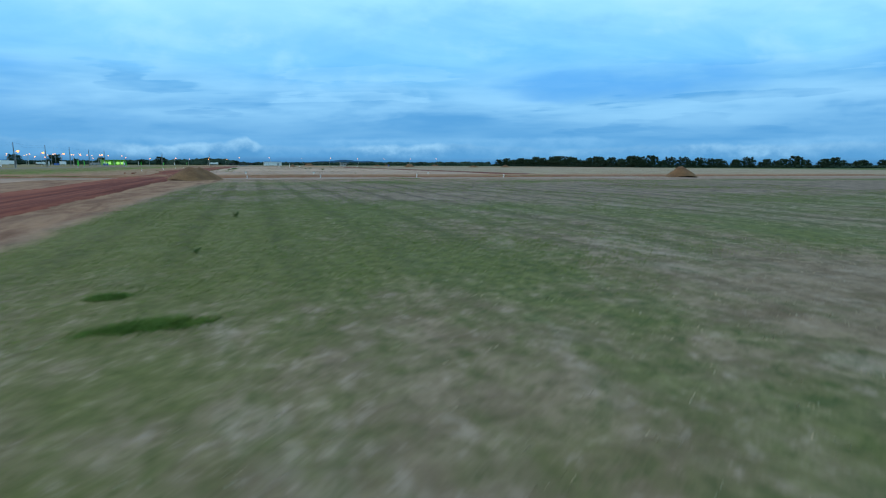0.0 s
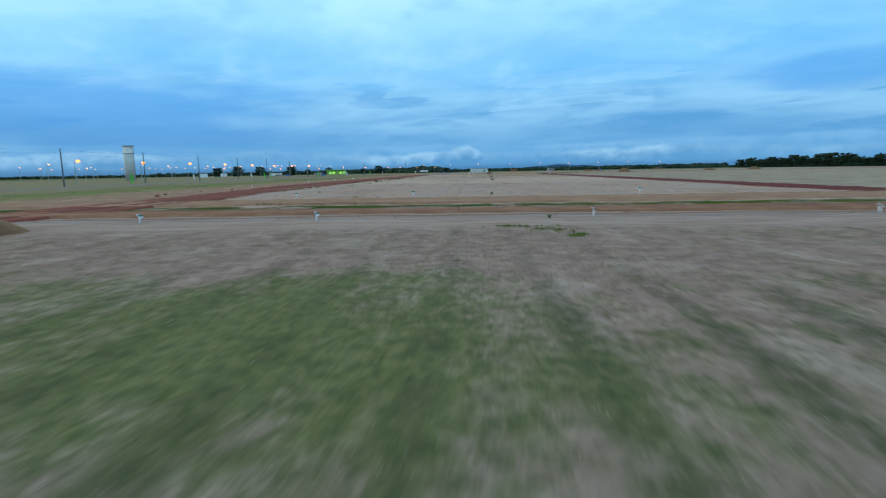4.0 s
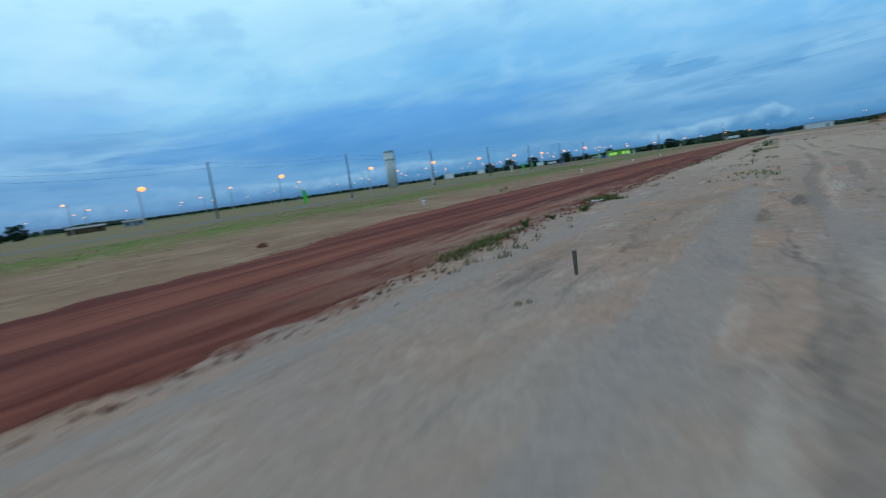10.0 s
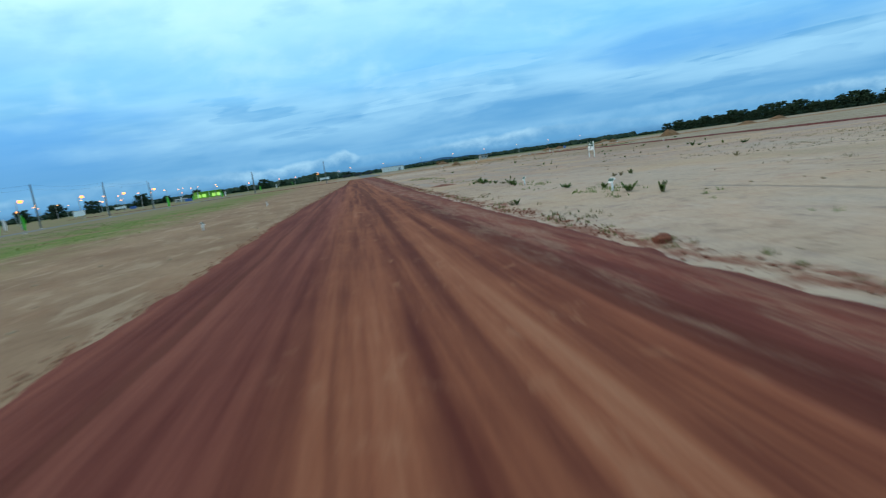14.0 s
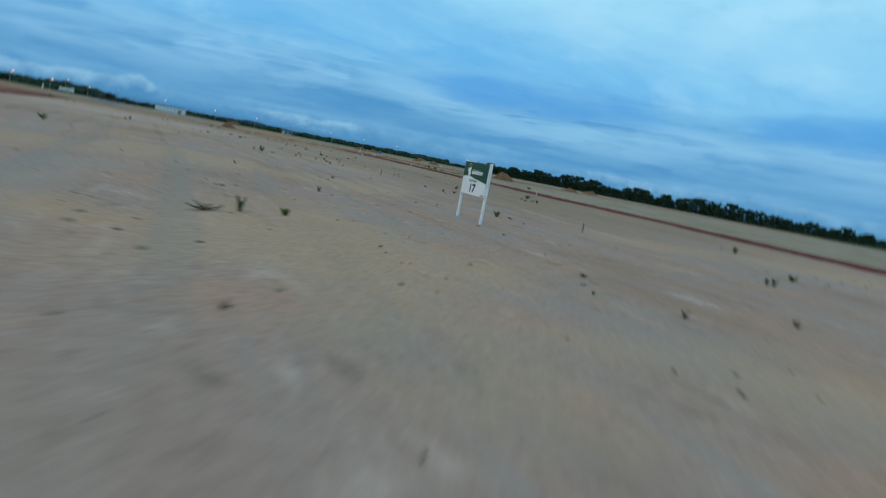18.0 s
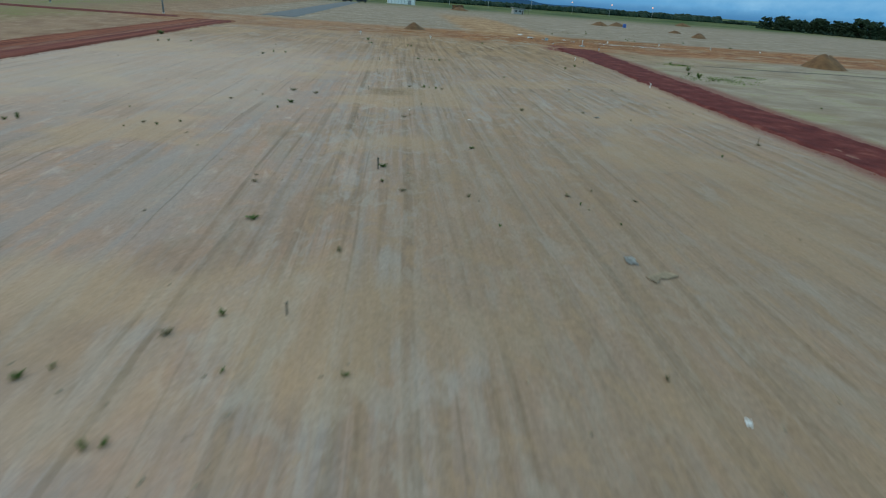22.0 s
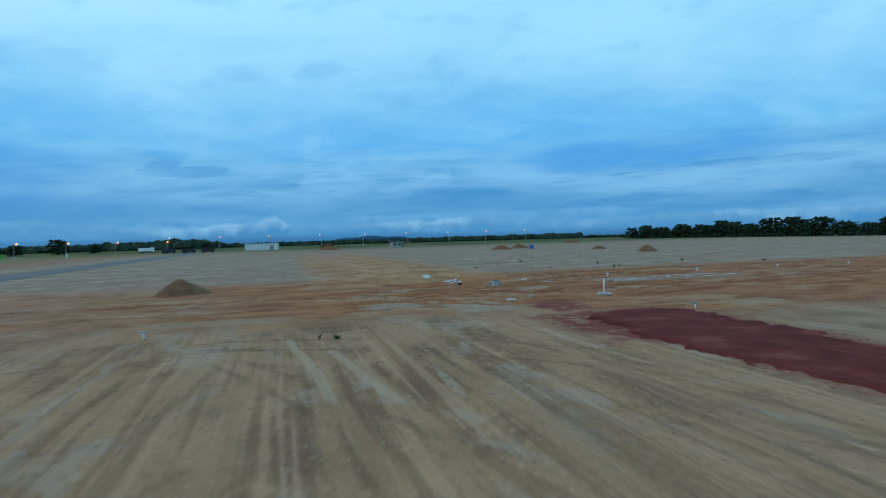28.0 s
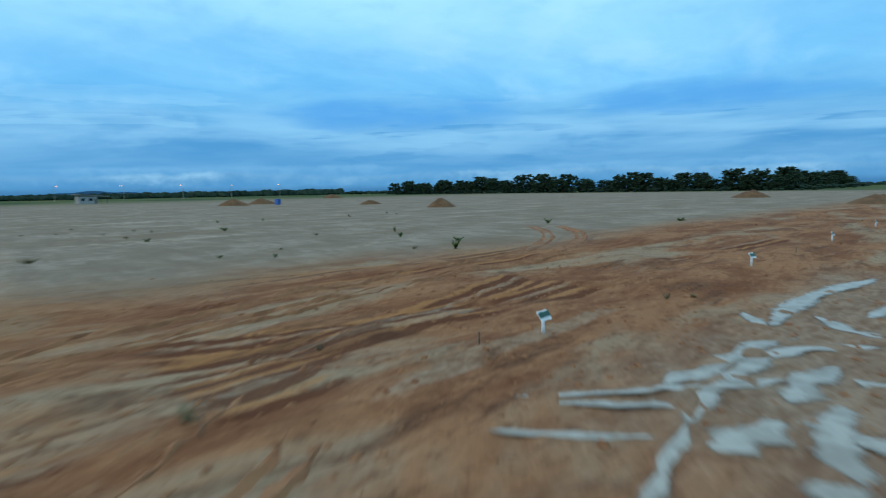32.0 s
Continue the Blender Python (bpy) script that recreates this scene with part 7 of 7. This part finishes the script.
# ---- trees, scrub, hill ----
def tree(seed, height, label):
    r_ = random.Random(seed)
    t = thing("tree", Matrix(), label, "tree", "trees of the shelter belt")
    bm = bmesh.new()
    tube(bm, (0, 0, -0.3), (0.15, 0.1, height * 0.42), 0.34, 0.22, 8)
    for k in range(6):
        a = 6.283 * k / 6 + r_.uniform(-0.4, 0.4)
        l = height * r_.uniform(0.22, 0.36)
        z0 = height * r_.uniform(0.22, 0.42)
        tube(bm, (0.1, 0.08, z0), (math.cos(a) * l, math.sin(a) * l, z0 + l * 0.9), 0.13, 0.04, 6)
    part("trunk", bm, BARK, t)
    bm = bmesh.new()
    for _ in range(260):
        a, q, z = r_.uniform(0, 6.283), r_.random() ** 0.6, r_.random()
        w = height * 0.50 * (0.62 + 0.62 * math.sin(math.pi * min(0.96, 0.14 + 0.80 * z))) * q
        c = (math.cos(a) * w, math.sin(a) * w, height * (0.06 + 0.84 * z + 0.07 * r_.uniform(-1, 1)))
        blob(bm, c, height * r_.uniform(0.035, 0.09), r_.uniform(0.55, 0.9), 1, 0.5, r_)
    part("crown", bm, LEAF, t)
    return t


TREES = [tree(k, h, "dark broad-leaved tree in a shelter belt") for k, h in enumerate((10.8, 12.0, 9.6, 11.4))]
used = [False] * 4
r_ = random.Random(21)


def plant(x, y, s):
    k = r_.randrange(4)
    m = put(x, y, r_.uniform(0, 360), s)
    if used[k]:
        copy_thing(TREES[k], m)
    else:
        TREES[k].matrix_basis, used[k] = m, True


for k in range(38):
    f = k / 37
    plant(390 + 15 * f + r_.uniform(-5, 5), 800 - 330 * f + r_.uniform(-3, 3), r_.uniform(0.82, 1.15))
for k in range(36):
    f = k / 35
    plant(415 + 520 * f + r_.uniform(-4, 4), 468 + 70 * f + r_.uniform(-6, 6), r_.uniform(0.8, 1.2))
for k in range(22):
    f = k / 21
    plant(405 + 20 * f + r_.uniform(0, 14), 790 - 310 * f + r_.uniform(-3, 3), r_.uniform(0.8, 1.05))
for x, y, s in ((-264, 154, 0.42), (-262, 160, 0.55), (-266, 165, 0.61), (-259, 170, 0.62), (-264, 175, 0.57), (-257, 180, 0.46), (-255, 190, 0.55), (-267, 138, 0.30), (-270, 143, 0.34), (-275, 160, 0.53), (-256, 185, 0.34),
                (-110, 760, 0.8), (-92, 775, 0.75), (-128, 742, 0.9), (-20, 800, 0.7), (-210, 600, 0.75), (-230, 590, 0.8), (-245, 575, 0.7), (-190, 640, 0.8), (-175, 655, 0.7), (-160, 690, 0.9)):
    plant(x, y, s)


def scrub_belt(name, pts, n, lo, hi, seed, mat):
    """A far belt of low woods along a line, as one mesh."""
    r2 = np.random.RandomState(seed)
    pts = np.array(pts, float)
    f = r2.rand(n) * (len(pts) - 1)
    i = np.minimum(f.astype(int), len(pts) - 2)
    p = pts[i] + (pts[i + 1] - pts[i]) * (f - i)[:, None] + r2.normal(0, 9, (n, 2))
    spots_ = np.concatenate([p, 0 * p[:, :1] + r2.rand(n, 1) * 2.5], 1)
    ob = clods(name, "dark green line of far woods", spots_, mat, lo, hi, seed, "woods")
    return ob


scrub_belt("far_woods", ((-900, 500), (-640, 820), (-300, 960), (100, 1060), (480, 1080)), 2600, 3.0, 9.5, 71, SCRUB)
scrub_belt("western_woods", ((-520, -150), (-560, 150), (-640, 420), (-900, 500)), 900, 2.5, 8.0, 72, SCRUB)
scrub_belt("eastern_woods", ((480, 1080), (950, 900), (1500, 500), (1500, -300)), 1300, 4.0, 12.0, 73, SCRUB)
scrub_belt("southern_woods", ((1500, -300), (700, -800), (0, -900), (-520, -700), (-520, -150)), 1000, 4.0, 12.0, 74, SCRUB)

scrub_belt("belt_undergrowth", ((390, 800), (405, 470), (670, 504), (935, 538)), 1500, 1.2, 3.6, 75, SCRUB)

scrub_belt("north_western_woods", ((-440, 800), (-300, 900), (-180, 930), (-40, 950)), 700, 5.0, 13.0, 76, SCRUB)

bm = bmesh.new()
cols = []
for k in range(61):
    a = radians(-4 + 30 * k / 60)
    d = 4300
    h = 38 * math.exp(-((math.degrees(a) - 9.1) / 1.5) ** 2) + 26 * math.exp(-((math.degrees(a) - 11.8) / 1.6) ** 2) + 26 * math.exp(-((math.degrees(a) - 6.6) / 1.2) ** 2)
    h += 14 * math.exp(-((math.degrees(a) - 17) / 4.0) ** 2) + 7 * noise.noise((k * 0.45, 1.0, 0.0)) * (1 if h > 8 else 0.2)
    cols.append([bm.verts.new((d_ * math.sin(a), d_ * math.cos(a), z)) for d_, z in ((d, -20), (d + 120, max(h, 0) * 0.7), (d + 320, max(h, 0)), (d + 600, -20))])
for a, b in zip(cols, cols[1:]):
    for j in range(3):
        bm.faces.new((a[j], b[j], b[j + 1], a[j + 1]))
tagged(soften(part("distant_hill", bm, HAZED_HILL)), "low hill on the horizon with haze painted in blue", "hill", kind="structure")


# ---- low houses and a transformer pole beyond the western street ----
def low_house(x, y, turn, long, wall, label):
    t = thing("low_house", put(x, y, turn, 0.62), label, "house", "houses beyond the street")
    part("wall", box(bmesh.new(), (0, 0, 1.4), (long, 6.0, 2.8), bevel=0.03), wall, t)
    for e in (-1, 1):
        part("roof", box(bmesh.new(), (0, e * 1.7, 3.05), (long + 0.8, 3.7, 0.14), Matrix.Rotation(radians(-14 * e), 3, "X"), 0.02), ROOF, t, "sloping grey roof")
    part("door", box(bmesh.new(), (long * 0.1, -3.02, 1.05), (0.9, 0.08, 2.1), bevel=0.01), WOOD, t)
    for e in (-0.3, 0.33):
        w = part("window", box(bmesh.new(), (long * e, -3.02, 1.5), (1.3, 0.08, 1.1), bevel=0.01), GLASS, t)
        part("sill", box(bmesh.new(), (long * e, -3.08, 0.92), (1.5, 0.16, 0.06), bevel=0.01), CONCRETE, w)


low_house(-174.5, 116, 96, 12, DAMP_CONCRETE, "low grey house with a sloping roof")
low_house(-177, 131, 82, 9, DAMP_CONCRETE, "low grey house with a sloping roof")
low_house(-184, 183, 68, 16, HEAP, "low reddish house with a sloping roof")
low_house(-197, 204, 64, 10, DAMP_CONCRETE, "low grey house with a sloping roof")
low_house(-137, 563, 32, 12, CONCRETE, "low pale house with a sloping roof")
trafo = thing("transformer_pole", put(-143.3, 120.3, 20), "concrete pole with crossarms and a grey transformer", "pole")
part("shaft", tube(bmesh.new(), (0, 0, -0.3), (0, 0, 8.4), 0.2, 0.13, 10), GREY_POLE, trafo)
for z in (7.6, 8.2):
    part("crossarm", box(bmesh.new(), (0, 0, z), (2.2, 0.1, 0.12), bevel=0.01), GREY_POLE, trafo)
for k in range(3):
    part("insulator", tube(bmesh.new(), (-0.9 + 0.9 * k, 0, 8.26), (-0.9 + 0.9 * k, 0, 8.48), 0.06, 0.04, 8), CONCRETE, trafo)
part("transformer", tube(bmesh.new(), (0.45, 0, 5.9), (0.45, 0, 6.9), 0.32, 0.32, 14), STEEL, trafo, "grey round tank")
